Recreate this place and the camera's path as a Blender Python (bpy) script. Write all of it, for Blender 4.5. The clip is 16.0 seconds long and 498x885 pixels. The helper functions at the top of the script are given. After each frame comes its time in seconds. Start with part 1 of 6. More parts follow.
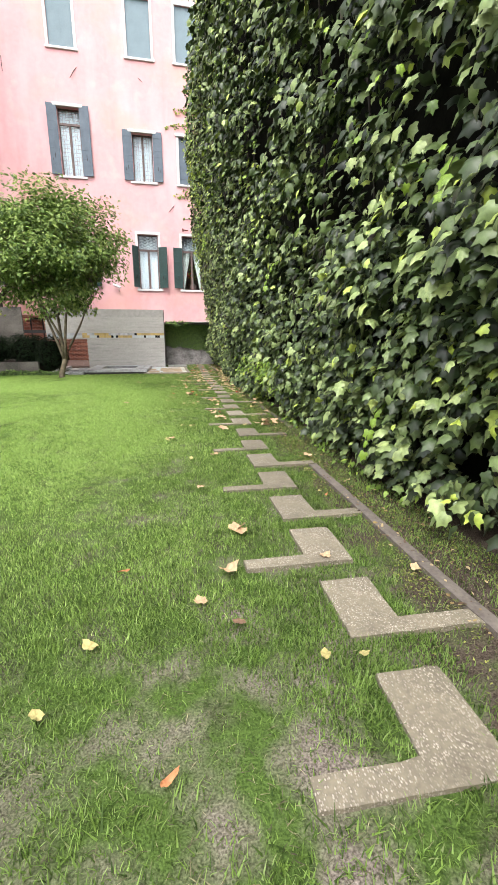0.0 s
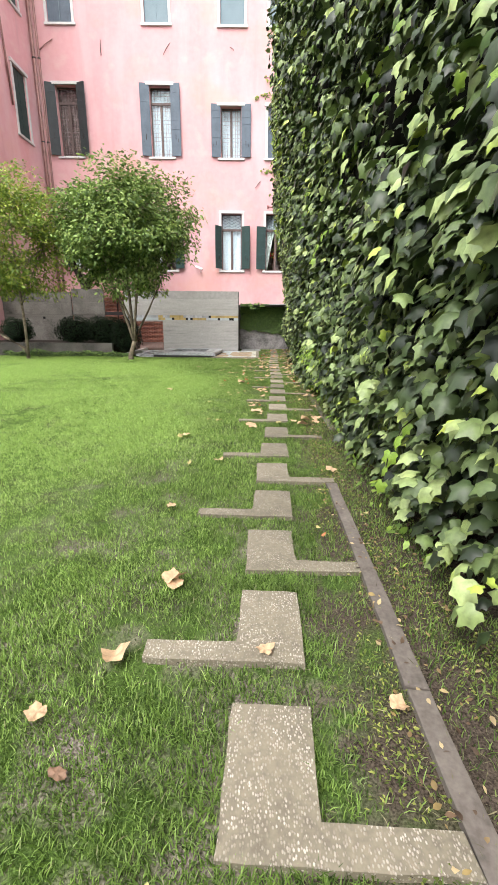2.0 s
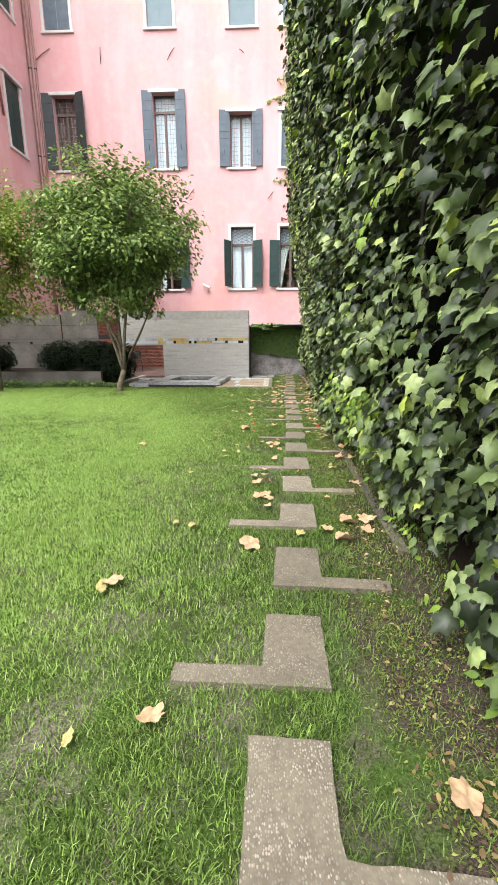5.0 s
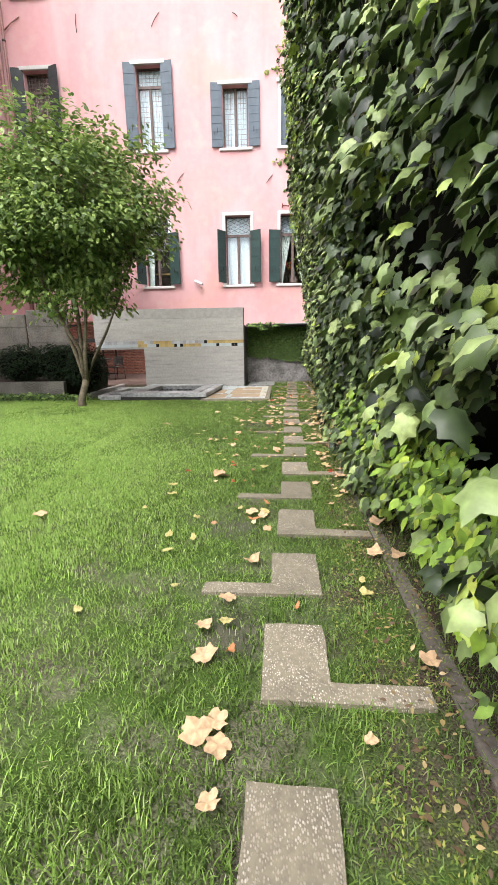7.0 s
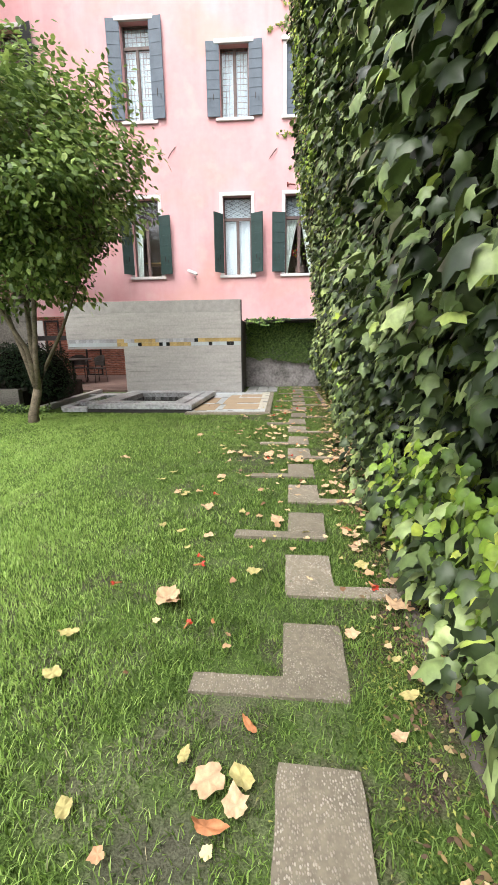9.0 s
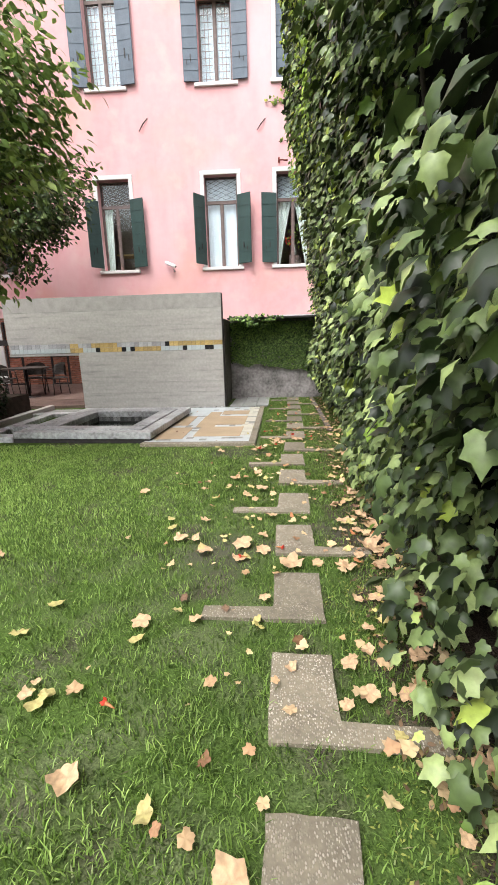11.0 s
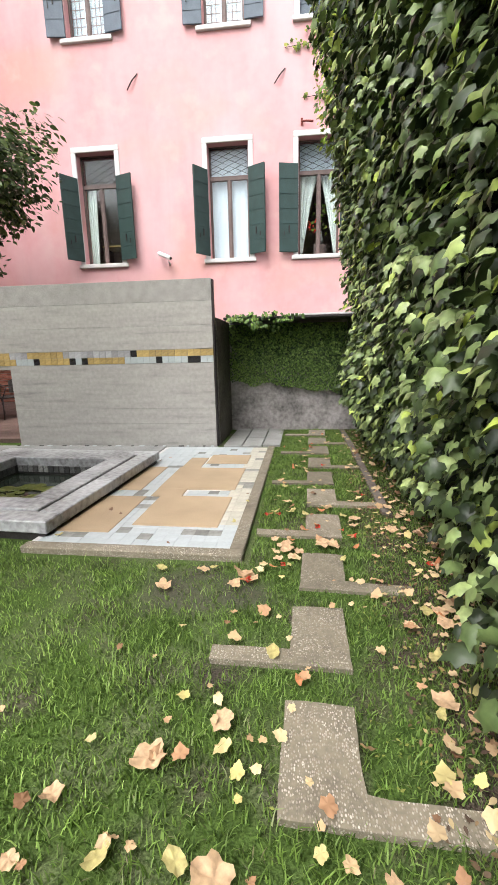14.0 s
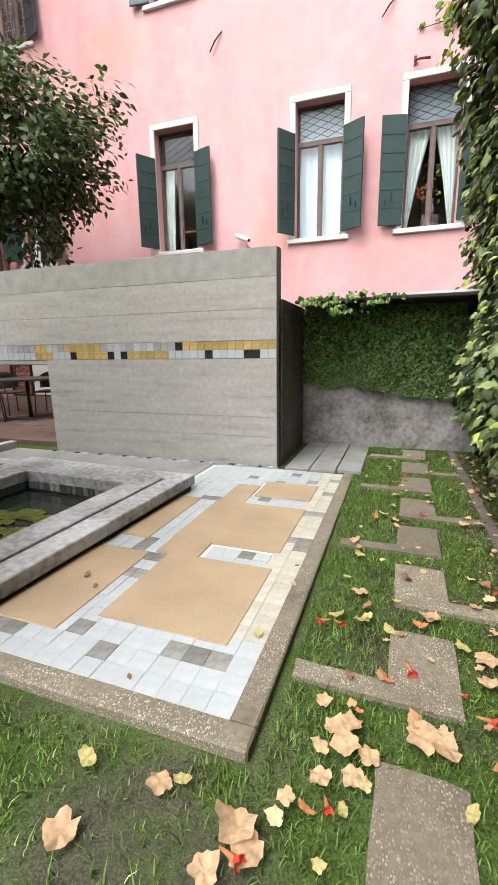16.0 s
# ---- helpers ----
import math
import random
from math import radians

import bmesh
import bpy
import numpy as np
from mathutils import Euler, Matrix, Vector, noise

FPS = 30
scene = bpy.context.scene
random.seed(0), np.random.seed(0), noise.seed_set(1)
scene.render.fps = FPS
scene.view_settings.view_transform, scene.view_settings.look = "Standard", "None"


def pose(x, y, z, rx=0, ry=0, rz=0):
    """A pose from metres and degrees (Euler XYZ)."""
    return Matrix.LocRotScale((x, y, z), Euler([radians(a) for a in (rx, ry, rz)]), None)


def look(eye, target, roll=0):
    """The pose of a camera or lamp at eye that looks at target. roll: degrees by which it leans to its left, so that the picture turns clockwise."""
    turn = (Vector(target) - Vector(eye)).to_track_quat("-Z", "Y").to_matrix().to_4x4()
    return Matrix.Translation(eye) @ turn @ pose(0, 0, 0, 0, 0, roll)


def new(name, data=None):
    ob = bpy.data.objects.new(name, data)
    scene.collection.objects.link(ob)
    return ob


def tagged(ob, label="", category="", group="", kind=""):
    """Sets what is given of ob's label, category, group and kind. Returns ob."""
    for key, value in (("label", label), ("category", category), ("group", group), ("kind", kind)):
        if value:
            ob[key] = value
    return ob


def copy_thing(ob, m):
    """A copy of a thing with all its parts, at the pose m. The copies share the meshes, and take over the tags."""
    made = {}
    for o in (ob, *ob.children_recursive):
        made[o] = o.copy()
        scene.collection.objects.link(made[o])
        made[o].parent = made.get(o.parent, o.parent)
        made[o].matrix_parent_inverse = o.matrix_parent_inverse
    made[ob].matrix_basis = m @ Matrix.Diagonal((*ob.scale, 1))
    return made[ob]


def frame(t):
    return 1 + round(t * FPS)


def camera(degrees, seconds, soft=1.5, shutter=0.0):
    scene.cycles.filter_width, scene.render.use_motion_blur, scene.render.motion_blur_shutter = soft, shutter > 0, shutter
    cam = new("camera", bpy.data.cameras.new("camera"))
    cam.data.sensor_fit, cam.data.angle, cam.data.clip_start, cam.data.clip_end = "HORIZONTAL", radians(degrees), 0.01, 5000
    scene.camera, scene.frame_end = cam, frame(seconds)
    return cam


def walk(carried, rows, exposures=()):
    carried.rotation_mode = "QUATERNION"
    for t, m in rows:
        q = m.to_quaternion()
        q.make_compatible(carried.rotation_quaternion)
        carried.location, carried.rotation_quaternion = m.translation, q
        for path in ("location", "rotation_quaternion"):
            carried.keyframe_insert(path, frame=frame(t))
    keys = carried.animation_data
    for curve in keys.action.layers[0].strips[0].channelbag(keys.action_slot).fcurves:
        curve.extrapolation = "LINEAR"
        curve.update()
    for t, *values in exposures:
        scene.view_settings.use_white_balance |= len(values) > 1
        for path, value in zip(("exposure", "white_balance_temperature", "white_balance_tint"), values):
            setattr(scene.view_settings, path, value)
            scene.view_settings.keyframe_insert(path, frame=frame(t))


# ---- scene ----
cam = camera(61.6, 16.0)
PATH = [
    (0, (-0.004, 0.083, 1.246), (0.405, 1.977, 0.752), 0.0),
    (0.5, (0.25, 0.195, 1.213), (0.469, 2.113, 0.688), -0.2),
    (1, (0.428, 0.387, 1.214), (0.5, 2.306, 0.657), -0.1),
    (1.5, (0.668, 0.605, 1.209), (0.671, 2.521, 0.637), 0.1),
    (2, (0.815, 0.802, 1.235), (0.813, 2.72, 0.669), 0.5),
    (2.5, (0.838, 1.138, 1.244), (0.84, 3.061, 0.693), 0.8),
    (3, (0.841, 1.464, 1.213), (0.812, 3.39, 0.673), 0.6),
    (3.5, (0.896, 1.878, 1.236), (0.834, 3.811, 0.725), 0.3),
    (4, (0.86, 2.383, 1.246), (0.801, 4.322, 0.76), 0.5),
    (4.2, (0.848, 2.532, 1.253), (0.784, 4.471, 0.766), 0.4),
    (6.3, (1.114, 4.603, 1.315), (1.03, 6.548, 0.86), -1.0),
    (6.5, (1.106, 4.845, 1.3), (1.021, 6.789, 0.841), -0.8),
    (7, (1.128, 5.386, 1.255), (1.023, 7.329, 0.792), -0.9),
    (7.5, (1.158, 5.852, 1.3), (1.032, 7.794, 0.838), -0.8),
    (8, (1.12, 6.372, 1.312), (0.995, 8.314, 0.852), -0.6),
    (8.5, (1.146, 6.866, 1.308), (1.009, 8.806, 0.838), -0.7),
    (9, (1.18, 7.348, 1.31), (1.056, 9.286, 0.831), -0.8),
    (9.2, (1.178, 7.531, 1.323), (1.064, 9.468, 0.838), -0.8),
    (11.3, (1.333, 9.752, 1.362), (1.224, 11.691, 0.883), -1.8),
    (11.5, (1.334, 9.963, 1.356), (1.241, 11.904, 0.882), -1.8),
    (12, (1.324, 10.442, 1.377), (1.252, 12.385, 0.909), -1.7),
    (12.5, (1.365, 10.885, 1.355), (1.279, 12.83, 0.895), -1.8),
    (13, (1.394, 11.35, 1.327), (1.308, 13.299, 0.886), -1.5),
    (13.5, (1.379, 11.849, 1.333), (1.241, 13.797, 0.9), -1.3),
    (14, (1.42, 12.303, 1.33), (1.208, 14.244, 0.898), -1.3),
    (14.5, (1.416, 12.719, 1.278), (1.143, 14.654, 0.851), -1.4),
    (15, (1.395, 13.06, 1.302), (1.034, 14.98, 0.874), -1.4),
    (15.5, (1.433, 13.41, 1.306), (0.965, 15.306, 0.878), -1.3),
    (16, (1.449, 13.747, 1.276), (0.832, 15.598, 0.839), -0.9),
]
walk(cam, [(t, look(eye, target, roll)) for t, eye, target, roll in PATH])

# ---- light ----
world = bpy.data.worlds.new("overcast_sky")
scene.world = world
world.use_nodes = True
wn = world.node_tree.nodes
bg = wn["Background"]
sky = wn.new("ShaderNodeTexSky")
sky.sky_type = "NISHITA"
sky.sun_disc = False
sky.sun_elevation = radians(60)
sky.sun_rotation = radians(210)
sky.air_density = 1.0
sky.dust_density = 4.0
sky.ozone_density = 1.0
haze = wn.new("ShaderNodeHueSaturation")
haze.inputs["Saturation"].default_value = 0.22
world.node_tree.links.new(sky.outputs[0], haze.inputs["Color"])
world.node_tree.links.new(haze.outputs[0], bg.inputs["Color"])
bg.inputs["Strength"].default_value = 0.15
sun_data = bpy.data.lights.new("sun", "SUN")
sun_data.energy = 0.9
sun_data.angle = radians(60)
sun_data.color = (1.0, 0.95, 0.88)
sun = new("sun", sun_data)
sun.matrix_world = look((-2, -7, 28), (0, 8, 0))
scene.view_settings.exposure = 1.9

# ---- materials ----


def material(name, color, rough=0.7, metal=0.0, vary=0.15, scale=6.0, fine=60.0, bump=0.2, dark=None, spec=0.4, rand=0.0, island=0.0):
    """Two scales of mottling in the colour and a fine relief."""
    m = bpy.data.materials.new(name)
    m.use_nodes = True
    n, l = m.node_tree.nodes, m.node_tree.links
    p = n["Principled BSDF"]
    p.inputs["Roughness"].default_value = rough
    p.inputs["Metallic"].default_value = metal
    p.inputs["Specular IOR Level"].default_value = spec
    co = n.new("ShaderNodeTexCoord")
    big = n.new("ShaderNodeTexNoise")
    big.inputs["Scale"].default_value = scale
    big.inputs["Detail"].default_value = 5
    small = n.new("ShaderNodeTexNoise")
    small.inputs["Scale"].default_value = fine
    small.inputs["Detail"].default_value = 3
    for t in (big, small):
        l.new(co.outputs["Object"], t.inputs["Vector"])
    mix = n.new("ShaderNodeMix")
    mix.data_type = "RGBA"
    d = dark or tuple(c * (1 - 2 * vary) for c in color)
    b = tuple(min(1, c * (1 + 0.7 * vary)) for c in color)
    mix.inputs["A"].default_value = (*d, 1)
    mix.inputs["B"].default_value = (*b, 1)
    add = n.new("ShaderNodeMath")
    add.operation = "MULTIPLY_ADD"
    add.inputs[1].default_value = 0.45
    l.new(small.outputs["Fac"], add.inputs[0])
    sub = n.new("ShaderNodeMath")
    sub.operation = "MULTIPLY"
    sub.inputs[1].default_value = 0.55
    l.new(big.outputs["Fac"], sub.inputs[0])
    l.new(sub.outputs[0], add.inputs[2])
    ramp = n.new("ShaderNodeMapRange")
    ramp.inputs["From Min"].default_value = 0.33
    ramp.inputs["From Max"].default_value = 0.67
    l.new(add.outputs[0], ramp.inputs["Value"])
    l.new(ramp.outputs[0], mix.inputs["Factor"])
    out = mix.outputs["Result"]
    if rand or island:
        hs = n.new("ShaderNodeHueSaturation")
        if island:
            src = n.new("ShaderNodeNewGeometry").outputs["Random Per Island"]
        else:
            src = n.new("ShaderNodeObjectInfo").outputs["Random"]
        k = rand or island
        mr = n.new("ShaderNodeMapRange")
        mr.inputs["To Min"].default_value = 1 - k
        mr.inputs["To Max"].default_value = 1 + k
        l.new(src, mr.inputs["Value"])
        l.new(mr.outputs[0], hs.inputs["Value"])
        l.new(out, hs.inputs["Color"])
        out = hs.outputs["Color"]
    l.new(out, p.inputs["Base Color"])
    if bump:
        bp = n.new("ShaderNodeBump")
        bp.inputs["Strength"].default_value = bump
        bp.inputs["Distance"].default_value = 0.01
        l.new(add.outputs[0], bp.inputs["Height"])
        l.new(bp.outputs[0], p.inputs["Normal"])
    return m


def leaf_material(name, stops, rough=0.45, through_light=0.25, spec=0.4, grain=28):
    """Leaves: each leaf takes its own colour along a ramp, with veins of noise, and lets some light through."""
    m = bpy.data.materials.new(name)
    m.use_nodes = True
    n, l = m.node_tree.nodes, m.node_tree.links
    p = n["Principled BSDF"]
    p.inputs["Roughness"].default_value = rough
    p.inputs["Specular IOR Level"].default_value = spec
    geo = n.new("ShaderNodeNewGeometry")
    ramp = n.new("ShaderNodeValToRGB")
    while len(ramp.color_ramp.elements) < len(stops):
        ramp.color_ramp.elements.new(0.5)
    for e, (pos, c) in zip(ramp.color_ramp.elements, stops):
        e.position, e.color = pos, (*c, 1)
    l.new(geo.outputs["Random Per Island"], ramp.inputs["Fac"])
    co = n.new("ShaderNodeTexCoord")
    ns = n.new("ShaderNodeTexNoise")
    ns.inputs["Scale"].default_value = grain
    ns.inputs["Detail"].default_value = 4
    l.new(co.outputs["Object"], ns.inputs["Vector"])
    hs = n.new("ShaderNodeHueSaturation")
    mr = n.new("ShaderNodeMapRange")
    mr.inputs["From Min"].default_value = 0.3
    mr.inputs["From Max"].default_value = 0.7
    mr.inputs["To Min"].default_value = 0.72
    mr.inputs["To Max"].default_value = 1.25
    l.new(ns.outputs["Fac"], mr.inputs["Value"])
    l.new(mr.outputs[0], hs.inputs["Value"])
    l.new(ramp.outputs["Color"], hs.inputs["Color"])
    l.new(hs.outputs["Color"], p.inputs["Base Color"])
    bp = n.new("ShaderNodeBump")
    bp.inputs["Strength"].default_value = 0.25
    bp.inputs["Distance"].default_value = 0.006
    l.new(ns.outputs["Fac"], bp.inputs["Height"])
    l.new(bp.outputs[0], p.inputs["Normal"])
    if through_light:
        tr = n.new("ShaderNodeBsdfTranslucent")
        l.new(hs.outputs["Color"], tr.inputs["Color"])
        mx = n.new("ShaderNodeMixShader")
        mx.inputs["Fac"].default_value = through_light
        l.new(p.outputs[0], mx.inputs[1])
        l.new(tr.outputs[0], mx.inputs[2])
        l.new(mx.outputs[0], n["Material Output"].inputs["Surface"])
    return m


def stucco():
    """Old pink stucco: mottled, with pale washed-out runs down the wall and a few ochre stains."""
    m = material("pink_stucco", (0.62, 0.355, 0.37), 0.9, vary=0.07, scale=0.45, fine=5, bump=0.2, spec=0.15, dark=(0.60, 0.32, 0.325))
    n, l = m.node_tree.nodes, m.node_tree.links
    p = n["Principled BSDF"]
    out = p.inputs["Base Color"].links[0].from_socket
    co = n.new("ShaderNodeTexCoord")
    for stretch, lo, hi, most, tint in (((0.9, 0.9, 0.22), 0.47, 0.66, 0.6, (0.645, 0.45, 0.475)), ((0.42, 0.42, 0.6), 0.52, 0.68, 0.55, (0.62, 0.345, 0.285)), ((2.6, 2.6, 0.35), 0.58, 0.75, 0.45, (0.50, 0.31, 0.31)), ((1.7, 1.7, 1.7), 0.56, 0.70, 0.35, (0.66, 0.47, 0.45))):
        mp = n.new("ShaderNodeMapping")
        mp.inputs["Scale"].default_value = stretch
        mp.inputs["Location"].default_value = (stretch[0] * 7, 3.0, stretch[2] * 11)
        l.new(co.outputs["Object"], mp.inputs["Vector"])
        t = n.new("ShaderNodeTexNoise")
        t.inputs["Scale"].default_value = 1.0
        t.inputs["Detail"].default_value = 6
        l.new(mp.outputs[0], t.inputs["Vector"])
        r = n.new("ShaderNodeMapRange")
        r.inputs["From Min"].default_value, r.inputs["From Max"].default_value, r.inputs["To Max"].default_value = lo, hi, most
        l.new(t.outputs["Fac"], r.inputs["Value"])
        mx = n.new("ShaderNodeMix")
        mx.data_type = "RGBA"
        l.new(r.outputs[0], mx.inputs["Factor"])
        l.new(out, mx.inputs["A"])
        mx.inputs["B"].default_value = (*tint, 1)
        out = mx.outputs["Result"]
    l.new(out, p.inputs["Base Color"])
    return m


PINK = stucco()
ISTRIAN = material("white_stone", (0.60, 0.59, 0.585), 0.7, vary=0.08, scale=5, fine=50, bump=0.15)
GREEN_PAINT = material("dark_green_paint", (0.026, 0.056, 0.052), 0.5, vary=0.18, scale=4, fine=40, bump=0.1)
BLUE_PAINT = material("blue_grey_paint", (0.098, 0.128, 0.165), 0.6, vary=0.14, scale=4, fine=40, bump=0.1)
DARK_PAINT = material("charcoal_paint", (0.035, 0.042, 0.045), 0.55, vary=0.18, scale=4, fine=40, bump=0.1)
BLIND = material("blue_grey_blind", (0.17, 0.23, 0.265), 0.7, vary=0.08, scale=2, fine=30, bump=0.1)
WOOD = material("brown_window_wood", (0.14, 0.10, 0.092), 0.55, vary=0.2, scale=8, fine=70, bump=0.15)
# white curtain tinted with the blue of the sky reflected in the panes
CURTAIN = material("white_curtain", (0.48, 0.555, 0.625), 0.9, vary=0.04, scale=7, fine=50, bump=0.2)
SHEER = material("pale_green_curtain", (0.62, 0.68, 0.66), 0.9, vary=0.08, scale=7, fine=50, bump=0.2)
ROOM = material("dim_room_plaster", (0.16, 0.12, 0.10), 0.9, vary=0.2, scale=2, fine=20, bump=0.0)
LEAD = material("pale_glazing_lead", (0.30, 0.24, 0.24), 0.6, 0.0, vary=0.1, scale=20, fine=60, bump=0.0)
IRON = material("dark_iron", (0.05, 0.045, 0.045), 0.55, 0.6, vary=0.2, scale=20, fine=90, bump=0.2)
PIPE = material("weathered_copper_pipe", (0.33, 0.18, 0.16), 0.6, 0.2, vary=0.2, scale=3, fine=40, bump=0.1)
WHITE_METAL = material("white_enamel", (0.75, 0.76, 0.76), 0.4, vary=0.04, scale=10, fine=60, bump=0.0)
PLASTER = material("grey_rough_plaster", (0.30, 0.28, 0.275), 0.95, vary=0.34, scale=3.5, fine=17, bump=1.0, spec=0.1)
SLAB = material("grey_paving", (0.25, 0.25, 0.245), 0.75, vary=0.2, scale=3, fine=40, bump=0.3)
KERB = material("earthy_concrete", (0.135, 0.115, 0.10), 0.9, vary=0.25, scale=6, fine=50, bump=0.4)
RIM = material("grey_pool_stone", (0.42, 0.43, 0.44), 0.42, vary=0.3, scale=2.0, fine=19, bump=0.35, dark=(0.095, 0.09, 0.09), spec=0.45)
SAND = material("ochre_washed_screed", (0.36, 0.27, 0.175), 0.8, vary=0.12, scale=3, fine=90, bump=0.35)
WHITE_TILE = material("white_glazed_tile", (0.38, 0.42, 0.44), 0.35, vary=0.06, scale=9, fine=50, bump=0.05, rand=0.05)
CREAM_TILE = material("cream_tile", (0.44, 0.425, 0.36), 0.45, vary=0.1, scale=9, fine=50, bump=0.05, rand=0.08)
GREY_TILE = material("grey_slate_tile", (0.20, 0.205, 0.19), 0.5, vary=0.2, scale=9, fine=50, bump=0.1, rand=0.25)
GOLD = material("gold_mosaic", (0.40, 0.285, 0.11), 0.35, vary=0.2, scale=14, fine=60, bump=0.1, rand=0.2)
SILVER = material("silver_mosaic", (0.33, 0.33, 0.35), 0.35, vary=0.15, scale=14, fine=60, bump=0.1, rand=0.25)
BLACK_TILE = material("black_mosaic", (0.012, 0.012, 0.014), 0.25, vary=0.1, scale=14, fine=60, bump=0.0)
POOL_TILE = material("dark_pool_mosaic", (0.17, 0.17, 0.165), 0.3, vary=0.3, scale=14, fine=60, bump=0.0, rand=0.8)
BRICK = material("red_brick", (0.44, 0.18, 0.125), 0.85, vary=0.25, scale=7, fine=60, bump=0.4, rand=0.3)
MORTAR = material("lime_mortar", (0.42, 0.36, 0.31), 0.95, vary=0.15, scale=6, fine=60, bump=0.4)
DECK = material("brown_deck_boards", (0.13, 0.085, 0.07), 0.7, vary=0.25, scale=4, fine=50, bump=0.2)
SOIL = material("dark_bed_soil", (0.035, 0.027, 0.022), 0.95, vary=0.3, scale=9, fine=70, bump=0.9, spec=0.1)
BARK = material("grey_brown_bark", (0.20, 0.165, 0.12), 0.9, vary=0.35, scale=12, fine=60, bump=0.8, spec=0.1)
DARK_BARK = material("dark_bark", (0.05, 0.042, 0.035), 0.9, vary=0.3, scale=12, fine=60, bump=0.8, spec=0.1)
STEM = material("ivy_stem", (0.028, 0.02, 0.014), 0.85, vary=0.3, scale=10, fine=60, bump=0.4)
# near-black: the shade deep inside ivy and bushes is put into this colour
SHADE = material("deep_foliage_shade", (0.008, 0.008, 0.006), 0.95, vary=0.3, scale=6, fine=30, bump=0.6, spec=0.05)
ROOF = material("terracotta_roof", (0.36, 0.17, 0.10), 0.85, vary=0.25, scale=3, fine=30, bump=0.4)
CANE = material("dark_woven_cane", (0.06, 0.05, 0.045), 0.6, vary=0.3, scale=20, fine=120, bump=0.5)

IVY = leaf_material("ivy_leaves", [(0.0, (0.008, 0.015, 0.006)), (0.35, (0.040, 0.064, 0.021)), (0.6, (0.115, 0.165, 0.055)), (0.82, (0.21, 0.275, 0.10)), (0.94, (0.31, 0.38, 0.15)), (1.0, (0.38, 0.48, 0.07))], 0.45, 0.03, 0.42)
IVY_SMALL = leaf_material("small_ivy_leaves", [(0.0, (0.014, 0.030, 0.010)), (0.5, (0.085, 0.155, 0.036)), (1.0, (0.24, 0.36, 0.085))], 0.5, 0.2, 0.35)
TREE_LEAF = leaf_material("tree_leaves", [(0.0, (0.060, 0.105, 0.028)), (0.5, (0.155, 0.24, 0.060)), (1.0, (0.30, 0.39, 0.11))], 0.45, 0.38, 0.3)
DARK_TREE_LEAF = leaf_material("dark_tree_leaves", [(0.0, (0.022, 0.040, 0.013)), (0.6, (0.052, 0.088, 0.028)), (1.0, (0.12, 0.17, 0.045))], 0.5, 0.25, 0.35)
YELLOW_TREE_LEAF = leaf_material("yellowing_tree_leaves", [(0.0, (0.09, 0.15, 0.025)), (0.5, (0.19, 0.28, 0.045)), (1.0, (0.36, 0.40, 0.065))], 0.45, 0.45)
BOX_LEAF = leaf_material("box_leaves", [(0.0, (0.007, 0.016, 0.008)), (1.0, (0.022, 0.04, 0.016))], 0.75, 0.12, 0.15)
YOUNG_LEAF = leaf_material("young_ivy_leaves", [(0.0, (0.05, 0.095, 0.02)), (0.4, (0.15, 0.25, 0.035)), (0.8, (0.27, 0.41, 0.05)), (1.0, (0.42, 0.47, 0.08))], 0.45, 0.3)
LILY = leaf_material("lily_pads", [(0.0, (0.08, 0.11, 0.02)), (1.0, (0.24, 0.27, 0.07))], 0.35, 0.1)
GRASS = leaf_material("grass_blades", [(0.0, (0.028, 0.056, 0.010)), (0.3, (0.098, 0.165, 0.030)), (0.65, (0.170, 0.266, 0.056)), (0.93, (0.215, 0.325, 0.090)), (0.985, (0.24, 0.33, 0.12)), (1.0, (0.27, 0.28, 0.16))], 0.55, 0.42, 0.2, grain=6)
# lusher turf; the bright light on the far lawn is in this colour too
LIT_LUSH_GRASS = leaf_material("lit_lush_grass_blades", [(0.0, (0.145, 0.242, 0.046)), (0.3, (0.235, 0.368, 0.080)), (0.7, (0.335, 0.492, 0.125)), (1.0, (0.455, 0.585, 0.20))], 0.5, 0.45, 0.3)
STRAW = leaf_material("dry_straw", [(0.0, (0.045, 0.040, 0.026)), (0.5, (0.10, 0.095, 0.055)), (0.85, (0.17, 0.16, 0.09)), (1.0, (0.30, 0.27, 0.17))], 0.8, 0.1, 0.15)
MOSS = leaf_material("yellow_green_moss", [(0.0, (0.06, 0.08, 0.018)), (0.6, (0.15, 0.19, 0.04)), (1.0, (0.30, 0.31, 0.09))], 0.8, 0.15, 0.1)
LITTER = leaf_material("leaf_litter", [(0.0, (0.05, 0.03, 0.018)), (0.5, (0.13, 0.08, 0.045)), (0.8, (0.26, 0.19, 0.07)), (1.0, (0.42, 0.33, 0.19))], 0.7, 0.15)
DRY_TAN = leaf_material("dry_tan_leaf", [(0.0, (0.37, 0.22, 0.125)), (0.5, (0.47, 0.315, 0.19)), (1.0, (0.55, 0.40, 0.25))], 0.65, 0.15, 0.25, grain=5)
DRIFT = leaf_material("drifted_dry_leaves", [(0.0, (0.16, 0.085, 0.045)), (0.13, (0.40, 0.23, 0.13)), (0.3, (0.45, 0.30, 0.17)), (0.8, (0.55, 0.42, 0.25)), (1.0, (0.48, 0.42, 0.16))], 0.7, 0.15, 0.2, grain=9)
DRY_YELLOW = leaf_material("dry_yellow_leaf", [(0.0, (0.34, 0.31, 0.10)), (1.0, (0.45, 0.38, 0.18))], 0.6, 0.2, 0.25, grain=5)
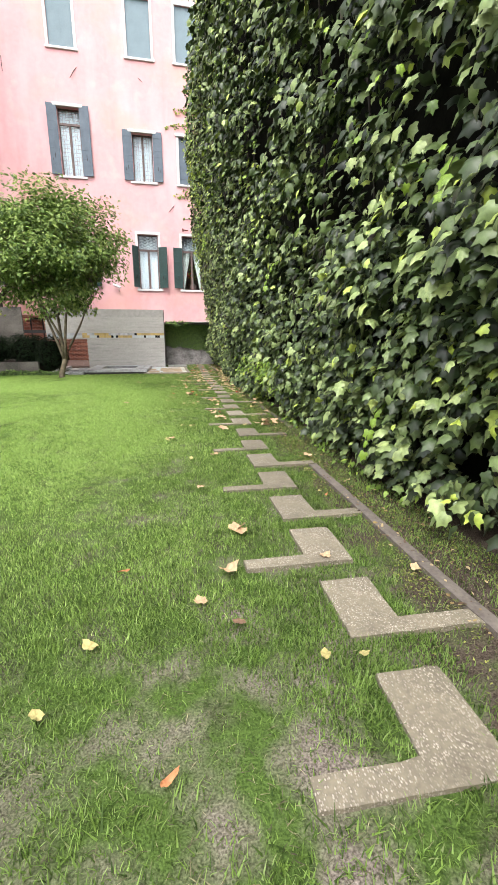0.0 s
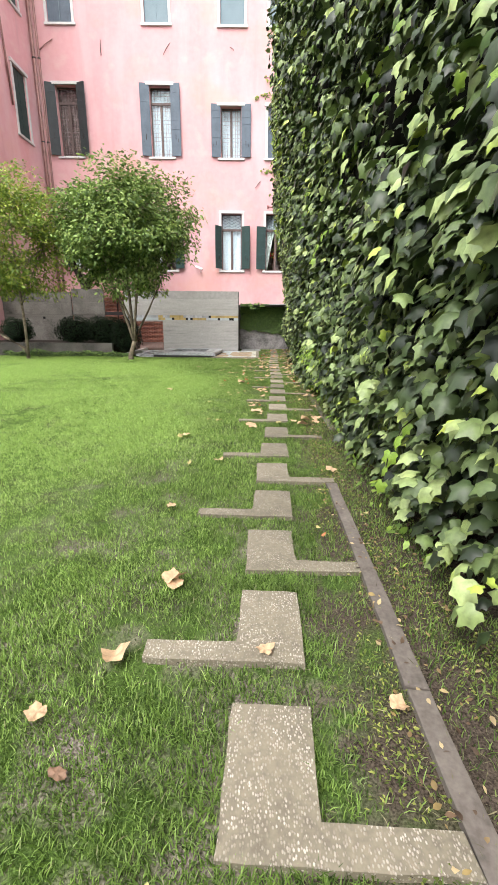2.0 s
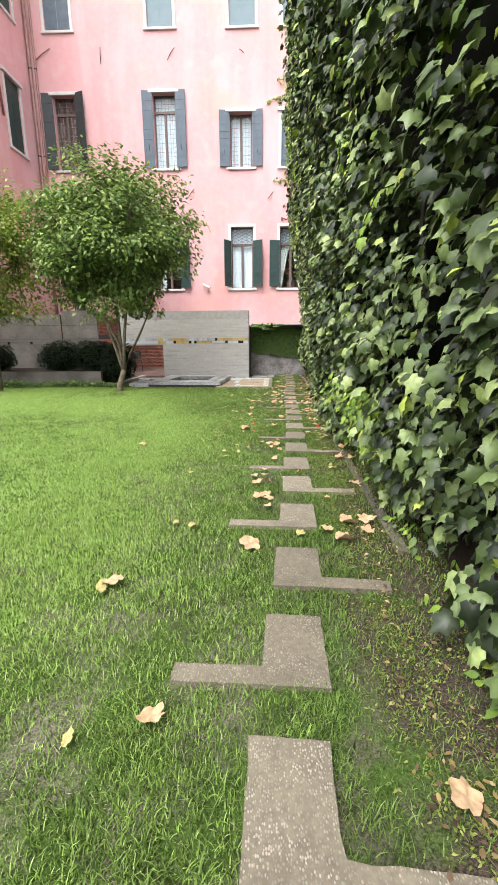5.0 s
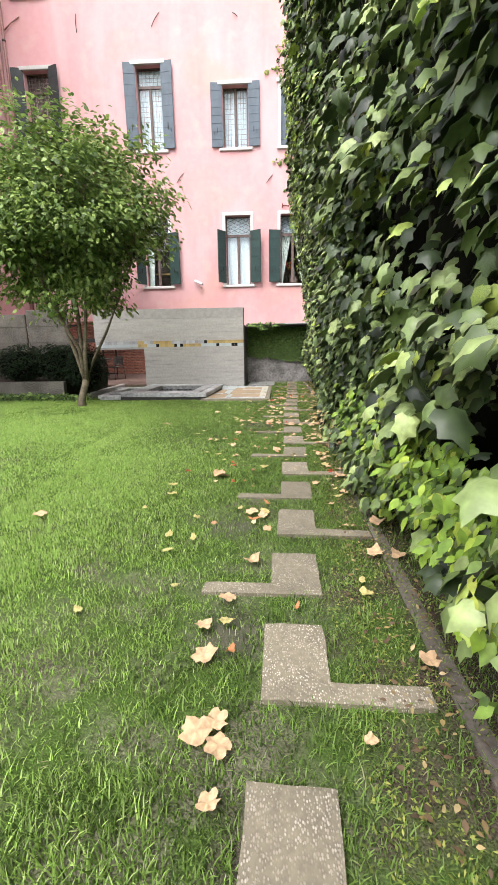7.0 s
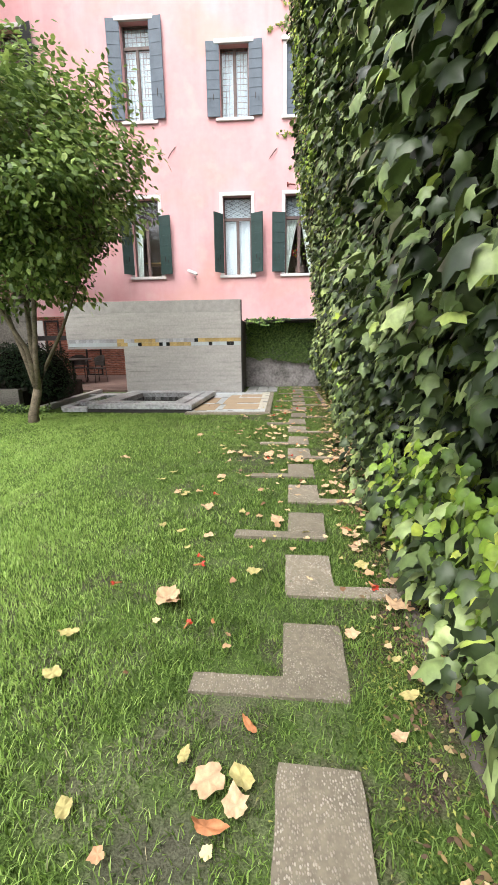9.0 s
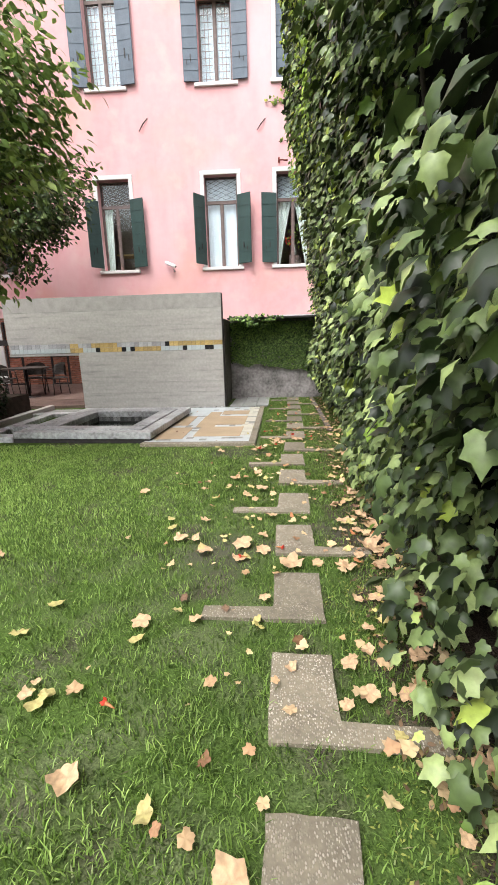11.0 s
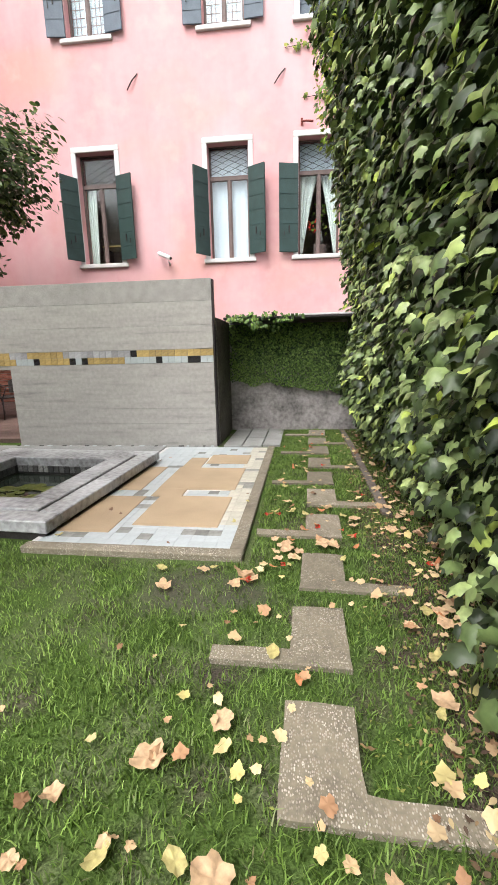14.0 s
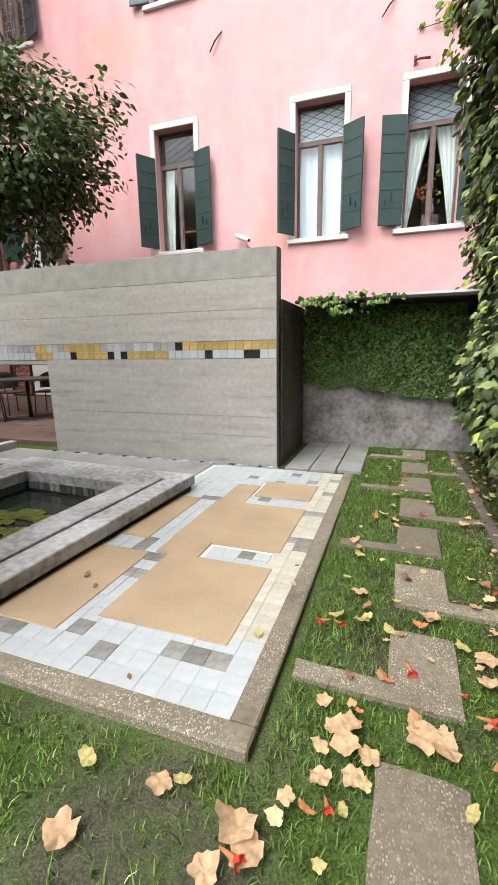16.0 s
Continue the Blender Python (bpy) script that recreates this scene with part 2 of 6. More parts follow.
DRY_ORANGE = leaf_material("dry_orange_leaf", [(0.0, (0.36, 0.13, 0.05)), (1.0, (0.45, 0.20, 0.09))], 0.65, 0.15, grain=5)
DRY_BROWN = leaf_material("dry_brown_leaf", [(0.0, (0.12, 0.065, 0.04)), (1.0, (0.2, 0.12, 0.075))], 0.7, 0.1, grain=5)
RED_PETAL = leaf_material("red_trumpet_flower", [(0.0, (0.55, 0.03, 0.03)), (1.0, (0.65, 0.08, 0.04))], 0.5, 0.25, grain=5)


def aggregate():
    """Washed pebble concrete: pale chips in a grey-brown binder."""
    m = material("washed_pebble_concrete", (0.18, 0.156, 0.114), 0.85, vary=0.2, scale=4, fine=45, bump=0.2)
    n, l = m.node_tree.nodes, m.node_tree.links
    p = n["Principled BSDF"]
    old = p.inputs["Base Color"].links[0].from_socket
    co = n.new("ShaderNodeTexCoord")
    st = n.new("ShaderNodeMapping")
    st.inputs["Scale"].default_value = (1.25, 0.8, 1.0)
    l.new(co.outputs["Object"], st.inputs["Vector"])
    vo = n.new("ShaderNodeTexVoronoi")
    vo.inputs["Scale"].default_value = 120
    l.new(st.outputs[0], vo.inputs["Vector"])
    chip = n.new("ShaderNodeMapRange")
    chip.inputs["From Min"].default_value = 0.55
    chip.inputs["From Max"].default_value = 0.32
    l.new(vo.outputs["Distance"], chip.inputs["Value"])
    keep = n.new("ShaderNodeMapRange")
    tint = n.new("ShaderNodeTexNoise")
    tint.inputs["Scale"].default_value = 40
    l.new(co.outputs["Object"], tint.inputs["Vector"])
    pick = n.new("ShaderNodeSeparateColor")
    l.new(vo.outputs["Color"], pick.inputs[0])
    keep.inputs["From Min"].default_value = 0.25
    keep.inputs["From Max"].default_value = 0.85
    l.new(pick.outputs[0], keep.inputs["Value"])
    patch = n.new("ShaderNodeTexNoise")
    patch.inputs["Scale"].default_value = 7
    l.new(co.outputs["Object"], patch.inputs["Vector"])
    worn = n.new("ShaderNodeMapRange")
    worn.inputs["From Min"].default_value = 0.30
    worn.inputs["From Max"].default_value = 0.58
    l.new(patch.outputs["Fac"], worn.inputs["Value"])
    mu = n.new("ShaderNodeMath")
    mu.operation = "MULTIPLY"
    l.new(chip.outputs[0], mu.inputs[0])
    l.new(keep.outputs[0], mu.inputs[1])
    mu2 = n.new("ShaderNodeMath")
    mu2.operation = "MULTIPLY"
    l.new(mu.outputs[0], mu2.inputs[0])
    l.new(worn.outputs[0], mu2.inputs[1])
    amount = n.new("ShaderNodeMapRange")
    amount.inputs["To Min"].default_value = 0.5
    amount.inputs["To Max"].default_value = 1.0
    l.new(n.new("ShaderNodeObjectInfo").outputs["Random"], amount.inputs["Value"])
    mu3 = n.new("ShaderNodeMath")
    mu3.operation = "MULTIPLY"
    l.new(mu2.outputs[0], mu3.inputs[0])
    l.new(amount.outputs[0], mu3.inputs[1])
    mix = n.new("ShaderNodeMix")
    mix.data_type = "RGBA"
    mix.inputs["B"].default_value = (0.46, 0.42, 0.36, 1)
    l.new(old, mix.inputs["A"])
    l.new(mu3.outputs[0], mix.inputs["Factor"])
    tone = n.new("ShaderNodeHueSaturation")
    info = n.new("ShaderNodeObjectInfo")
    mr = n.new("ShaderNodeMapRange")
    mr.inputs["To Min"].default_value = 0.82
    mr.inputs["To Max"].default_value = 1.15
    l.new(info.outputs["Random"], mr.inputs["Value"])
    l.new(mr.outputs[0], tone.inputs["Value"])
    l.new(mix.outputs["Result"], tone.inputs["Color"])
    l.new(tone.outputs["Color"], p.inputs["Base Color"])
    bp = n.new("ShaderNodeBump")
    bp.inputs["Strength"].default_value = 0.6
    bp.inputs["Distance"].default_value = 0.006
    l.new(mu2.outputs[0], bp.inputs["Height"])
    l.new(bp.outputs[0], p.inputs["Normal"])
    return m


PEBBLE = aggregate()


def board_concrete():
    """Board-marked concrete: streaks along the boards, a bush-hammered top, dark blotches."""
    m = bpy.data.materials.new("board_marked_concrete")
    m.use_nodes = True
    n, l = m.node_tree.nodes, m.node_tree.links
    p = n["Principled BSDF"]
    p.inputs["Roughness"].default_value = 0.85
    p.inputs["Specular IOR Level"].default_value = 0.2
    co = n.new("ShaderNodeTexCoord")
    mp = n.new("ShaderNodeMapping")
    mp.inputs["Scale"].default_value = (0.9, 0.9, 7.5)
    l.new(co.outputs["Object"], mp.inputs["Vector"])
    streak = n.new("ShaderNodeTexNoise")
    streak.inputs["Scale"].default_value = 1.6
    streak.inputs["Detail"].default_value = 7
    l.new(mp.outputs[0], streak.inputs["Vector"])
    grain = n.new("ShaderNodeTexNoise")
    grain.inputs["Scale"].default_value = 24
    grain.inputs["Detail"].default_value = 4
    l.new(co.outputs["Object"], grain.inputs["Vector"])
    ramp = n.new("ShaderNodeValToRGB")
    ramp.color_ramp.elements[0].position = 0.25
    ramp.color_ramp.elements[0].color = (0.20, 0.197, 0.193, 1)
    ramp.color_ramp.elements[1].position = 0.62
    ramp.color_ramp.elements[1].color = (0.355, 0.343, 0.325, 1)
    e = ramp.color_ramp.elements.new(0.40)
    e.color = (0.315, 0.303, 0.287, 1)
    l.new(streak.outputs["Fac"], ramp.inputs["Fac"])
    mr = n.new("ShaderNodeMapRange")
    mr.inputs["From Min"].default_value = 0.3
    mr.inputs["From Max"].default_value = 0.7
    mr.inputs["To Min"].default_value = 0.9
    mr.inputs["To Max"].default_value = 1.08
    l.new(grain.outputs["Fac"], mr.inputs["Value"])
    hs = n.new("ShaderNodeHueSaturation")
    l.new(mr.outputs[0], hs.inputs["Value"])
    l.new(ramp.outputs["Color"], hs.inputs["Color"])
    l.new(hs.outputs["Color"], p.inputs["Base Color"])
    add = n.new("ShaderNodeMath")
    l.new(streak.outputs["Fac"], add.inputs[0])
    l.new(grain.outputs["Fac"], add.inputs[1])
    bp = n.new("ShaderNodeBump")
    bp.inputs["Strength"].default_value = 0.22
    bp.inputs["Distance"].default_value = 0.012
    l.new(add.outputs[0], bp.inputs["Height"])
    l.new(bp.outputs[0], p.inputs["Normal"])
    return m


CONCRETE = board_concrete()
# weathered concrete with the shade on these walls put into its colour
SHADED_OLD_CONCRETE = material("weathered_shaded_concrete", (0.15, 0.138, 0.125), 0.9, vary=0.42, scale=1.3, fine=40, bump=0.4, spec=0.15)
HAMMERED = material("bush_hammered_concrete", (0.32, 0.31, 0.295), 0.95, vary=0.13, scale=9, fine=85, bump=1.0, spec=0.1)


# muddy worn spots in the turf: x, y, radius
MUD_SPOTS = [(0.95, 11.9, 0.30), (0.75, 14.42, 0.28), (1.12, 14.42, 0.2), (0.95, 7.0, 0.2), (0.85, 8.1, 0.2), (1.95, 12.2, 0.35)]


def lawn_ground():
    """Turf: green thatch, bare brown patches, and dark soil along the foot of the ivy."""
    m = bpy.data.materials.new("lawn_ground")
    m.use_nodes = True
    n, l = m.node_tree.nodes, m.node_tree.links
    p = n["Principled BSDF"]
    p.inputs["Roughness"].default_value = 0.95
    p.inputs["Specular IOR Level"].default_value = 0.0
    co = n.new("ShaderNodeTexCoord")
    sep = n.new("ShaderNodeSeparateXYZ")
    l.new(co.outputs["Object"], sep.inputs[0])

    def noise_tex(scale, detail):
        t = n.new("ShaderNodeTexNoise")
        t.inputs["Scale"].default_value = scale
        t.inputs["Detail"].default_value = detail
        l.new(co.outputs["Object"], t.inputs["Vector"])
        return t.outputs["Fac"]

    def rng(src, a, b, c=0.0, d=1.0):
        r = n.new("ShaderNodeMapRange")
        r.inputs["From Min"].default_value, r.inputs["From Max"].default_value = a, b
        r.inputs["To Min"].default_value, r.inputs["To Max"].default_value = c, d
        l.new(src, r.inputs["Value"])
        return r.outputs[0]

    def math_node(op, a, b):
        k = n.new("ShaderNodeMath")
        k.operation = op
        for i, v in enumerate((a, b)):
            if isinstance(v, float):
                k.inputs[i].default_value = v
            else:
                l.new(v, k.inputs[i])
        return k.outputs[0]

    def mixed(f, a, b):
        k = n.new("ShaderNodeMix")
        k.data_type = "RGBA"
        l.new(f, k.inputs["Factor"])
        for s, v in (("A", a), ("B", b)):
            if isinstance(v, tuple):
                k.inputs[s].default_value = (*v, 1)
            else:
                l.new(v, k.inputs[s])
        return k.outputs["Result"]

    fine = noise_tex(140, 5)
    mid = noise_tex(3.2, 5)
    big = noise_tex(0.5, 3)
    turf = mixed(rng(fine, 0.35, 0.68), (0.032, 0.055, 0.014), (0.085, 0.135, 0.034))
    earth = mixed(rng(fine, 0.35, 0.66), (0.030, 0.026, 0.020), (0.10, 0.086, 0.070))
    green = mixed(rng(noise_tex(2.3, 6), 0.54, 0.70), turf, earth)
    soil = mixed(rng(fine, 0.35, 0.65), (0.026, 0.020, 0.016), (0.105, 0.083, 0.066))
    mud = mixed(rng(fine, 0.35, 0.65), (0.052, 0.050, 0.038), (0.090, 0.083, 0.068))
    pale = mixed(rng(fine, 0.36, 0.62), (0.085, 0.072, 0.060), (0.22, 0.19, 0.165))
    # bare patches grow thicker towards the path's start
    near_path = rng(math_node("ABSOLUTE", math_node("SUBTRACT", sep.outputs[0], 0.6), 0.0), 1.7, 0.3)
    bare = math_node("MULTIPLY", math_node("MULTIPLY", rng(mid, 0.44, 0.60), near_path), rng(sep.outputs[1], 9.0, 2.5, 0.25, 1.0))
    col = mixed(bare, green, pale)
    # the strip between path and ivy
    edge = math_node("SUBTRACT", sep.outputs[0], math_node("ADD", math_node("MULTIPLY", sep.outputs[1], 0.047), 1.12))
    edge = math_node("ADD", edge, rng(sep.outputs[1], 7.0, 3.0, 0.0, 0.22))
    strip = rng(math_node("ADD", edge, math_node("MULTIPLY", math_node("SUBTRACT", mid, 0.5), 1.9)), 0.04, 0.34)
    col = mixed(strip, col, soil)
    wobble = math_node("MULTIPLY", math_node("SUBTRACT", noise_tex(5.0, 5), 0.5), 1.6)
    for cx, cy, r in MUD_SPOTS:
        dx, dy = math_node("SUBTRACT", sep.outputs[0], cx), math_node("SUBTRACT", sep.outputs[1], cy)
        far = math_node("SQRT", math_node("ADD", math_node("MULTIPLY", dx, dx), math_node("MULTIPLY", dy, dy)), 0.0)
        col = mixed(rng(math_node("ADD", math_node("DIVIDE", far, r), wobble), 1.25, 0.35, 0.0, 0.8), col, mud)
    l.new(col, p.inputs["Base Color"])
    bp = n.new("ShaderNodeBump")
    bp.inputs["Strength"].default_value = 0.45
    bp.inputs["Distance"].default_value = 0.02
    l.new(fine, bp.inputs["Height"])
    l.new(bp.outputs[0], p.inputs["Normal"])
    return m


LAWN = lawn_ground()


def glass(name, tint=(0.9, 0.95, 0.95)):
    m = bpy.data.materials.new(name)
    m.use_nodes = True
    p = m.node_tree.nodes["Principled BSDF"]
    p.inputs["Base Color"].default_value = (*tint, 1)
    p.inputs["Transmission Weight"].default_value = 1.0
    p.inputs["Roughness"].default_value = 0.02
    p.inputs["IOR"].default_value = 1.45
    return m


GLASS = glass("window_glass")
WATER = bpy.data.materials.new("dark_pond_water")
WATER.use_nodes = True
_p = WATER.node_tree.nodes["Principled BSDF"]
_p.inputs["Base Color"].default_value = (0.02, 0.026, 0.02, 1)
_p.inputs["Roughness"].default_value = 0.04
_p.inputs["IOR"].default_value = 1.33

# ---- small mesh tools ----


def part(name, bm, mat, parent=None, label=""):
    me = bpy.data.meshes.new(name)
    bm.normal_update()
    bm.to_mesh(me)
    bm.free()
    me.materials.append(mat)
    ob = new(name, me)
    if parent is not None:
        ob.parent = parent
    if label:
        ob["label"] = label
    return ob


def empty(name, label, category, group="", kind="", at=(0, 0, 0)):
    ob = new(name)
    ob.empty_display_size = 0.1
    ob.location = at
    return tagged(ob, label, category, group, kind)


def box(bm, x0, x1, y0, y1, z0, z1, bevel=0.0):
    made = bmesh.ops.create_cube(bm, size=1.0)["verts"]
    for v in made:
        v.co = Vector((x0 + (v.co.x + 0.5) * (x1 - x0), y0 + (v.co.y + 0.5) * (y1 - y0), z0 + (v.co.z + 0.5) * (z1 - z0)))
    if bevel:
        edges = list({e for v in made for e in v.link_edges})
        bmesh.ops.bevel(bm, geom=edges, offset=bevel, segments=1, affect="EDGES", profile=0.5)
    return bm


def boxed(*a, bevel=0.0):
    return box(bmesh.new(), *a, bevel=bevel)


def tube(bm, points, radii, sides=8):
    """A tapered tube along a polyline."""
    pts = [Vector(p) for p in points]
    rings = []
    for i, p in enumerate(pts):
        d = (pts[min(i + 1, len(pts) - 1)] - pts[max(i - 1, 0)]).normalized()
        a = d.orthogonal().normalized() if abs(d.z) < 0.9 else d.cross(Vector((0, 1, 0))).normalized()
        b = d.cross(a)
        rings.append([bm.verts.new(p + radii[i] * (math.cos(k * math.tau / sides) * a + math.sin(k * math.tau / sides) * b)) for k in range(sides)])
    for r, s in zip(rings, rings[1:]):
        for k in range(sides):
            f = bm.faces.new((r[k], r[(k + 1) % sides], s[(k + 1) % sides], s[k]))
            f.smooth = True
    bm.faces.new(rings[0][::-1])
    bm.faces.new(rings[-1])
    return bm


def mesh_from_arrays(name, verts, faces, mat, parent=None, smooth=False):
    """One mesh from numpy arrays: vertices (n, 3) and triangles (m, 3)."""
    me = bpy.data.meshes.new(name)
    me.vertices.add(len(verts))
    me.vertices.foreach_set("co", np.ascontiguousarray(verts, dtype=np.float32).ravel())
    me.loops.add(faces.size)
    me.loops.foreach_set("vertex_index", np.ascontiguousarray(faces, dtype=np.int32).ravel())
    me.polygons.add(len(faces))
    me.polygons.foreach_set("loop_start", np.arange(0, faces.size, 3, dtype=np.int32))
    if smooth:
        me.polygons.foreach_set("use_smooth", np.ones(len(faces), dtype=bool))
    me.update(calc_edges=True)
    me.materials.append(mat)
    ob = new(name, me)
    if parent is not None:
        ob.parent = parent
    return ob


def scatter(template, faces, places, normals, tips, sizes):
    """Copies of a flat template laid out with their own normal, tip direction and size."""
    n = normals / np.linalg.norm(normals, axis=1, keepdims=True)
    t = tips - (tips * n).sum(1, keepdims=True) * n
    t /= np.maximum(np.linalg.norm(t, axis=1, keepdims=True), 1e-6)
    s = np.cross(t, n)
    v = places[:, None, :] + sizes[:, None, None] * (template[None, :, 0:1] * s[:, None, :] + template[None, :, 1:2] * t[:, None, :] + template[None, :, 2:3] * n[:, None, :])
    f = faces[None] + (np.arange(len(places)) * len(template))[:, None, None]
    return v.reshape(-1, 3), f.reshape(-1, 3)


def lobed(points, cup, droop=0.10):
    """A leaf outline as a fan round its middle, folded along the midrib; length about 1, tip at +y."""
    v = [(0, 0.42, 0.05)] + [(x, y, cup * abs(x) - droop * y * y) for x, y in points]
    k = len(points)
    return np.array(v, dtype=float), np.array([(0, 1 + i, 1 + (i + 1) % k) for i in range(k)])


IVY_SHAPE = lobed([(0, 0.05), (0.20, -0.08), (0.40, 0.06), (0.35, 0.30), (0.44, 0.56), (0.20, 0.66), (0, 1.0), (-0.17, 0.69), (-0.41, 0.61), (-0.34, 0.32), (-0.42, 0.08), (-0.20, -0.06)], -0.30, 0.40)
OVAL_SHAPE = lobed([(0, 0), (0.22, 0.25), (0.24, 0.55), (0, 1.0), (-0.24, 0.55), (-0.22, 0.25)], 0.18)
WIDE_OVAL = lobed([(0, 0), (0.40, 0.2), (0.36, 0.62), (0, 1.0), (-0.36, 0.62), (-0.40, 0.2)], -0.15)
DROP_SHAPE = lobed([(0, 0), (0.26, 0.35), (0, 1.0), (-0.26, 0.35)], 0.2)


def smooth_noise(x, y, seed=0):
    """Value noise in numpy, about 0 to 1, one unit per lattice cell."""
    r = np.random.RandomState(seed).rand(64, 64)
    xi, yi = np.floor(x).astype(int), np.floor(y).astype(int)
    u, v = x - xi, y - yi
    u, v = u * u * (3 - 2 * u), v * v * (3 - 2 * v)
    a, b = r[xi % 64, yi % 64], r[(xi + 1) % 64, yi % 64]
    c, d = r[xi % 64, (yi + 1) % 64], r[(xi + 1) % 64, (yi + 1) % 64]
    return (a * (1 - u) + b * u) * (1 - v) + (c * (1 - u) + d * u) * v

# ---- the garden's plan ----
FACADE = 23.38          # face of the pink house
WALL_Y = 18.06          # face of the concrete wall
BACK_Y = 19.36          # face of the low ivy wall
CORNER_X = -8.95        # where the side wing meets the house


STONE_K = [-1, 0, 1, 2, 3, 4, 5, 6, 8, 9, 10, 11, 12, 16, 17, 18, 20, 21, 22, 23, 24, 25, 27]
STONE_Y = [1.27, 1.89, 2.49, 3.09, 3.70, 4.31, 4.95, 5.62, 7.06, 7.71, 8.39, 9.07, 9.71, 12.306, 12.983, 13.669, 14.88, 15.55, 16.18, 16.78, 17.38, 18.01, 19.2]
STONE_FAR = np.interp(np.arange(-1, 28), STONE_K, STONE_Y)
STONE_W, STONE_L, BAR_L, BAR_W = 0.26, 0.425, 0.36, 0.095


def path_x(y):
    """Left edge of the stepping stones."""
    return np.interp(y, [0.9, 1.5, 2.66, 3.3, 3.9, 4.9, 6.6, 7.07, 8.4, 9.07, 10.3, 12.3, 13.7, 14.25, 14.88, 15.55, 16.8, 18.0, 19.3], [0.71, 0.735, 0.79, 0.83, 0.855, 0.94, 1.075, 1.10, 1.18, 1.22, 1.27, 1.335, 1.38, 1.42, 1.475, 1.52, 1.57, 1.62, 1.66])


def ivy_x(y, z):
    """How far out the ivy reaches on the garden side."""
    foot = np.interp(y, [0, 3, 6, 11, 16, 19.5], [1.80, 1.78, 1.78, 1.92, 2.25, 2.30])
    out = np.interp(z, [0, 0.6, 2.6, 4.8, 8.5, 11, 15], [0.0, 0.0, 0.08, 0.34, 0.58, 0.30, -0.55])
    out = out * np.interp(y, [2, 9, 17], [0.75, 0.95, 1.0])
    bare = np.interp(y, [3.5, 5.5, 8, 9.5, 12, 15, 19], [0.0, 0.14, 0.16, 0.08, 0.14, 0.2, 0.26]) * np.clip(1.2 - np.asarray(z) / 0.6, 0, 1)
    return foot - out + bare


# ---- ground ----


def build_ground():
    xs = np.concatenate([[-600, -120, -40, -20], np.linspace(-12, -2, 41), [-1.96, -1.8, -1.4, -1.1, -0.65], np.linspace(-0.6, 4, 20), [12, 40, 120, 600]])
    ys = np.concatenate([[-600, -120, -40, -12], np.linspace(-5, 15.2, 82), [15.5, 15.8, 16.3, 16.8, 16.95], np.linspace(17.1, 24, 28), [40, 120, 600]])
    X, Y = np.meshgrid(xs, ys)
    Z = (smooth_noise(X * 0.9 + 7, Y * 0.9 + 3, 3) - 0.5) * 0.016 + (smooth_noise(X * 3 + 7, Y * 3 + 3, 4) - 0.5) * 0.008
    Z = np.where((X > -9) & (X < 4) & (Y > -4) & (Y < 14.6), Z, 0) - 0.012
    W = len(xs)
    V = np.stack([X.ravel(), Y.ravel(), Z.ravel()], 1)
    i, j = np.meshgrid(np.arange(W - 1), np.arange(len(ys) - 1))
    a = (j * W + i).ravel()
    cx, cy = (xs[i] + xs[i + 1]).ravel() / 2, (ys[j] + ys[j + 1]).ravel() / 2
    a = a[~((cx > -2.0) & (cx < -0.65) & (cy > 15.2) & (cy < 16.8))]  # open for the pool
    F = np.concatenate([np.stack([a, a + 1, a + W + 1], 1), np.stack([a, a + W + 1, a + W], 1)])
    g = mesh_from_arrays("ground", V, F, LAWN, smooth=True)
    return tagged(g, "green lawn turf with bare earthy patches and soil strip", "ground", kind="structure")


ground = build_ground()


# ---- the pink house ----


def pierced_wall(name, along, at, span, height, thick, holes, mat, label, sign=1):
    """A wall face in the plane y = at (along 'x') or x = at (along 'y'), with openings that go through it. sign: side on which its thickness lies."""
    us = sorted({span[0], span[1], *[h[0] for h in holes], *[h[1] for h in holes]})
    zs = sorted({height[0], height[1], *[h[2] for h in holes], *[h[3] for h in holes]})
    bm = bmesh.new()

    def pt(u, d, z):
        return bm.verts.new((u, at + sign * d, z) if along == "x" else (at + sign * d, u, z))

    def solid(a, b):
        if not (0 <= a < len(us) - 1 and 0 <= b < len(zs) - 1):
            return False
        u, z = (us[a] + us[a + 1]) / 2, (zs[b] + zs[b + 1]) / 2
        return not any(h[0] < u < h[1] and h[2] < z < h[3] for h in holes)

    for a in range(len(us) - 1):
        for b in range(len(zs) - 1):
            if not solid(a, b):
                continue
            u0, u1, z0, z1 = us[a], us[a + 1], zs[b], zs[b + 1]
            for d in (0, thick):
                bm.faces.new((pt(u0, d, z0), pt(u1, d, z0), pt(u1, d, z1), pt(u0, d, z1)))
            for da, db, q in ((-1, 0, ((u0, z0), (u0, z1))), (1, 0, ((u1, z0), (u1, z1))), (0, -1, ((u0, z0), (u1, z0))), (0, 1, ((u0, z1), (u1, z1)))):
                if not solid(a + da, b + db):
                    (ua, za), (ub, zb) = q
                    bm.faces.new((pt(ua, 0, za), pt(ub, 0, zb), pt(ub, thick, zb), pt(ua, thick, za)))
    bmesh.ops.remove_doubles(bm, verts=bm.verts, dist=0.0005)
    bmesh.ops.recalc_face_normals(bm, faces=bm.faces)
    return tagged(part(name, bm, mat), label, "wall", kind="structure")


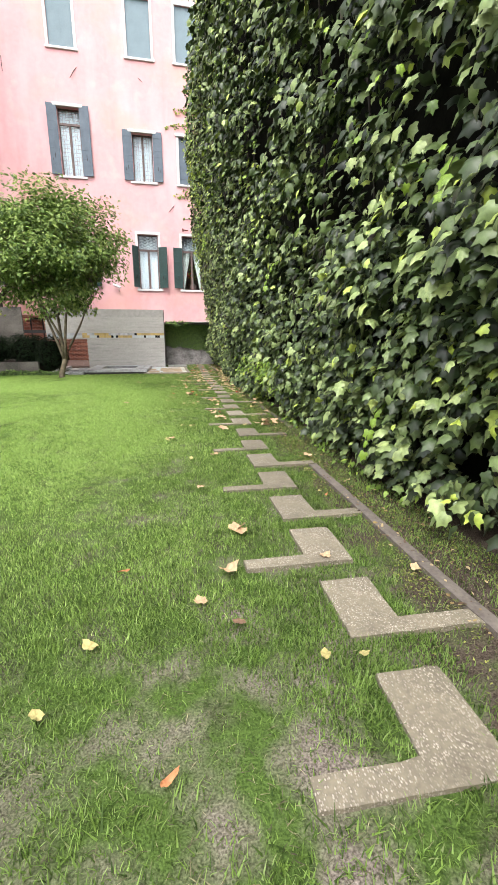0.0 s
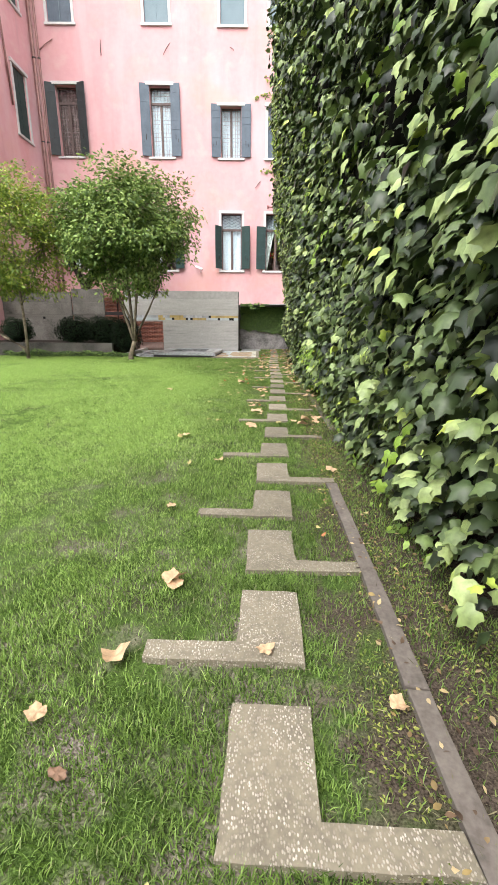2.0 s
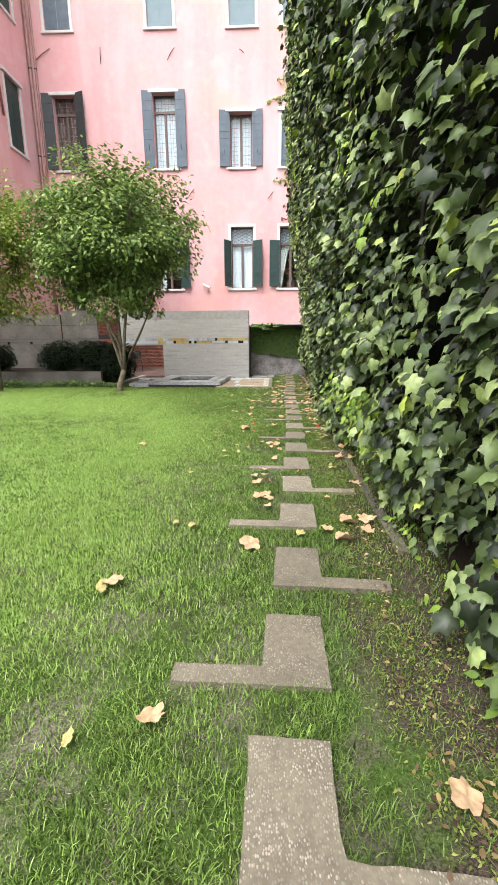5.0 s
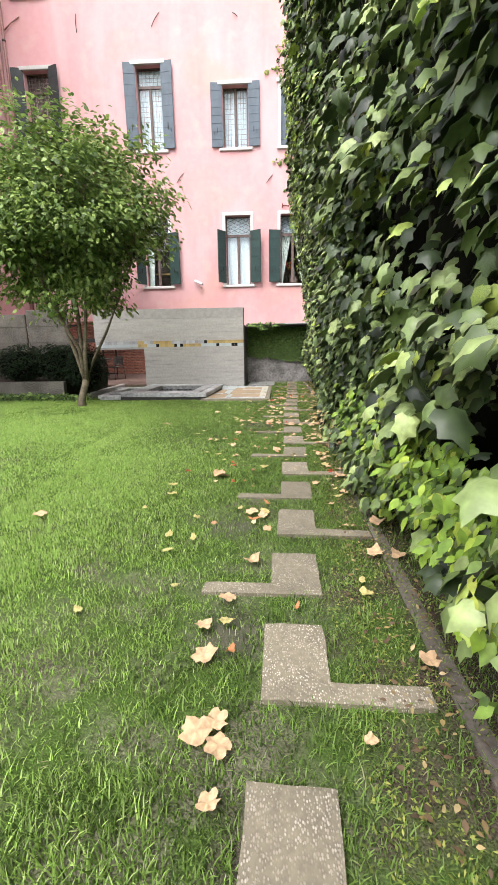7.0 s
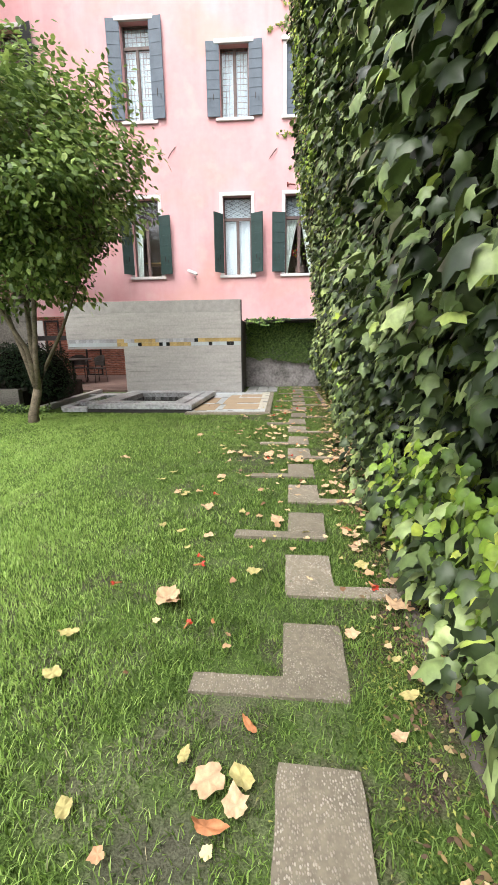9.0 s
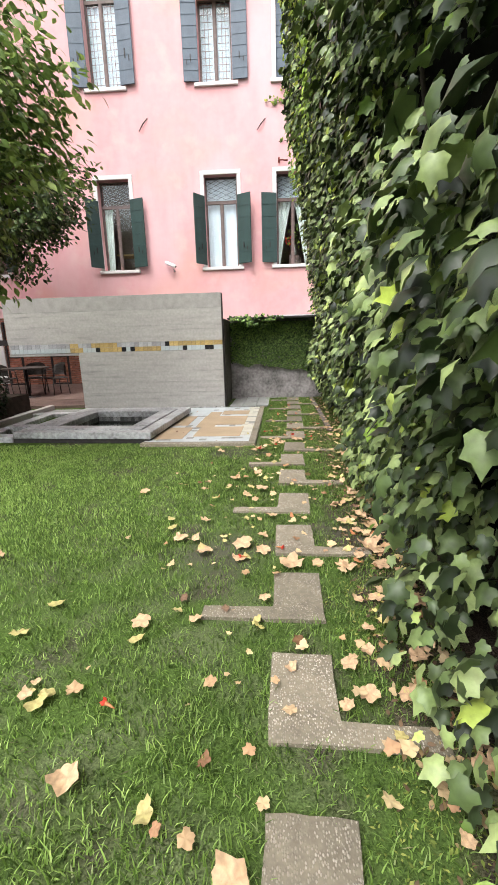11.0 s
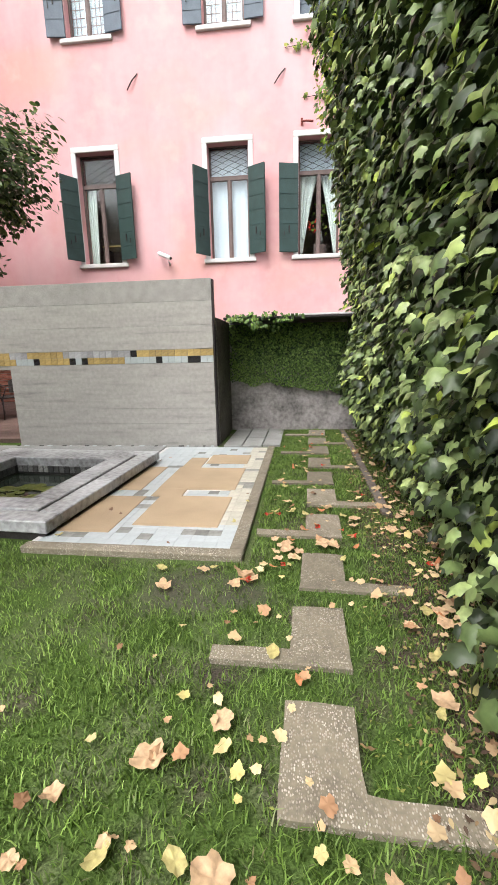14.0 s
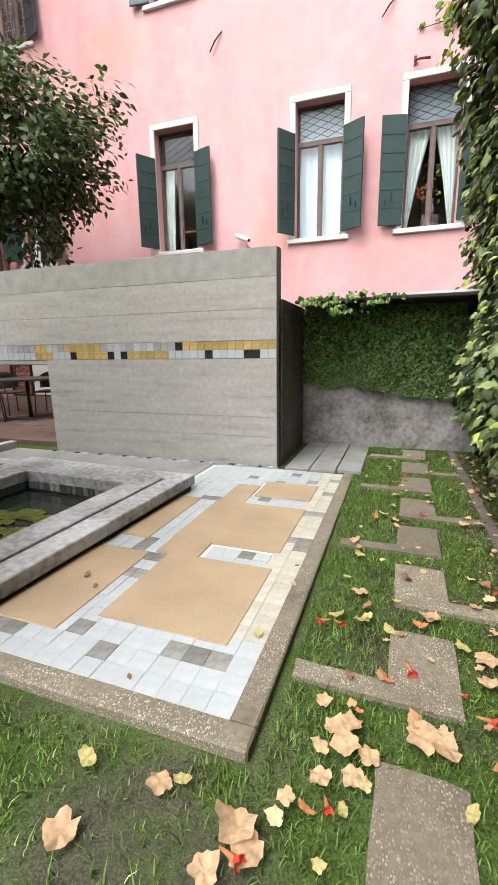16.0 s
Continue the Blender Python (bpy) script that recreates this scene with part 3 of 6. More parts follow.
# openings of the main front: centre, half width, sill, head
LOW = [(-7.60, 0.49, 3.58, 6.14), (-3.43, 0.49, 3.58, 6.14), (-0.15, 0.49, 3.58, 6.14), (2.02, 0.49, 3.58, 6.14)]
MID = [(-7.62, 0.47, 8.50, 11.28), (-3.38, 0.47, 8.50, 11.28), (-0.16, 0.47, 8.48, 10.52), (2.02, 0.47, 8.48, 10.52)]
TOP = [(-7.60, 0.52, 13.55, 15.75), (-3.40, 0.52, 13.55, 15.75), (-0.09, 0.52, 13.50, 15.72), (2.05, 0.50, 13.50, 15.70)]
front_holes = [(c - h, c + h, a, b) for c, h, a, b in LOW + MID + TOP]
pierced_wall("wall_north", "x", FACADE, (CORNER_X - 0.4, 9.0), (0, 17.6), 0.42, front_holes, PINK, "weathered pink stucco house front with window openings")
SIDE = [(21.80, 0.50, 8.65, 11.10), (21.95, 0.50, 13.4, 15.7), (18.6, 0.50, 8.65, 11.10), (18.6, 0.50, 13.4, 15.7)]
pierced_wall("wall_west", "y", CORNER_X, (16.5, FACADE), (0, 17.6), 0.42, [(c - h, c + h, a, b) for c, h, a, b in SIDE], PINK, "pale pink stucco side wing wall with windows", sign=-1)


def house_rest():
    bm = bmesh.new()
    box(bm, CORNER_X - 0.38, 3.12, FACADE + 1.6, FACADE + 1.75, 0, 17.5)
    for z in (2.9, 7.6, 12.6):
        box(bm, CORNER_X + 0.02, 3.12, FACADE + 0.425, FACADE + 1.6, z, z + 0.25)
    for x in (-5.6, -1.7, 1.0):
        box(bm, x, x + 0.12, FACADE + 0.425, FACADE + 1.6, 2.9, 17.4)
    box(bm, 3.0, 3.12, FACADE + 0.425, FACADE + 1.6, 0, 17.5)
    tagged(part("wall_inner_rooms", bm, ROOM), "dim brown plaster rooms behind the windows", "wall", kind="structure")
    bm = bmesh.new()
    box(bm, CORNER_X - 1.75, CORNER_X - 1.6, 16.5, FACADE, 0, 17.5)
    box(bm, CORNER_X - 1.6, CORNER_X - 0.425, 16.5, 16.62, 0, 17.5)
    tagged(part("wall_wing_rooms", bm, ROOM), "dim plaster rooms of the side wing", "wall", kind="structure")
    roof = empty("roof", "terracotta tiled hipped roof with stone eaves", "roof", kind="structure")
    bm = bmesh.new()
    v = [bm.verts.new(c) for c in ((CORNER_X - 2, FACADE - 0.5, 17.6), (3.6, FACADE - 0.5, 17.6), (3.6, FACADE + 8, 17.6), (CORNER_X - 2, FACADE + 8, 17.6), (CORNER_X + 2, FACADE + 3.7, 19.6), (0, FACADE + 3.7, 19.6))]
    for f in ((0, 1, 5, 4), (1, 2, 5), (2, 3, 4, 5), (3, 0, 4), (3, 2, 1, 0)):
        bm.faces.new([v[i] for i in f])
    part("roof_slope", bm, ROOF, roof)
    part("cornice", boxed(CORNER_X - 0.4, 3.3, FACADE - 0.3, FACADE - 0.003, 17.3, 17.6, bevel=0.05), ISTRIAN, roof, "pale stone cornice")
    part("wing_slope", boxed(CORNER_X - 6, CORNER_X + 0.45, 16.2, FACADE - 0.5, 17.6, 17.8), ROOF, roof)


house_rest()


def shutter(parent, mat, w, h, hinge, angle, side, battens=5):
    """A boarded shutter on its hinge; side -1 opens to smaller u."""
    sh = part("shutter", boxed(0, w, -0.022, 0.022, 0, h, bevel=0.006), mat, parent)
    sh.matrix_basis = Matrix.Translation(hinge) @ Matrix.Rotation(angle, 4, "Z")
    bm = bmesh.new()
    for k in range(battens):
        z = h * (k + 1) / (battens + 1)
        box(bm, 0.012, w - 0.012, -0.030, -0.021, z - 0.009, z + 0.009)
        box(bm, 0.012, w - 0.012, 0.021, 0.030, z - 0.009, z + 0.009)
    part("batten", bm, mat, sh)
    bm = bmesh.new()
    for f in (-1, 1):
        box(bm, w * 0.46, w * 0.52, f * 0.045 - 0.008, f * 0.045 + 0.008, h * 0.22, h * 0.30)
        box(bm, w * 0.74, w * 0.78, f * 0.045 - 0.008, f * 0.045 + 0.008, h * 0.19, h * 0.24)
    part("latch", bm, IRON, sh, "small iron shutter latch")
    return sh


def curtain_mesh(x0, x1, z0, z1, y, tie=0.0, lean=1):
    """A hanging curtain with folds; tie pulls its free edge aside below the middle."""
    bm = bmesh.new()
    n, m = 22, 8
    rows = []
    for j in range(m + 1):
        f = j / m
        w = 1 - tie * (1 - f) ** 0.8
        row = []
        for i in range(n + 1):
            u = i / n
            x = (x0 + u * w * (x1 - x0)) if lean > 0 else (x1 - u * w * (x1 - x0))
            row.append(bm.verts.new((x, y + 0.018 * math.sin(u * 26 + 0.6 * f), z0 + f * (z1 - z0))))
        rows.append(row)
    for a, b in zip(rows, rows[1:]):
        for i in range(n):
            q = bm.faces.new((a[i], a[i + 1], b[i + 1], b[i]))
            q.smooth = True
    return bm


def window(number, c, half, z0, z1, style, label, frame_w=0.12, side_wall=False):
    """A stone-framed window: frame, sill, casement, panes, curtain, shutters. Built facing -y at its own origin, then set in place."""
    win = empty("window_%d" % number, label, "window", kind="structure")
    H = z1 - z0
    if style in ("low", "top", "side"):
        part("lintel", boxed(-half - frame_w, half + frame_w, -0.035, 0.14, H + 0.002, H + frame_w, bevel=0.008), ISTRIAN, win, "white stone lintel")
        for s in (-1, 1):
            a, b = sorted((s * half + s * 0.002, s * (half + frame_w)))
            part("jamb", boxed(a, b, -0.035, 0.14, -0.002, H, bevel=0.008), ISTRIAN, win, "white stone jamb")
    else:
        part("lintel", boxed(-half - 0.17, half + 0.17, -0.09, 0.1, H + 0.002, H + 0.13, bevel=0.01), ISTRIAN, win, "white stone lintel")
    bm = boxed(-half - 0.16, half + 0.16, -0.07, 0.2, -0.10, -0.003, bevel=0.012)
    part("sill", bm, ISTRIAN, win, "worn white stone sill")
    yw = 0.20
    if style == "top":
        part("closed_shutter", boxed(-half + 0.004, half - 0.004, 0.06, 0.10, 0.004, H - 0.004), BLIND if number != 9 else BLUE_PAINT, win, "closed blue-grey boarded shutter")
        part("shutter_rail", boxed(-0.012, 0.012, 0.05, 0.06, 0.01, H - 0.01), BLIND, win)
        return win
    if style == "closed":
        for s in (-1, 1):
            a, b = sorted((s * 0.006, s * (half - 0.004)))
            sh = part("shutter", boxed(a, b, 0.05, 0.09, 0.004, H - 0.004, bevel=0.005), BLUE_PAINT, win, "closed blue-grey shutter leaf")
            bm = bmesh.new()
            for k in range(7):
                z = H * (k + 1) / 8
                box(bm, a + 0.01, b - 0.01, 0.042, 0.051, z - 0.008, z + 0.008)
            part("batten", bm, BLUE_PAINT, sh)
        for s in (-1, 1):
            a, b = sorted((s * half + s * 0.002, s * (half + frame_w)))
            part("jamb", boxed(a, b, -0.035, 0.14, -0.002, H, bevel=0.008), ISTRIAN, win, "white stone jamb")
        return win
    # casement
    fan = 0.70 if style in ("low", "side") else (0.62 if H > 2.4 else 0.0)
    zt = H - fan
    bm = bmesh.new()
    t = 0.036
    box(bm, -half + 0.003, -half + t, yw, yw + 0.07, 0.003, H - 0.003)
    box(bm, half - t, half - 0.003, yw, yw + 0.07, 0.003, H - 0.003)
    box(bm, -half + t, half - t, yw, yw + 0.07, 0.003, t)
    box(bm, -half + t, half - t, yw, yw + 0.07, H - t, H - 0.003)
    if fan:
        box(bm, -half + t, half - t, yw - 0.012, yw + 0.075, zt - 0.04, zt + 0.05)
    part("casement", bm, WOOD, win, "brown wooden casement frame")
    bm = bmesh.new()
    box(bm, -0.034, 0.034, yw - 0.01, yw + 0.06, t, (zt - 0.04) if fan else H - t, bevel=0.008)
    for s in (-1, 1):
        a, b = sorted((s * 0.036, s * 0.052))
        box(bm, a, b, yw + 0.004, yw + 0.05, t, (zt - 0.04) if fan else H - t)
        a, b = sorted((s * (half - t), s * (half - t - 0.014)))
        box(bm, a, b, yw + 0.004, yw + 0.05, t, (zt - 0.04) if fan else H - t)
    part("mullion", bm, WOOD, win, "brown wooden meeting stiles")
    for s in (-1, 1):
        a, b = sorted((s * 0.06, s * (half - t - 0.02)))
        g = part("pane", boxed(a, b, yw + 0.022, yw + 0.028, t, (zt - 0.04) if fan else H - t), GLASS, win)
        g.visible_shadow = False
    if fan:
        g = part("fanlight_pane", boxed(-half + t, half - t, yw + 0.022, yw + 0.028, zt + 0.05, H - t), GLASS, win)
        g.visible_shadow = False
    if style in ("low", "side"):
        bm = bmesh.new()
        x0, x1, a, b = -half + 0.03, half - 0.03, zt + 0.06, H - 0.05
        for k in range(-5, 9):
            for s in (-1, 1):
                xa = x0 + (k / 3) * (x1 - x0)
                xb = xa + 2.3 * (b - a) * s
                pa, pb = Vector((xa, yw - 0.05, a)), Vector((xb, yw - 0.05, b))
                ts = sorted(((x0 - xa) / (xb - xa), (x1 - xa) / (xb - xa)))
                u, w = max(0, ts[0]), min(1, ts[1])
                if u < w - 0.02:
                    tube(bm, (pa.lerp(pb, u), pa.lerp(pb, w)), (0.006, 0.006), 4)
        part("grille", bm, IRON, win, "crossed iron grille over the fanlight")
    else:
        bm = bmesh.new()
        for s in (-1, 1):
            a, b = sorted((s * 0.085, s * (half - t - 0.035)))
            for k in range(1, 3):
                x = a + (b - a) * k / 3
                tube(bm, ((x, yw + 0.012, t), (x, yw + 0.012, (zt - 0.04) if fan else H - t)), (0.007, 0.007), 4)
            z = t + 0.15
            while z < ((zt - 0.1) if fan else H - 0.1):
                tube(bm, ((a, yw + 0.012, z), (b, yw + 0.012, z)), (0.007, 0.007), 4)
                z += 0.17
        if fan:
            for k in range(1, 6):
                x = -half + t + (2 * half - 2 * t) * k / 6
                tube(bm, ((x, yw + 0.012, zt + 0.05), (x, yw + 0.012, H - t)), (0.007, 0.007), 4)
            for k in range(1, 4):
                z = zt + 0.05 + (fan - 0.1) * k / 4
                tube(bm, ((-half + t, yw + 0.012, z), (half - t, yw + 0.012, z)), (0.007, 0.007), 4)
        part("glazing_bar", bm, LEAD, win, "thin lead glazing bars")
    return win


def open_pair(win, mat, half, H, a_left, a_right, w=0.45, battens=5, z=0.0, y=-0.045):
    """Two shutters; angles are how far they have swung open from the closed position."""
    shutter(win, mat, w, H, (-half - 0.01, y, z), radians(360 - a_left), -1, battens)
    shutter(win, mat, w, H, (half + 0.01, y, z), radians(-(180 - a_right)), 1, battens)


low_labels = ["tall white-framed window with dark green shutters behind a tree", "tall window with brown interior and dark green shutters", "tall window with drawn white curtains and green shutters", "tall window with tied white curtains and green shutters"]
number = 1
for k, (c, half, a, b) in enumerate(LOW):
    win = window(number, c, half, a, b, "low", low_labels[k])
    win.location = (c, FACADE, a)
    open_pair(win, GREEN_PAINT, half, 1.93, (122, 122, 125, 165)[k], (160, 160, 150, 140)[k], 0.46, 5, 0.06)
    H = b - a
    if k == 2:
        part("curtain", curtain_mesh(-half + 0.03, half - 0.03, 0.03, H - 0.72, 0.34), CURTAIN, win, "drawn white curtain")
        # pale sheet standing for the sky's reflection on the fanlight pane
        part("fanlight_sky_sheet", curtain_mesh(-half + 0.03, half - 0.03, H - 0.66, H - 0.02, 0.34), CURTAIN, win, "pale sheet for the sky reflected in the fanlight")
    elif k == 3:
        part("curtain", curtain_mesh(-half + 0.03, -0.02, 0.03, H - 0.72, 0.34, 0.85, 1), SHEER, win, "pale curtain tied to the side")
        part("curtain", curtain_mesh(0.02, half - 0.03, 0.03, H - 0.72, 0.34, 0.85, -1), SHEER, win, "pale curtain tied to the side")
        # again a sheet in place of reflected sky
        part("fanlight_sky_sheet", curtain_mesh(-half + 0.03, half - 0.03, H - 0.66, H - 0.02, 0.34), CURTAIN, win, "pale sheet for the sky reflected in the fanlight")
    else:
        part("curtain", curtain_mesh(-half + 0.03, -half + 0.3, 0.03, H - 0.72, 0.34, 0.3, 1), SHEER, win, "narrow pale curtain")
    number += 1
mid_labels = ["tall window with reddish wooden casement and dark shutters", "tall lattice window with blue-grey open shutters", "lattice window with blue-grey open shutters", "white-framed window with closed blue-grey shutters"]
for k, (c, half, a, b) in enumerate(MID):
    win = window(number, c, half, a, b, "mid" if k < 3 else "closed", mid_labels[k])
    win.location = (c, FACADE, a)
    H = b - a
    if k < 3:
        open_pair(win, (DARK_PAINT, BLUE_PAINT, BLUE_PAINT)[k], half, H + 0.06, (168, 172, 176)[k], (160, 172, 176)[k], 0.43, 7, 0.02)
        part("curtain", curtain_mesh(-half + 0.05, half - 0.05, 0.05, H - 0.05, 0.29), CURTAIN if k else WOOD, win, "white net curtain" if k else "reddish brown inner panel")
    number += 1
for k, (c, half, a, b) in enumerate(TOP):
    win = window(number, c, half, a, b, "top", "white-framed upper window with closed blue-grey shutters")
    win.location = (c, FACADE, a)
    number += 1
for k, (c, half, a, b) in enumerate(SIDE):
    win = window(number, c, half, a, b, "closed" if k != 1 else "top", "white-framed side window with closed dark green shutters")
    win.matrix_basis = Matrix.Translation((CORNER_X, c, a)) @ Matrix.Rotation(radians(90), 4, "Z")
    for o in win.children_recursive:
        if o.data and o.data.materials[0] in (BLUE_PAINT, BLIND):
            o.data.materials[0] = GREEN_PAINT
    number += 1


def window_sill_things():
    pot = empty("flower_vase", "glass vase with orange-red flowers inside the window", "vase", at=(2.08, FACADE + 0.62, 3.62))
    part("stand", boxed(-0.16, 0.16, -0.14, 0.14, -0.72, 0.30, bevel=0.01), WOOD, pot, "brown wooden stand")
    part("vase", tube(bmesh.new(), ((0, 0, 0.30), (0, 0, 0.42), (0, 0, 0.55), (0, 0, 0.62)), (0.06, 0.09, 0.05, 0.065), 12), SLAB, pot)
    rnd = np.random.RandomState(61)
    for nm, mat, n, lo, hi, size in (("foliage", YOUNG_LEAF, 40, 0.60, 1.25, 0.13), ("flower_head", RED_PETAL, 26, 0.62, 0.86, 0.10)):
        z = rnd.uniform(lo, hi, n)
        P = np.stack([rnd.normal(0 if nm == "foliage" else -0.14, 0.09, n), rnd.normal(-0.1, 0.06, n), z], 1)
        V, F = scatter(*OVAL_SHAPE, P, rnd.normal(0, 0.6, (n, 3)) + [0, -1, 0.3], rnd.normal(0, 1, (n, 3)), rnd.uniform(0.6, 1, n) * size)
        tagged(mesh_from_arrays(nm, V, F, mat, pot), kind="stuff")
    part("stem", tube(bmesh.new(), ((0, 0, 0.5), (-0.02, -0.06, 0.8), (0.03, -0.1, 1.2)), (0.008, 0.006, 0.004), 5), STEM, pot)
    desk = empty("writing_desk", "brown wooden desk with a yellow top inside the window", "desk", at=(-3.3, FACADE + 1.0, 3.16))
    part("desktop", boxed(-0.45, 0.45, -0.3, 0.3, 0.98, 1.02, bevel=0.006), GOLD, desk, "yellow desktop")
    for x in (-0.42, 0.42):
        part("side_panel", boxed(x - 0.02, x + 0.02, -0.28, 0.28, 0.0, 0.98, bevel=0.004), WOOD, desk)


window_sill_things()


def rods_and_pipes():
    for x0, z0, x1, z1 in ((-2.48, 7.35, -2.22, 7.69), (0.98, 7.22, 1.22, 7.52), (-5.9, 12.35, -5.9, 12.95), (-3.15, 12.4, -2.85, 12.85), (-0.2, 12.7, -0.02, 12.6)):
        bm = tube(bmesh.new(), ((x0, FACADE - 0.05, z0), ((x0 + x1) / 2, FACADE - 0.07, (z0 + z1) / 2), (x1, FACADE - 0.01, z1)), (0.012, 0.016, 0.012), 6)
        tagged(part("wall_iron", bm, IRON), "thin rusty iron tie on the pink wall", "iron tie", "iron ties on the front")
    br = empty("wall_bracket", "small rusty red iron bracket on the wall", "bracket", at=(1.72, FACADE, 6.42))
    part("arm", tube(bmesh.new(), ((-0.12, -0.02, 0.02), (-0.02, -0.08, 0.0), (0.14, -0.10, -0.03)), (0.02, 0.02, 0.025), 6), RUST, br)
    part("plate", boxed(-0.14, -0.09, -0.03, 0.0, -0.06, 0.09, bevel=0.004), RUST, br)
    for x, y, r, label in ((CORNER_X + 0.10, FACADE - 0.12, 0.065, "thick weathered downpipe in the house corner"), (CORNER_X + 0.30, FACADE - 0.07, 0.05, "slim weathered downpipe beside the corner")):
        dp = empty("downpipe", label, "downpipe", at=(x, y, 0))
        part("pipe", tube(bmesh.new(), ((0, 0, 0.0), (0, 0, 8), (0, 0, 17.3)), (r, r, r), 10), PIPE, dp)
        for z in (3, 6, 9, 12.2, 15):
            part("clamp", tube(bmesh.new(), ((0, 0, z), (0, 0, z + 0.05)), (r + 0.012, r + 0.012), 10), IRON, dp)
    dp = empty("downpipe", "thin crooked pipe on the side wing wall", "downpipe", at=(CORNER_X, 20.6, 0))
    part("pipe", tube(bmesh.new(), ((0.06, 0.3, 9.5), (0.06, 0.1, 12.0), (0.06, -0.1, 17.3)), (0.04, 0.04, 0.04), 8), PIPE, dp)
    bm = tube(bmesh.new(), ((CORNER_X + 0.36, FACADE - 0.06, 12.55), (CORNER_X + 0.62, FACADE - 0.06, 12.75), (CORNER_X + 0.95, FACADE - 0.03, 12.95)), (0.025, 0.02, 0.02), 6)
    tagged(part("branch_pipe", bm, PIPE), "short slanting branch pipe on the pink wall", "pipe")
    cam_ob = empty("security_camera", "white security camera on a wall arm", "camera", at=(-1.78, FACADE, 3.62))
    a, b = Vector((-0.17, -0.10, 0.13)), Vector((0.17, -0.26, -0.03))
    part("housing", tube(bmesh.new(), (a, a.lerp(b, 0.06), a.lerp(b, 0.94), b), (0.042, 0.05, 0.05, 0.045), 14), WHITE_METAL, cam_ob)
    part("lens", tube(bmesh.new(), (b, b.lerp(a, -0.03)), (0.034, 0.034), 12), IRON, cam_ob, "dark lens")
    part("arm", tube(bmesh.new(), ((0.08, -0.005, -0.12), (0.09, -0.12, -0.10), (0.04, -0.18, -0.01)), (0.03, 0.02, 0.02), 8), WHITE_METAL, cam_ob)


RUST = material("red_rust_iron", (0.22, 0.05, 0.04), 0.8, 0.3, vary=0.3, scale=20, fine=90, bump=0.3)
rods_and_pipes()

# ---- concrete wall with its mosaic band ----


def concrete_wall():
    wall = empty("concrete_garden_wall", "board-marked grey concrete garden wall with mosaic band", "wall", kind="structure")
    y0, y1 = WALL_Y, WALL_Y + 0.10
    # right leaf: upper beam runs further than the foot, which leaves a low opening
    bm = bmesh.new()
    ox = [(-2.67, 0.33, 0.0, 0.357), (-2.67, 0.33, 0.36, 0.577), (-2.67, 0.33, 0.58, 1.205), (-4.15, 0.33, 1.395, 1.707), (-4.15, 0.33, 1.71, 2.017), (-4.15, 0.33, 2.02, 2.30)]
    for a, b, c, d in ox:
        part("concrete_lift", boxed(a, b, y0 + random.uniform(0, 0.004), y1, c, d, bevel=0.0025), HAMMERED if d > 2.2 else CONCRETE, wall)
    part("core", boxed(-4.14, 0.32, y0 + 0.012, y1 - 0.01, 1.2, 1.40), CONCRETE, wall)
    part("core", boxed(-2.66, 0.32, y0 + 0.012, y1 - 0.01, 0.0, 1.2), CONCRETE, wall)
    part("core", boxed(-4.14, 0.32, y0 + 0.012, y1 - 0.01, 1.4, 2.28), CONCRETE, wall)
    part("lintel", boxed(-4.15, -2.675, y0 + 0.008, y1, 1.15, 1.203, bevel=0.006), CONCRETE, wall)
    # dark strip laid over the wall's end face
    part("end_strip", boxed(0.332, 0.352, y0 + 0.012, y1 + 0.005, 0.0, 2.29, bevel=0.004), IRON, wall, "dark strip over the end of the wall")
    # mosaic: two rows
    s = 0.0905
    dark = {1: {12}, 0: {2, 3, 8, 20, 22, 28}}
    gold = {1: set(range(0, 12)) | set(range(24, 30)) | {33, 34}, 0: set(range(14, 20)) | set(range(23, 28)) | {32, 33, 34}}
    shared = {}
    for row in (0, 1):
        for k in range(49):
            mat = BLACK_TILE if k in dark[row] else GOLD if k in gold[row] else (WHITE_TILE if (k * 7 + row * 3) % 7 in (0, 2) else SILVER)
            if mat not in shared:
                me = bpy.data.meshes.new("mosaic_tile")
                bm = boxed(-s / 2 + 0.0012, s / 2 - 0.0012, -0.008, 0.012, -s / 2 + 0.0012, s / 2 - 0.0012, bevel=0.0015)
                bm.to_mesh(me)
                bm.free()
                me.materials.append(mat)
                shared[mat] = me
            t = new("mosaic_tile", shared[mat])
            t.parent = wall
            t.location = (0.33 - s * (k + 0.5), y0 + 0.008, 1.2545 + row * s)
    # left leaves beyond the gap, weathered and darkened for the tree crowns' shade
    for a, b, top in ((-6.2, -4.95, 2.34), (-11.0, -6.24, 2.22)):
        for c, d in ((0.0, 0.42), (0.43, 0.80), (0.81, 1.205), (1.395, 1.85), (1.86, top)):
            part("concrete_lift", boxed(a, b, y0 + 0.02 + random.uniform(0, 0.006), y1, c, d, bevel=0.006), SHADED_OLD_CONCRETE, wall)
        part("core", boxed(a + 0.01, b - 0.01, y0 + 0.035, y1 - 0.01, 0, top - 0.02), SHADED_OLD_CONCRETE, wall)
        k = 0
        x = b
        while x - s > a:
            for row in (0, 1):
                mat = BLACK_TILE if (row == 0 and k % 9 == 3) else SHADED_OLD_CONCRETE
                if mat not in shared:
                    shared[mat] = shared[SILVER].copy()
                    shared[mat].materials[0] = mat
                t = new("mosaic_tile", shared[mat])
                t.parent = wall
                t.location = (x - s / 2, y0 + 0.028, 1.2545 + row * s)
            k += 1
            x -= s
    wall.location = (0, 0, -0.03)
    return wall


concrete_wall()


# ---- pool ----


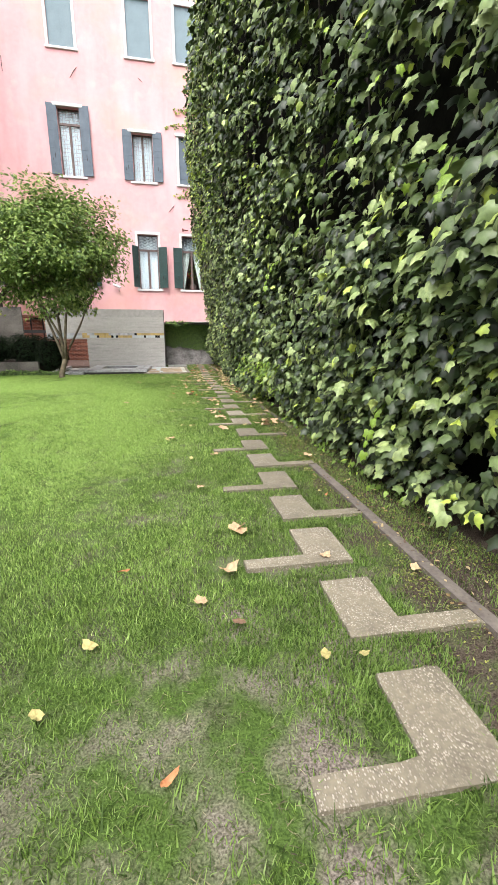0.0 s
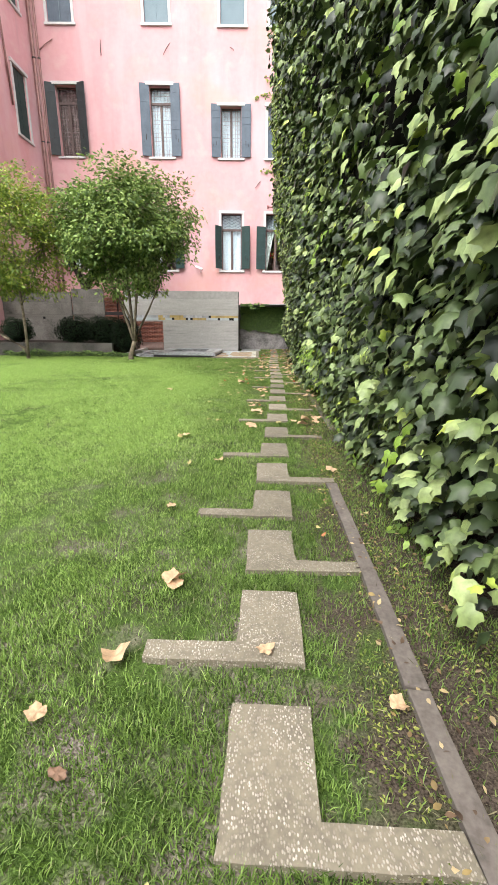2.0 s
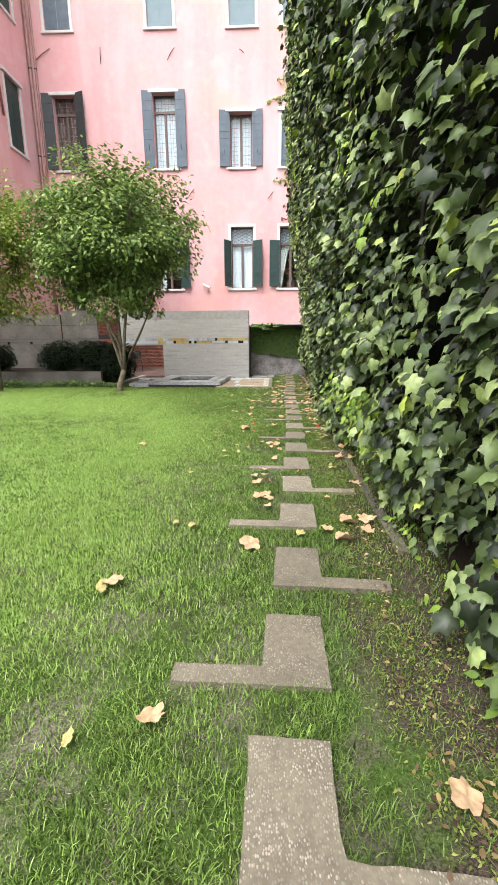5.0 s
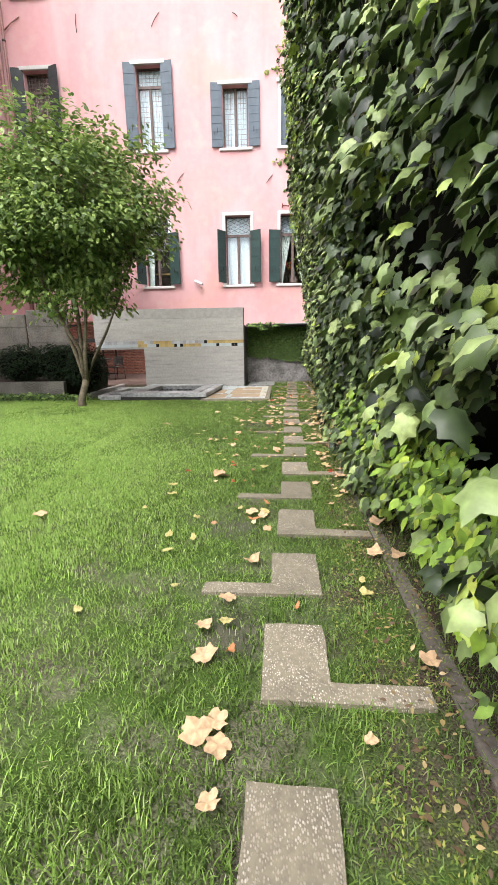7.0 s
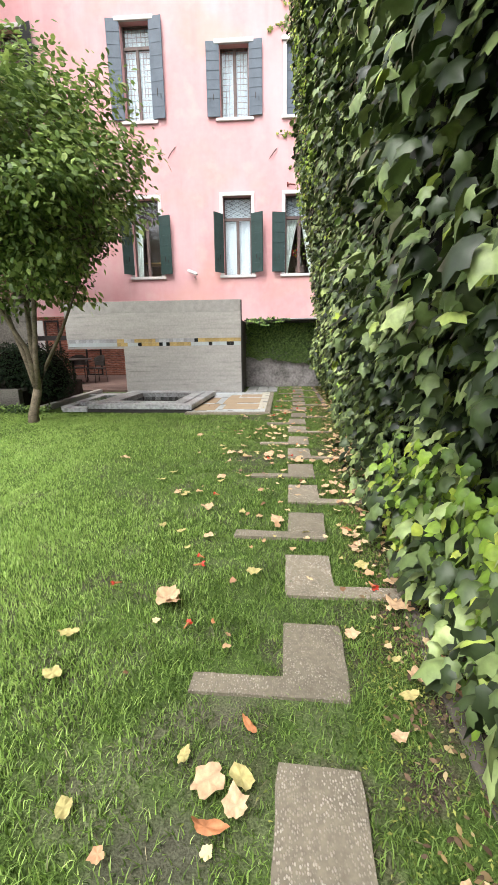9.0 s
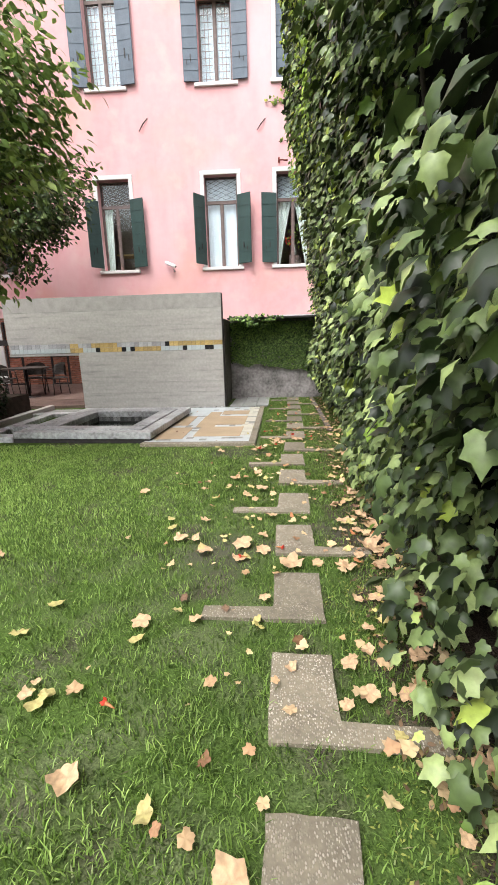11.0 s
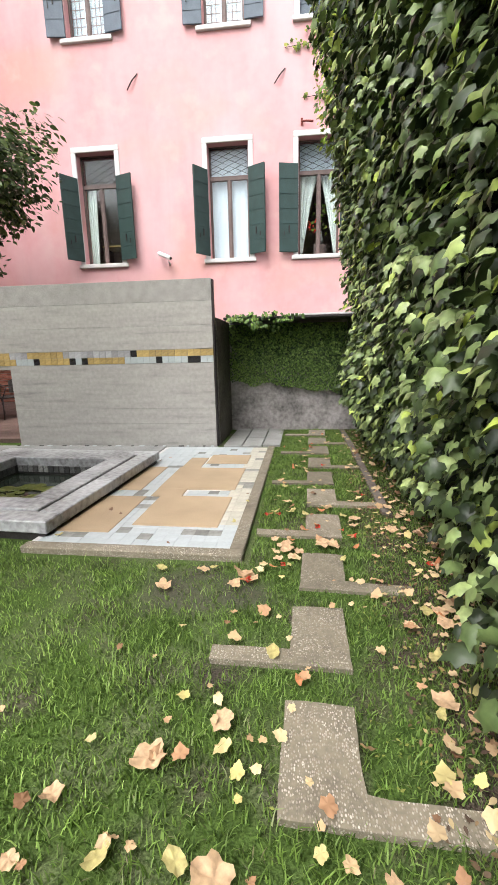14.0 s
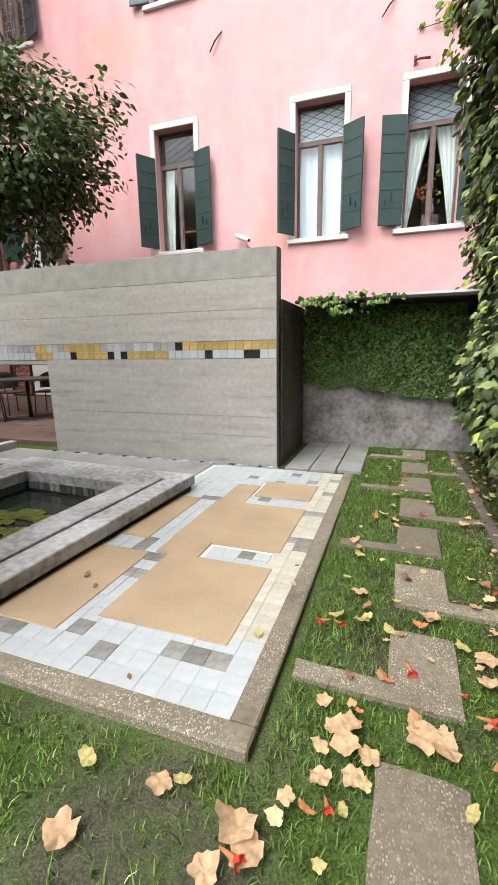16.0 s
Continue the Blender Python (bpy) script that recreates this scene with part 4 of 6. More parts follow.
def frame_ring(bm, x0, x1, y0, y1, w, z0, z1, bevel):
    box(bm, x0, x1, y0, y0 + w, z0, z1, bevel)
    box(bm, x0, x1, y1 - w, y1, z0, z1, bevel)
    box(bm, x0, x0 + w, y0 + w + 0.002, y1 - w - 0.002, z0, z1, bevel)
    box(bm, x1 - w, x1, y0 + w + 0.002, y1 - w - 0.002, z0, z1, bevel)
    return bm


POOL = (-2.42, -0.36, 14.95, 17.12)
POOL_TURN = Matrix.Translation((-0.36, 14.95, 0)) @ Matrix.Rotation(radians(-4.0), 4, "Z") @ Matrix.Translation((0.36, -14.95, 0))


def pool():
    x0, x1, y0, y1 = POOL
    p = empty("lily_pool", "raised square stone lily pool with dark water", "pool", kind="structure")
    # dark plinth colour also stands for the shadow gap under the rim
    part("plinth", boxed(x0 - 0.02, x1 - 0.03, y0 + 0.03, y0 + 0.40, -0.05, 0.075, bevel=0.004), IRON, p, "recessed plinth, dark with the shadow gap under the rim")
    part("plinth", boxed(x0 + 0.03, x1 - 0.40, y1 - 0.40, y1 - 0.03, -0.05, 0.075), IRON, p, "recessed plinth, dark with the shadow gap under the rim")
    part("plinth", boxed(x1 - 0.40, x1 - 0.03, y0 + 0.41, y1 - 0.03, -0.05, 0.075), IRON, p, "recessed plinth, dark with the shadow gap under the rim")
    part("plinth", boxed(x0 + 0.03, x0 + 0.40, y0 + 0.41, y1 - 0.41, -0.05, 0.075), IRON, p, "recessed plinth, dark with the shadow gap under the rim")
    w = 0.19
    for a, b, c, d in ((x0, x1, y0, y0 + w), (x0, x1, y1 - w, y1), (x0, x0 + w, y0 + w + 0.003, y1 - w - 0.003), (x1 - w, x1, y0 + w + 0.003, y1 - w - 0.003)):
        part("outer_rim", boxed(a, b, c, d, 0.055, 0.15, bevel=0.008), RIM, p, "weathered grey stone outer rim")
    g = 0.022
    a0, a1, b0, b1 = x0 + w + g, x1 - w - g, y0 + w + g, y1 - w - g
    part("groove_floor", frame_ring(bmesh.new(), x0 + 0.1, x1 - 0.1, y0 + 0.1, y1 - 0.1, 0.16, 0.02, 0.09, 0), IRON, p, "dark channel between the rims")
    v = 0.235
    for a, b, c, d in ((a0, a1, b0, b0 + v), (a0, a1, b1 - v, b1), (a0, a0 + v, b0 + v + 0.003, b1 - v - 0.003), (a1 - v, a1, b0 + v + 0.003, b1 - v - 0.003)):
        part("inner_rim", boxed(a, b, c, d, 0.05, 0.158, bevel=0.008), RIM, p, "weathered grey stone inner rim")
    h0, h1, k0, k1 = a0 + v, a1 - v, b0 + v, b1 - v
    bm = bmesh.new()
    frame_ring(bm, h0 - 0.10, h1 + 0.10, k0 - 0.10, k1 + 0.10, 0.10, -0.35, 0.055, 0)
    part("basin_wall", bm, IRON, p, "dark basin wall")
    # rows of small tiles on the inside of the basin
    me = bpy.data.meshes.new("pool_tile")
    bm = boxed(-0.03, 0.03, -0.006, 0.006, -0.04, 0.04, bevel=0.004)
    bm.to_mesh(me)
    bm.free()
    me.materials.append(POOL_TILE)
    x = h0 + 0.04
    while x < h1 - 0.03:
        for y in (k1 - 0.004, k0 + 0.004):
            t = new("pool_tile", me)
            t.parent = p
            t.location = (x, y, 0.02)
        x += 0.068
    y = k0 + 0.04
    while y < k1 - 0.03:
        for xx in (h0 + 0.004, h1 - 0.004):
            t = new("pool_tile", me)
            t.parent = p
            t.matrix_basis = pose(xx, y, 0.02, 0, 0, 90)
        y += 0.068
    part("pool_floor", boxed(h0 - 0.1, h1 + 0.1, k0 - 0.1, k1 + 0.1, -0.45, -0.36), IRON, p)
    part("water", boxed(h0 + 0.001, h1 - 0.001, k0 + 0.001, k1 - 0.001, -0.35, -0.045), WATER, p, "still dark pond water")
    for k in range(22):
        r = random.uniform(0.05, 0.11)
        cx, cy = random.uniform(h0 + 0.12, h1 - 0.3), random.uniform(k0 + 0.1, k1 - 0.45)
        bm = bmesh.new()
        mid = bm.verts.new((0, 0, 0.004))
        rim = [bm.verts.new((r * math.cos(a), r * math.sin(a), 0.006 + 0.006 * math.sin(3 * a + k))) for a in np.linspace(0.25, math.tau - 0.1, 15)]
        for u, w2 in zip(rim, rim[1:]):
            bm.faces.new((mid, u, w2))
        bmesh.ops.solidify(bm, geom=bm.faces[:], thickness=0.003)
        ob = part("lily_pad", bm, LILY)
        ob.matrix_basis = POOL_TURN @ pose(cx, cy, -0.042 + 0.003 * (k % 3), 0, 0, random.uniform(0, 360))
        tagged(ob, "yellow-green round lily pad floating on the pool", "lily pad", "lily pads in the pool")
    p.matrix_basis = POOL_TURN
    return p


pool()


# ---- terrace of ochre panels and white tiles ----
TX0, TX1, TY0, TY1 = -0.42, 1.13, 14.73, 17.95

DARKS = [(-0.12, 14.98), (-0.22, 14.98), (0.17, 15.12), (0.70, 15.12), (0.78, 15.12), (0.86, 15.12), (0.38, 14.94), (0.13, 15.57), (0.13, 15.82), (0.0, 15.93), (0.03, 16.9), (0.37, 15.96), (0.93, 16.3), (0.46, 16.95), (0.93, 16.8), (0.58, 17.75), (0.95, 17.7), (0.2, 17.6), (0.75, 17.6)]


def terrace():
    t = empty("terrace", "small terrace of ochre screed panels and white tiles", "terrace", kind="structure")
    part("bed", boxed(TX0, TX1 - 0.10, TY0 + 0.10, TY1, -0.08, 0.0225), ISTRIAN, t, "pale tile bedding")
    part("border", boxed(TX0 - 0.01, TX1, TY0, TY0 + 0.10, -0.08, 0.036, bevel=0.008), PEBBLE, t, "washed pebble concrete border")
    part("border", boxed(TX1 - 0.10, TX1, TY0 + 0.103, 18.0, -0.08, 0.036, bevel=0.008), PEBBLE, t, "washed pebble concrete border")
    fields = [(0.20, 0.88, 15.17, 15.86), (0.10, 0.87, 16.06, 16.84), (0.36, 0.86, 17.04, 17.46), (-0.36, 0.08, 15.02, 15.82), (-0.36, -0.05, 16.0, 16.85)]
    for a, b, c, d in fields:
        part("ochre_panel", boxed(a, b, c, d, -0.02, 0.033, bevel=0.004), SAND, t, "smooth ochre screed panel")
    part("ochre_panel", boxed(0.11, 0.40, 15.84, 16.08, -0.02, 0.0324), SAND, t, "smooth ochre screed panel")
    fields.append((0.11, 0.40, 15.84, 16.08))
    part("ochre_panel", boxed(0.12, 0.34, 16.82, 17.30, -0.02, 0.0324), SAND, t, "smooth ochre screed panel")
    fields.append((0.12, 0.34, 16.82, 17.30))
    s = 0.1
    made = {}
    rnd = random.Random(5)
    darks = DARKS
    nx, ny = int((TX1 - 0.10 - TX0) / s), int((TY1 - TY0 - 0.10) / s)
    for i in range(nx + 1):
        for j in range(ny):
            x, y = TX1 - 0.10 - s * (i + 0.5), TY0 + 0.10 + s * (j + 0.5)
            if x - s / 2 < TX0 - 0.02:
                continue
            if any(a + 0.012 < x < b - 0.012 and c + 0.012 < y < d - 0.012 for a, b, c, d in fields):
                continue
            q = rnd.random()
            mat = GREY_TILE if any(abs(x - u) < 0.051 and abs(y - v) < 0.051 for u, v in darks) or q < 0.012 else CREAM_TILE if i < 2 and j > 3 else WHITE_TILE
            if mat not in made:
                me = bpy.data.meshes.new("terrace_tile")
                bm = boxed(-s / 2 + 0.0006, s / 2 - 0.0006, -s / 2 + 0.0006, s / 2 - 0.0006, -0.012, 0.012, bevel=0.0008)
                bm.to_mesh(me)
                bm.free()
                me.materials.append(mat)
                made[mat] = me
            o = new("terrace_tile", made[mat])
            o.parent = t
            o.location = (x, y, 0.014 + rnd.uniform(0, 0.003))
    # grey slabs beside the end of the concrete wall
    for a, b, c, d in ((0.40, 0.66, 17.97, 18.62), (0.67, 0.94, 17.97, 18.55), (0.95, 1.20, 18.02, 18.66), (0.40, 0.66, 18.63, 19.34), (0.67, 0.94, 18.56, 19.34), (0.95, 1.20, 18.67, 19.34)):
        part("paving_slab", boxed(a, b - 0.004, c, d - 0.004, -0.06, 0.045 + random.uniform(0, 0.006), bevel=0.005), SLAB, t, "grey stone paving slab")
    t.matrix_basis = Matrix.Translation((1.09, 14.755, 0)) @ Matrix.Rotation(radians(-1.3), 4, "Z") @ Matrix.Rotation(radians(-0.5), 4, "X") @ Matrix.Translation((-1.13, -14.73, 0))
    return t


terrace()


def low_platforms():
    k = empty("stone_kerb", "low grey stone kerbs and deck edge beside the pool", "kerb", kind="structure")
    part("kerb_stone", boxed(-2.95, -2.46, 15.15, 15.38, -0.05, 0.07, bevel=0.008), RIM, k)
    part("kerb_stone", boxed(-3.0, -2.46, 15.8, 16.0, -0.05, 0.09, bevel=0.008), RIM, k)
    part("kerb_stone", boxed(-3.6, -0.40, 17.20, 17.40, -0.05, 0.055, bevel=0.008), RIM, k)
    part("kerb_stone", boxed(-4.4, -0.40, 17.44, 18.05, -0.05, 0.004, bevel=0.008), SLAB, k)
    part("kerb_stone", boxed(-3.1, -2.9, 15.4, 17.18, -0.05, 0.06, bevel=0.008), RIM, k)
    part("paving_strip", boxed(-0.39, 0.35, 17.97, 18.05, -0.05, 0.002, bevel=0.004), SLAB, k)
    for q in range(26):
        mat = (BLACK_TILE, WHITE_TILE, GREY_TILE)[q % 3]
        part("edge_chip", boxed(-2.7 + q * 0.118, -2.7 + q * 0.118 + random.uniform(0.03, 0.08), 18.0, 18.04, -0.02, 0.010, bevel=0.002), mat, k)
    fl = empty("floor_court", "brown wooden deck floor of the courtyard", "floor", kind="structure")
    y = 18.29
    while y < FACADE - 0.02:
        part("deck_board", boxed(-8.9, -0.5, y, y + 0.135, -0.02, 0.055 + random.uniform(0, 0.004), bevel=0.004), DECK, fl)
        y += 0.142


low_platforms()


# ---- brick back of the court ----


def brick_court():
    w = empty("wall_court_brick", "red brick court wall with dark steel glazing", "wall", kind="structure")
    yb = FACADE - 0.14
    part("mortar_bed", boxed(-8.85, -1.2, yb + 0.02, FACADE - 0.012, 0.06, 2.25), MORTAR, w, "pale lime mortar")
    me = bpy.data.meshes.new("brick")
    bm = boxed(-0.118, 0.118, -0.03, 0.03, -0.027, 0.027, bevel=0.004)
    bm.to_mesh(me)
    bm.free()
    me.materials.append(BRICK)
    big = []
    n = 0
    for j in range(33):
        x = -8.7 + (0.125 if j % 2 else 0)
        while x < -1.4:
            z = 0.09 + j * 0.066
            if -8.6 < x < -5.2 and 0.5 < z < 1.4 and n < 300:
                o = new("brick", me)
                o.parent = w
                o.location = (x, yb + 0.012 - random.uniform(0, 0.006), z)
                n += 1
            else:
                big.append((x, yb + 0.012 - random.uniform(0, 0.006), z))
            x += 0.25
    tmp = boxed(-0.118, 0.118, -0.03, 0.03, -0.027, 0.027)
    tv = np.array([v.co[:] for v in tmp.verts])
    tmp.faces.ensure_lookup_table()
    bmesh.ops.triangulate(tmp, faces=tmp.faces[:])
    tf = np.array([[v.index for v in f.verts] for f in tmp.faces])
    tmp.free()
    P = np.array(big)
    V = (P[:, None] + tv[None]).reshape(-1, 3)
    F = (tf[None] + (np.arange(len(P)) * 8)[:, None, None]).reshape(-1, 3)
    tagged(mesh_from_arrays("brickwork", V, F, BRICK, w), kind="stuff")
    # brick pier beside the opening, and steel-framed lights
    for a, b in ((-8.9, -8.15), (-7.5, -6.95), (-6.0, -5.4)):
        part("steel_frame", frame_xz(a, b, 0.06, 2.1, yb - 0.07, 0.05), IRON, w, "dark steel door frame")
    part("white_panel", boxed(-8.1, -7.55, yb - 0.06, yb - 0.03, 0.1, 2.1), WHITE_METAL, w, "white door panel")
    part("steel_beam", boxed(-8.9, -4.2, 20.4, 20.5, 1.36, 1.5), IRON, w, "dark steel beam")


def frame_xz(x0, x1, z0, z1, y, t):
    bm = bmesh.new()
    box(bm, x0, x0 + t, y, y + t, z0, z1)
    box(bm, x1 - t, x1, y, y + t, z0, z1)
    box(bm, x0 + t, x1 - t, y, y + t, z1 - t, z1)
    box(bm, x0 + t, x1 - t, y, y + t, z0, z0 + t)
    box(bm, x0 + t, x1 - t, y, y + t, z0 + 0.9, z0 + 0.9 + t * 0.6)
    return bm


brick_court()


def chair(at, turn):
    c = empty("garden_chair", "dark woven metal-legged garden chair on the deck", "chair", "chairs round the court table")
    part("seat", boxed(-0.23, 0.23, -0.22, 0.22, 0.42, 0.455, bevel=0.015), CANE, c)
    bm = bmesh.new()
    n = 9
    rows = []
    for j in range(6):
        f = j / 5
        row = []
        for i in range(n + 1):
            a = math.pi * (0.08 + 0.84 * i / n)
            row.append(bm.verts.new((0.27 * math.cos(a), 0.06 + 0.20 * math.sin(a), 0.50 + 0.34 * f * (0.6 + 0.4 * math.sin(a)))))
        rows.append(row)
    for a, b in zip(rows, rows[1:]):
        for i in range(n):
            bm.faces.new((a[i], a[i + 1], b[i + 1], b[i])).smooth = True
    bmesh.ops.solidify(bm, geom=bm.faces[:], thickness=0.02)
    part("backrest", bm, CANE, c)
    for x in (-0.21, 0.21):
        for y in (-0.19, 0.19):
            part("leg", tube(bmesh.new(), ((x * 1.12, y * 1.15, 0), (x, y, 0.44)), (0.012, 0.012), 6), IRON, c)
        part("arm", tube(bmesh.new(), ((x * 1.02, -0.19, 0.44), (x * 1.2, -0.12, 0.64), (x * 1.28, 0.12, 0.66)), (0.012, 0.012, 0.012), 6), IRON, c)
    c.matrix_basis = pose(*at, 0, 0, turn)
    return c


def court_furniture():
    t = empty("round_table", "round dark cafe table on a pedestal", "table", at=(-4.95, 19.9, 0.059))
    bm = bmesh.new()
    bmesh.ops.create_cone(bm, cap_ends=True, segments=32, radius1=0.55, radius2=0.56, depth=0.03, matrix=Matrix.Translation((0, 0, 0.735)))
    part("tabletop", bm, CANE, t)
    part("pedestal", tube(bmesh.new(), ((0, 0, 0.02), (0, 0, 0.4), (0, 0, 0.72)), (0.04, 0.03, 0.04), 10), IRON, t)
    bm = bmesh.new()
    bmesh.ops.create_cone(bm, cap_ends=True, segments=24, radius1=0.28, radius2=0.25, depth=0.025, matrix=Matrix.Translation((0, 0, 0.0125)))
    part("foot", bm, IRON, t)
    first = chair((-5.35, 19.4, 0.059), 135)
    for x, y, r in ((-4.45, 20.4, -35), (-5.15, 20.65, 15), (-5.8, 20.3, 80)):
        copy_thing(first, pose(x, y, 0.059, 0, 0, r))


court_furniture()


# ---- low ivy wall at the end of the path ----


def back_wall():
    w = empty("wall_back", "low grey plaster wall under a stone coping", "wall", kind="structure")
    bm = boxed(-1.3, 4.2, BACK_Y, BACK_Y + 0.25, -0.05, 1.775)
    part("plaster", bm, PLASTER, w)
    # return wall under the coping: its shade is put into the dark concrete
    part("return_wall", boxed(0.27, 0.365, WALL_Y + 0.112, BACK_Y - 0.003, -0.05, 1.775), SHADED_OLD_CONCRETE, w, "return wall beside the concrete, darkened for its shade")
    part("coping", boxed(0.37, 3.19, BACK_Y - 0.62, BACK_Y + 0.30, 1.778, 1.815, bevel=0.008), IRON, w, "dark projecting slate coping slab")
    part("flashing", boxed(1.3, 2.9, BACK_Y - 0.55, BACK_Y + 0.28, 1.817, 1.845, bevel=0.006), ISTRIAN, w, "pale stone strip on the coping")
    rnd = np.random.RandomState(11)
    n = 36000
    x, z = rnd.uniform(-0.6, 2.75, n), rnd.uniform(0.62, 1.74, n)
    low = 0.80 - 0.13 * (x - 0.6) + 0.18 * (smooth_noise(x * 4, z * 0, 8) - 0.5)
    keep = (z > low) & (x > 0.56 + 0.5 * (smooth_noise(x * 0, z * 3, 19) - 0.5) + 0.2 * (rnd.rand(n) - 0.5))
    x, z = x[keep], z[keep]
    n = len(x)
    depth = rnd.uniform(0.01, 0.07, n) + 0.16 * np.clip(smooth_noise(x * 3.2, z * 3.2, 14) - 0.3, 0, 1) * np.clip((z - 0.55) * 1.6, 0.3, 1)
    P = np.stack([x, BACK_Y - depth, z], 1)
    N = np.stack([rnd.normal(0, 0.5, n), -1 + rnd.normal(0, 0.3, n), 0.55 + rnd.normal(0, 0.4, n)], 1)
    T = np.stack([rnd.normal(0, 0.5, n), rnd.normal(-0.3, 0.3, n), -1 + 0 * x], 1)
    V, F = scatter(*WIDE_OVAL, P, N, T, rnd.uniform(0.018, 0.040, n) * np.clip(z / 1.1, 0.8, 1.5))
    ivy = empty("wall_ivy", "small-leaved green ivy covering the low wall", "ivy")
    tagged(mesh_from_arrays("ivy_foliage", V, F, IVY_SMALL, ivy), kind="stuff")
    for q in range(9):
        xx = 0.75 + 0.22 * q
        pts = [(xx, BACK_Y - 0.008, 0.88)]
        for s in range(6):
            pts.append((pts[-1][0] + rnd.uniform(-0.08, 0.08), BACK_Y - 0.008, 0.88 + 0.14 * (s + 1)))
        part("stem", tube(bmesh.new(), pts, [0.011 - 0.0012 * s for s in range(7)], 5), STEM, ivy, "thin woody ivy stem on the plaster")
    # a tuft spilling over the coping
    n = 150
    x = rnd.beta(1.2, 2.2, n) * 1.25 + 0.45
    drop = rnd.uniform(-0.07, 0.17, n) * np.where(np.abs(x - 1.0) < 0.25, 1.2, 0.5)
    P = np.stack([x, BACK_Y - 0.63 - rnd.uniform(0, 0.06, n), 1.825 - 0.8 * drop], 1)
    N = np.stack([rnd.normal(0, 0.6, n), -1 + rnd.normal(0, 0.4, n), 0.7 + rnd.normal(0, 0.4, n)], 1)
    T = np.stack([rnd.normal(0, 0.6, n), rnd.normal(-0.4, 0.3, n), -1 + 0 * x], 1)
    V, F = scatter(*IVY_SHAPE, P, N, T, rnd.uniform(0.03, 0.075, n))
    tuft = empty("coping_ivy", "bright ivy tuft trailing over the slate coping", "ivy")
    tagged(mesh_from_arrays("ivy_foliage", V, F, IVY_SMALL, tuft), kind="stuff")


back_wall()


# ---- creeper sprigs that reach the house front ----


def sprigs():
    rnd = np.random.RandomState(55)
    for x, z, r in ((1.15, 10.9, 0.32), (1.55, 11.6, 0.35), (1.35, 7.9, 0.22), (1.85, 8.2, 0.3), (2.1, 12.6, 0.4), (1.75, 6.9, 0.25)):
        s = empty("creeper_sprig", "yellowing creeper sprig on the pink wall", "creeper", "creeper sprigs on the front")
        pts = [(x + 0.9, FACADE - 0.03, z + 0.12), (x + 0.45, FACADE - 0.04, z + 0.05), (x - r * 0.6, FACADE - 0.04, z)]
        part("stem", tube(bmesh.new(), pts, (0.012, 0.009, 0.005), 5), STEM, s)
        n = 26
        u = rnd.uniform(0, 1, n)
        P = np.stack([x - r * 0.6 + u * (r + 0.7), np.full(n, FACADE - 0.05), z + 0.12 * u + rnd.normal(0, 0.07, n)], 1)
        N = np.stack([rnd.normal(0, 0.4, n), -1 + 0 * u, 0.5 + rnd.normal(0, 0.3, n)], 1)
        T = np.stack([rnd.normal(0, 0.5, n), rnd.normal(-0.3, 0.2, n), -1 + 0 * u], 1)
        V, F = scatter(*IVY_SHAPE, P, N, T, rnd.uniform(0.06, 0.12, n))
        mesh_from_arrays("foliage", V, F, YELLOW_TREE_LEAF, s)


sprigs()


# ---- garden walls that close the place ----
tagged(part("wall_south", boxed(-13, 2.6, -4.4, -4.1, -0.1, 3.2), PINK), "plain pink stucco garden wall", "wall", kind="structure")
tagged(part("wall_garden_west", boxed(-13.3, -13.0, -4.4, 16.4, -0.1, 3.2), PINK), "plain pink stucco garden wall", "wall", kind="structure")


# ---- ivy-covered side wall ----


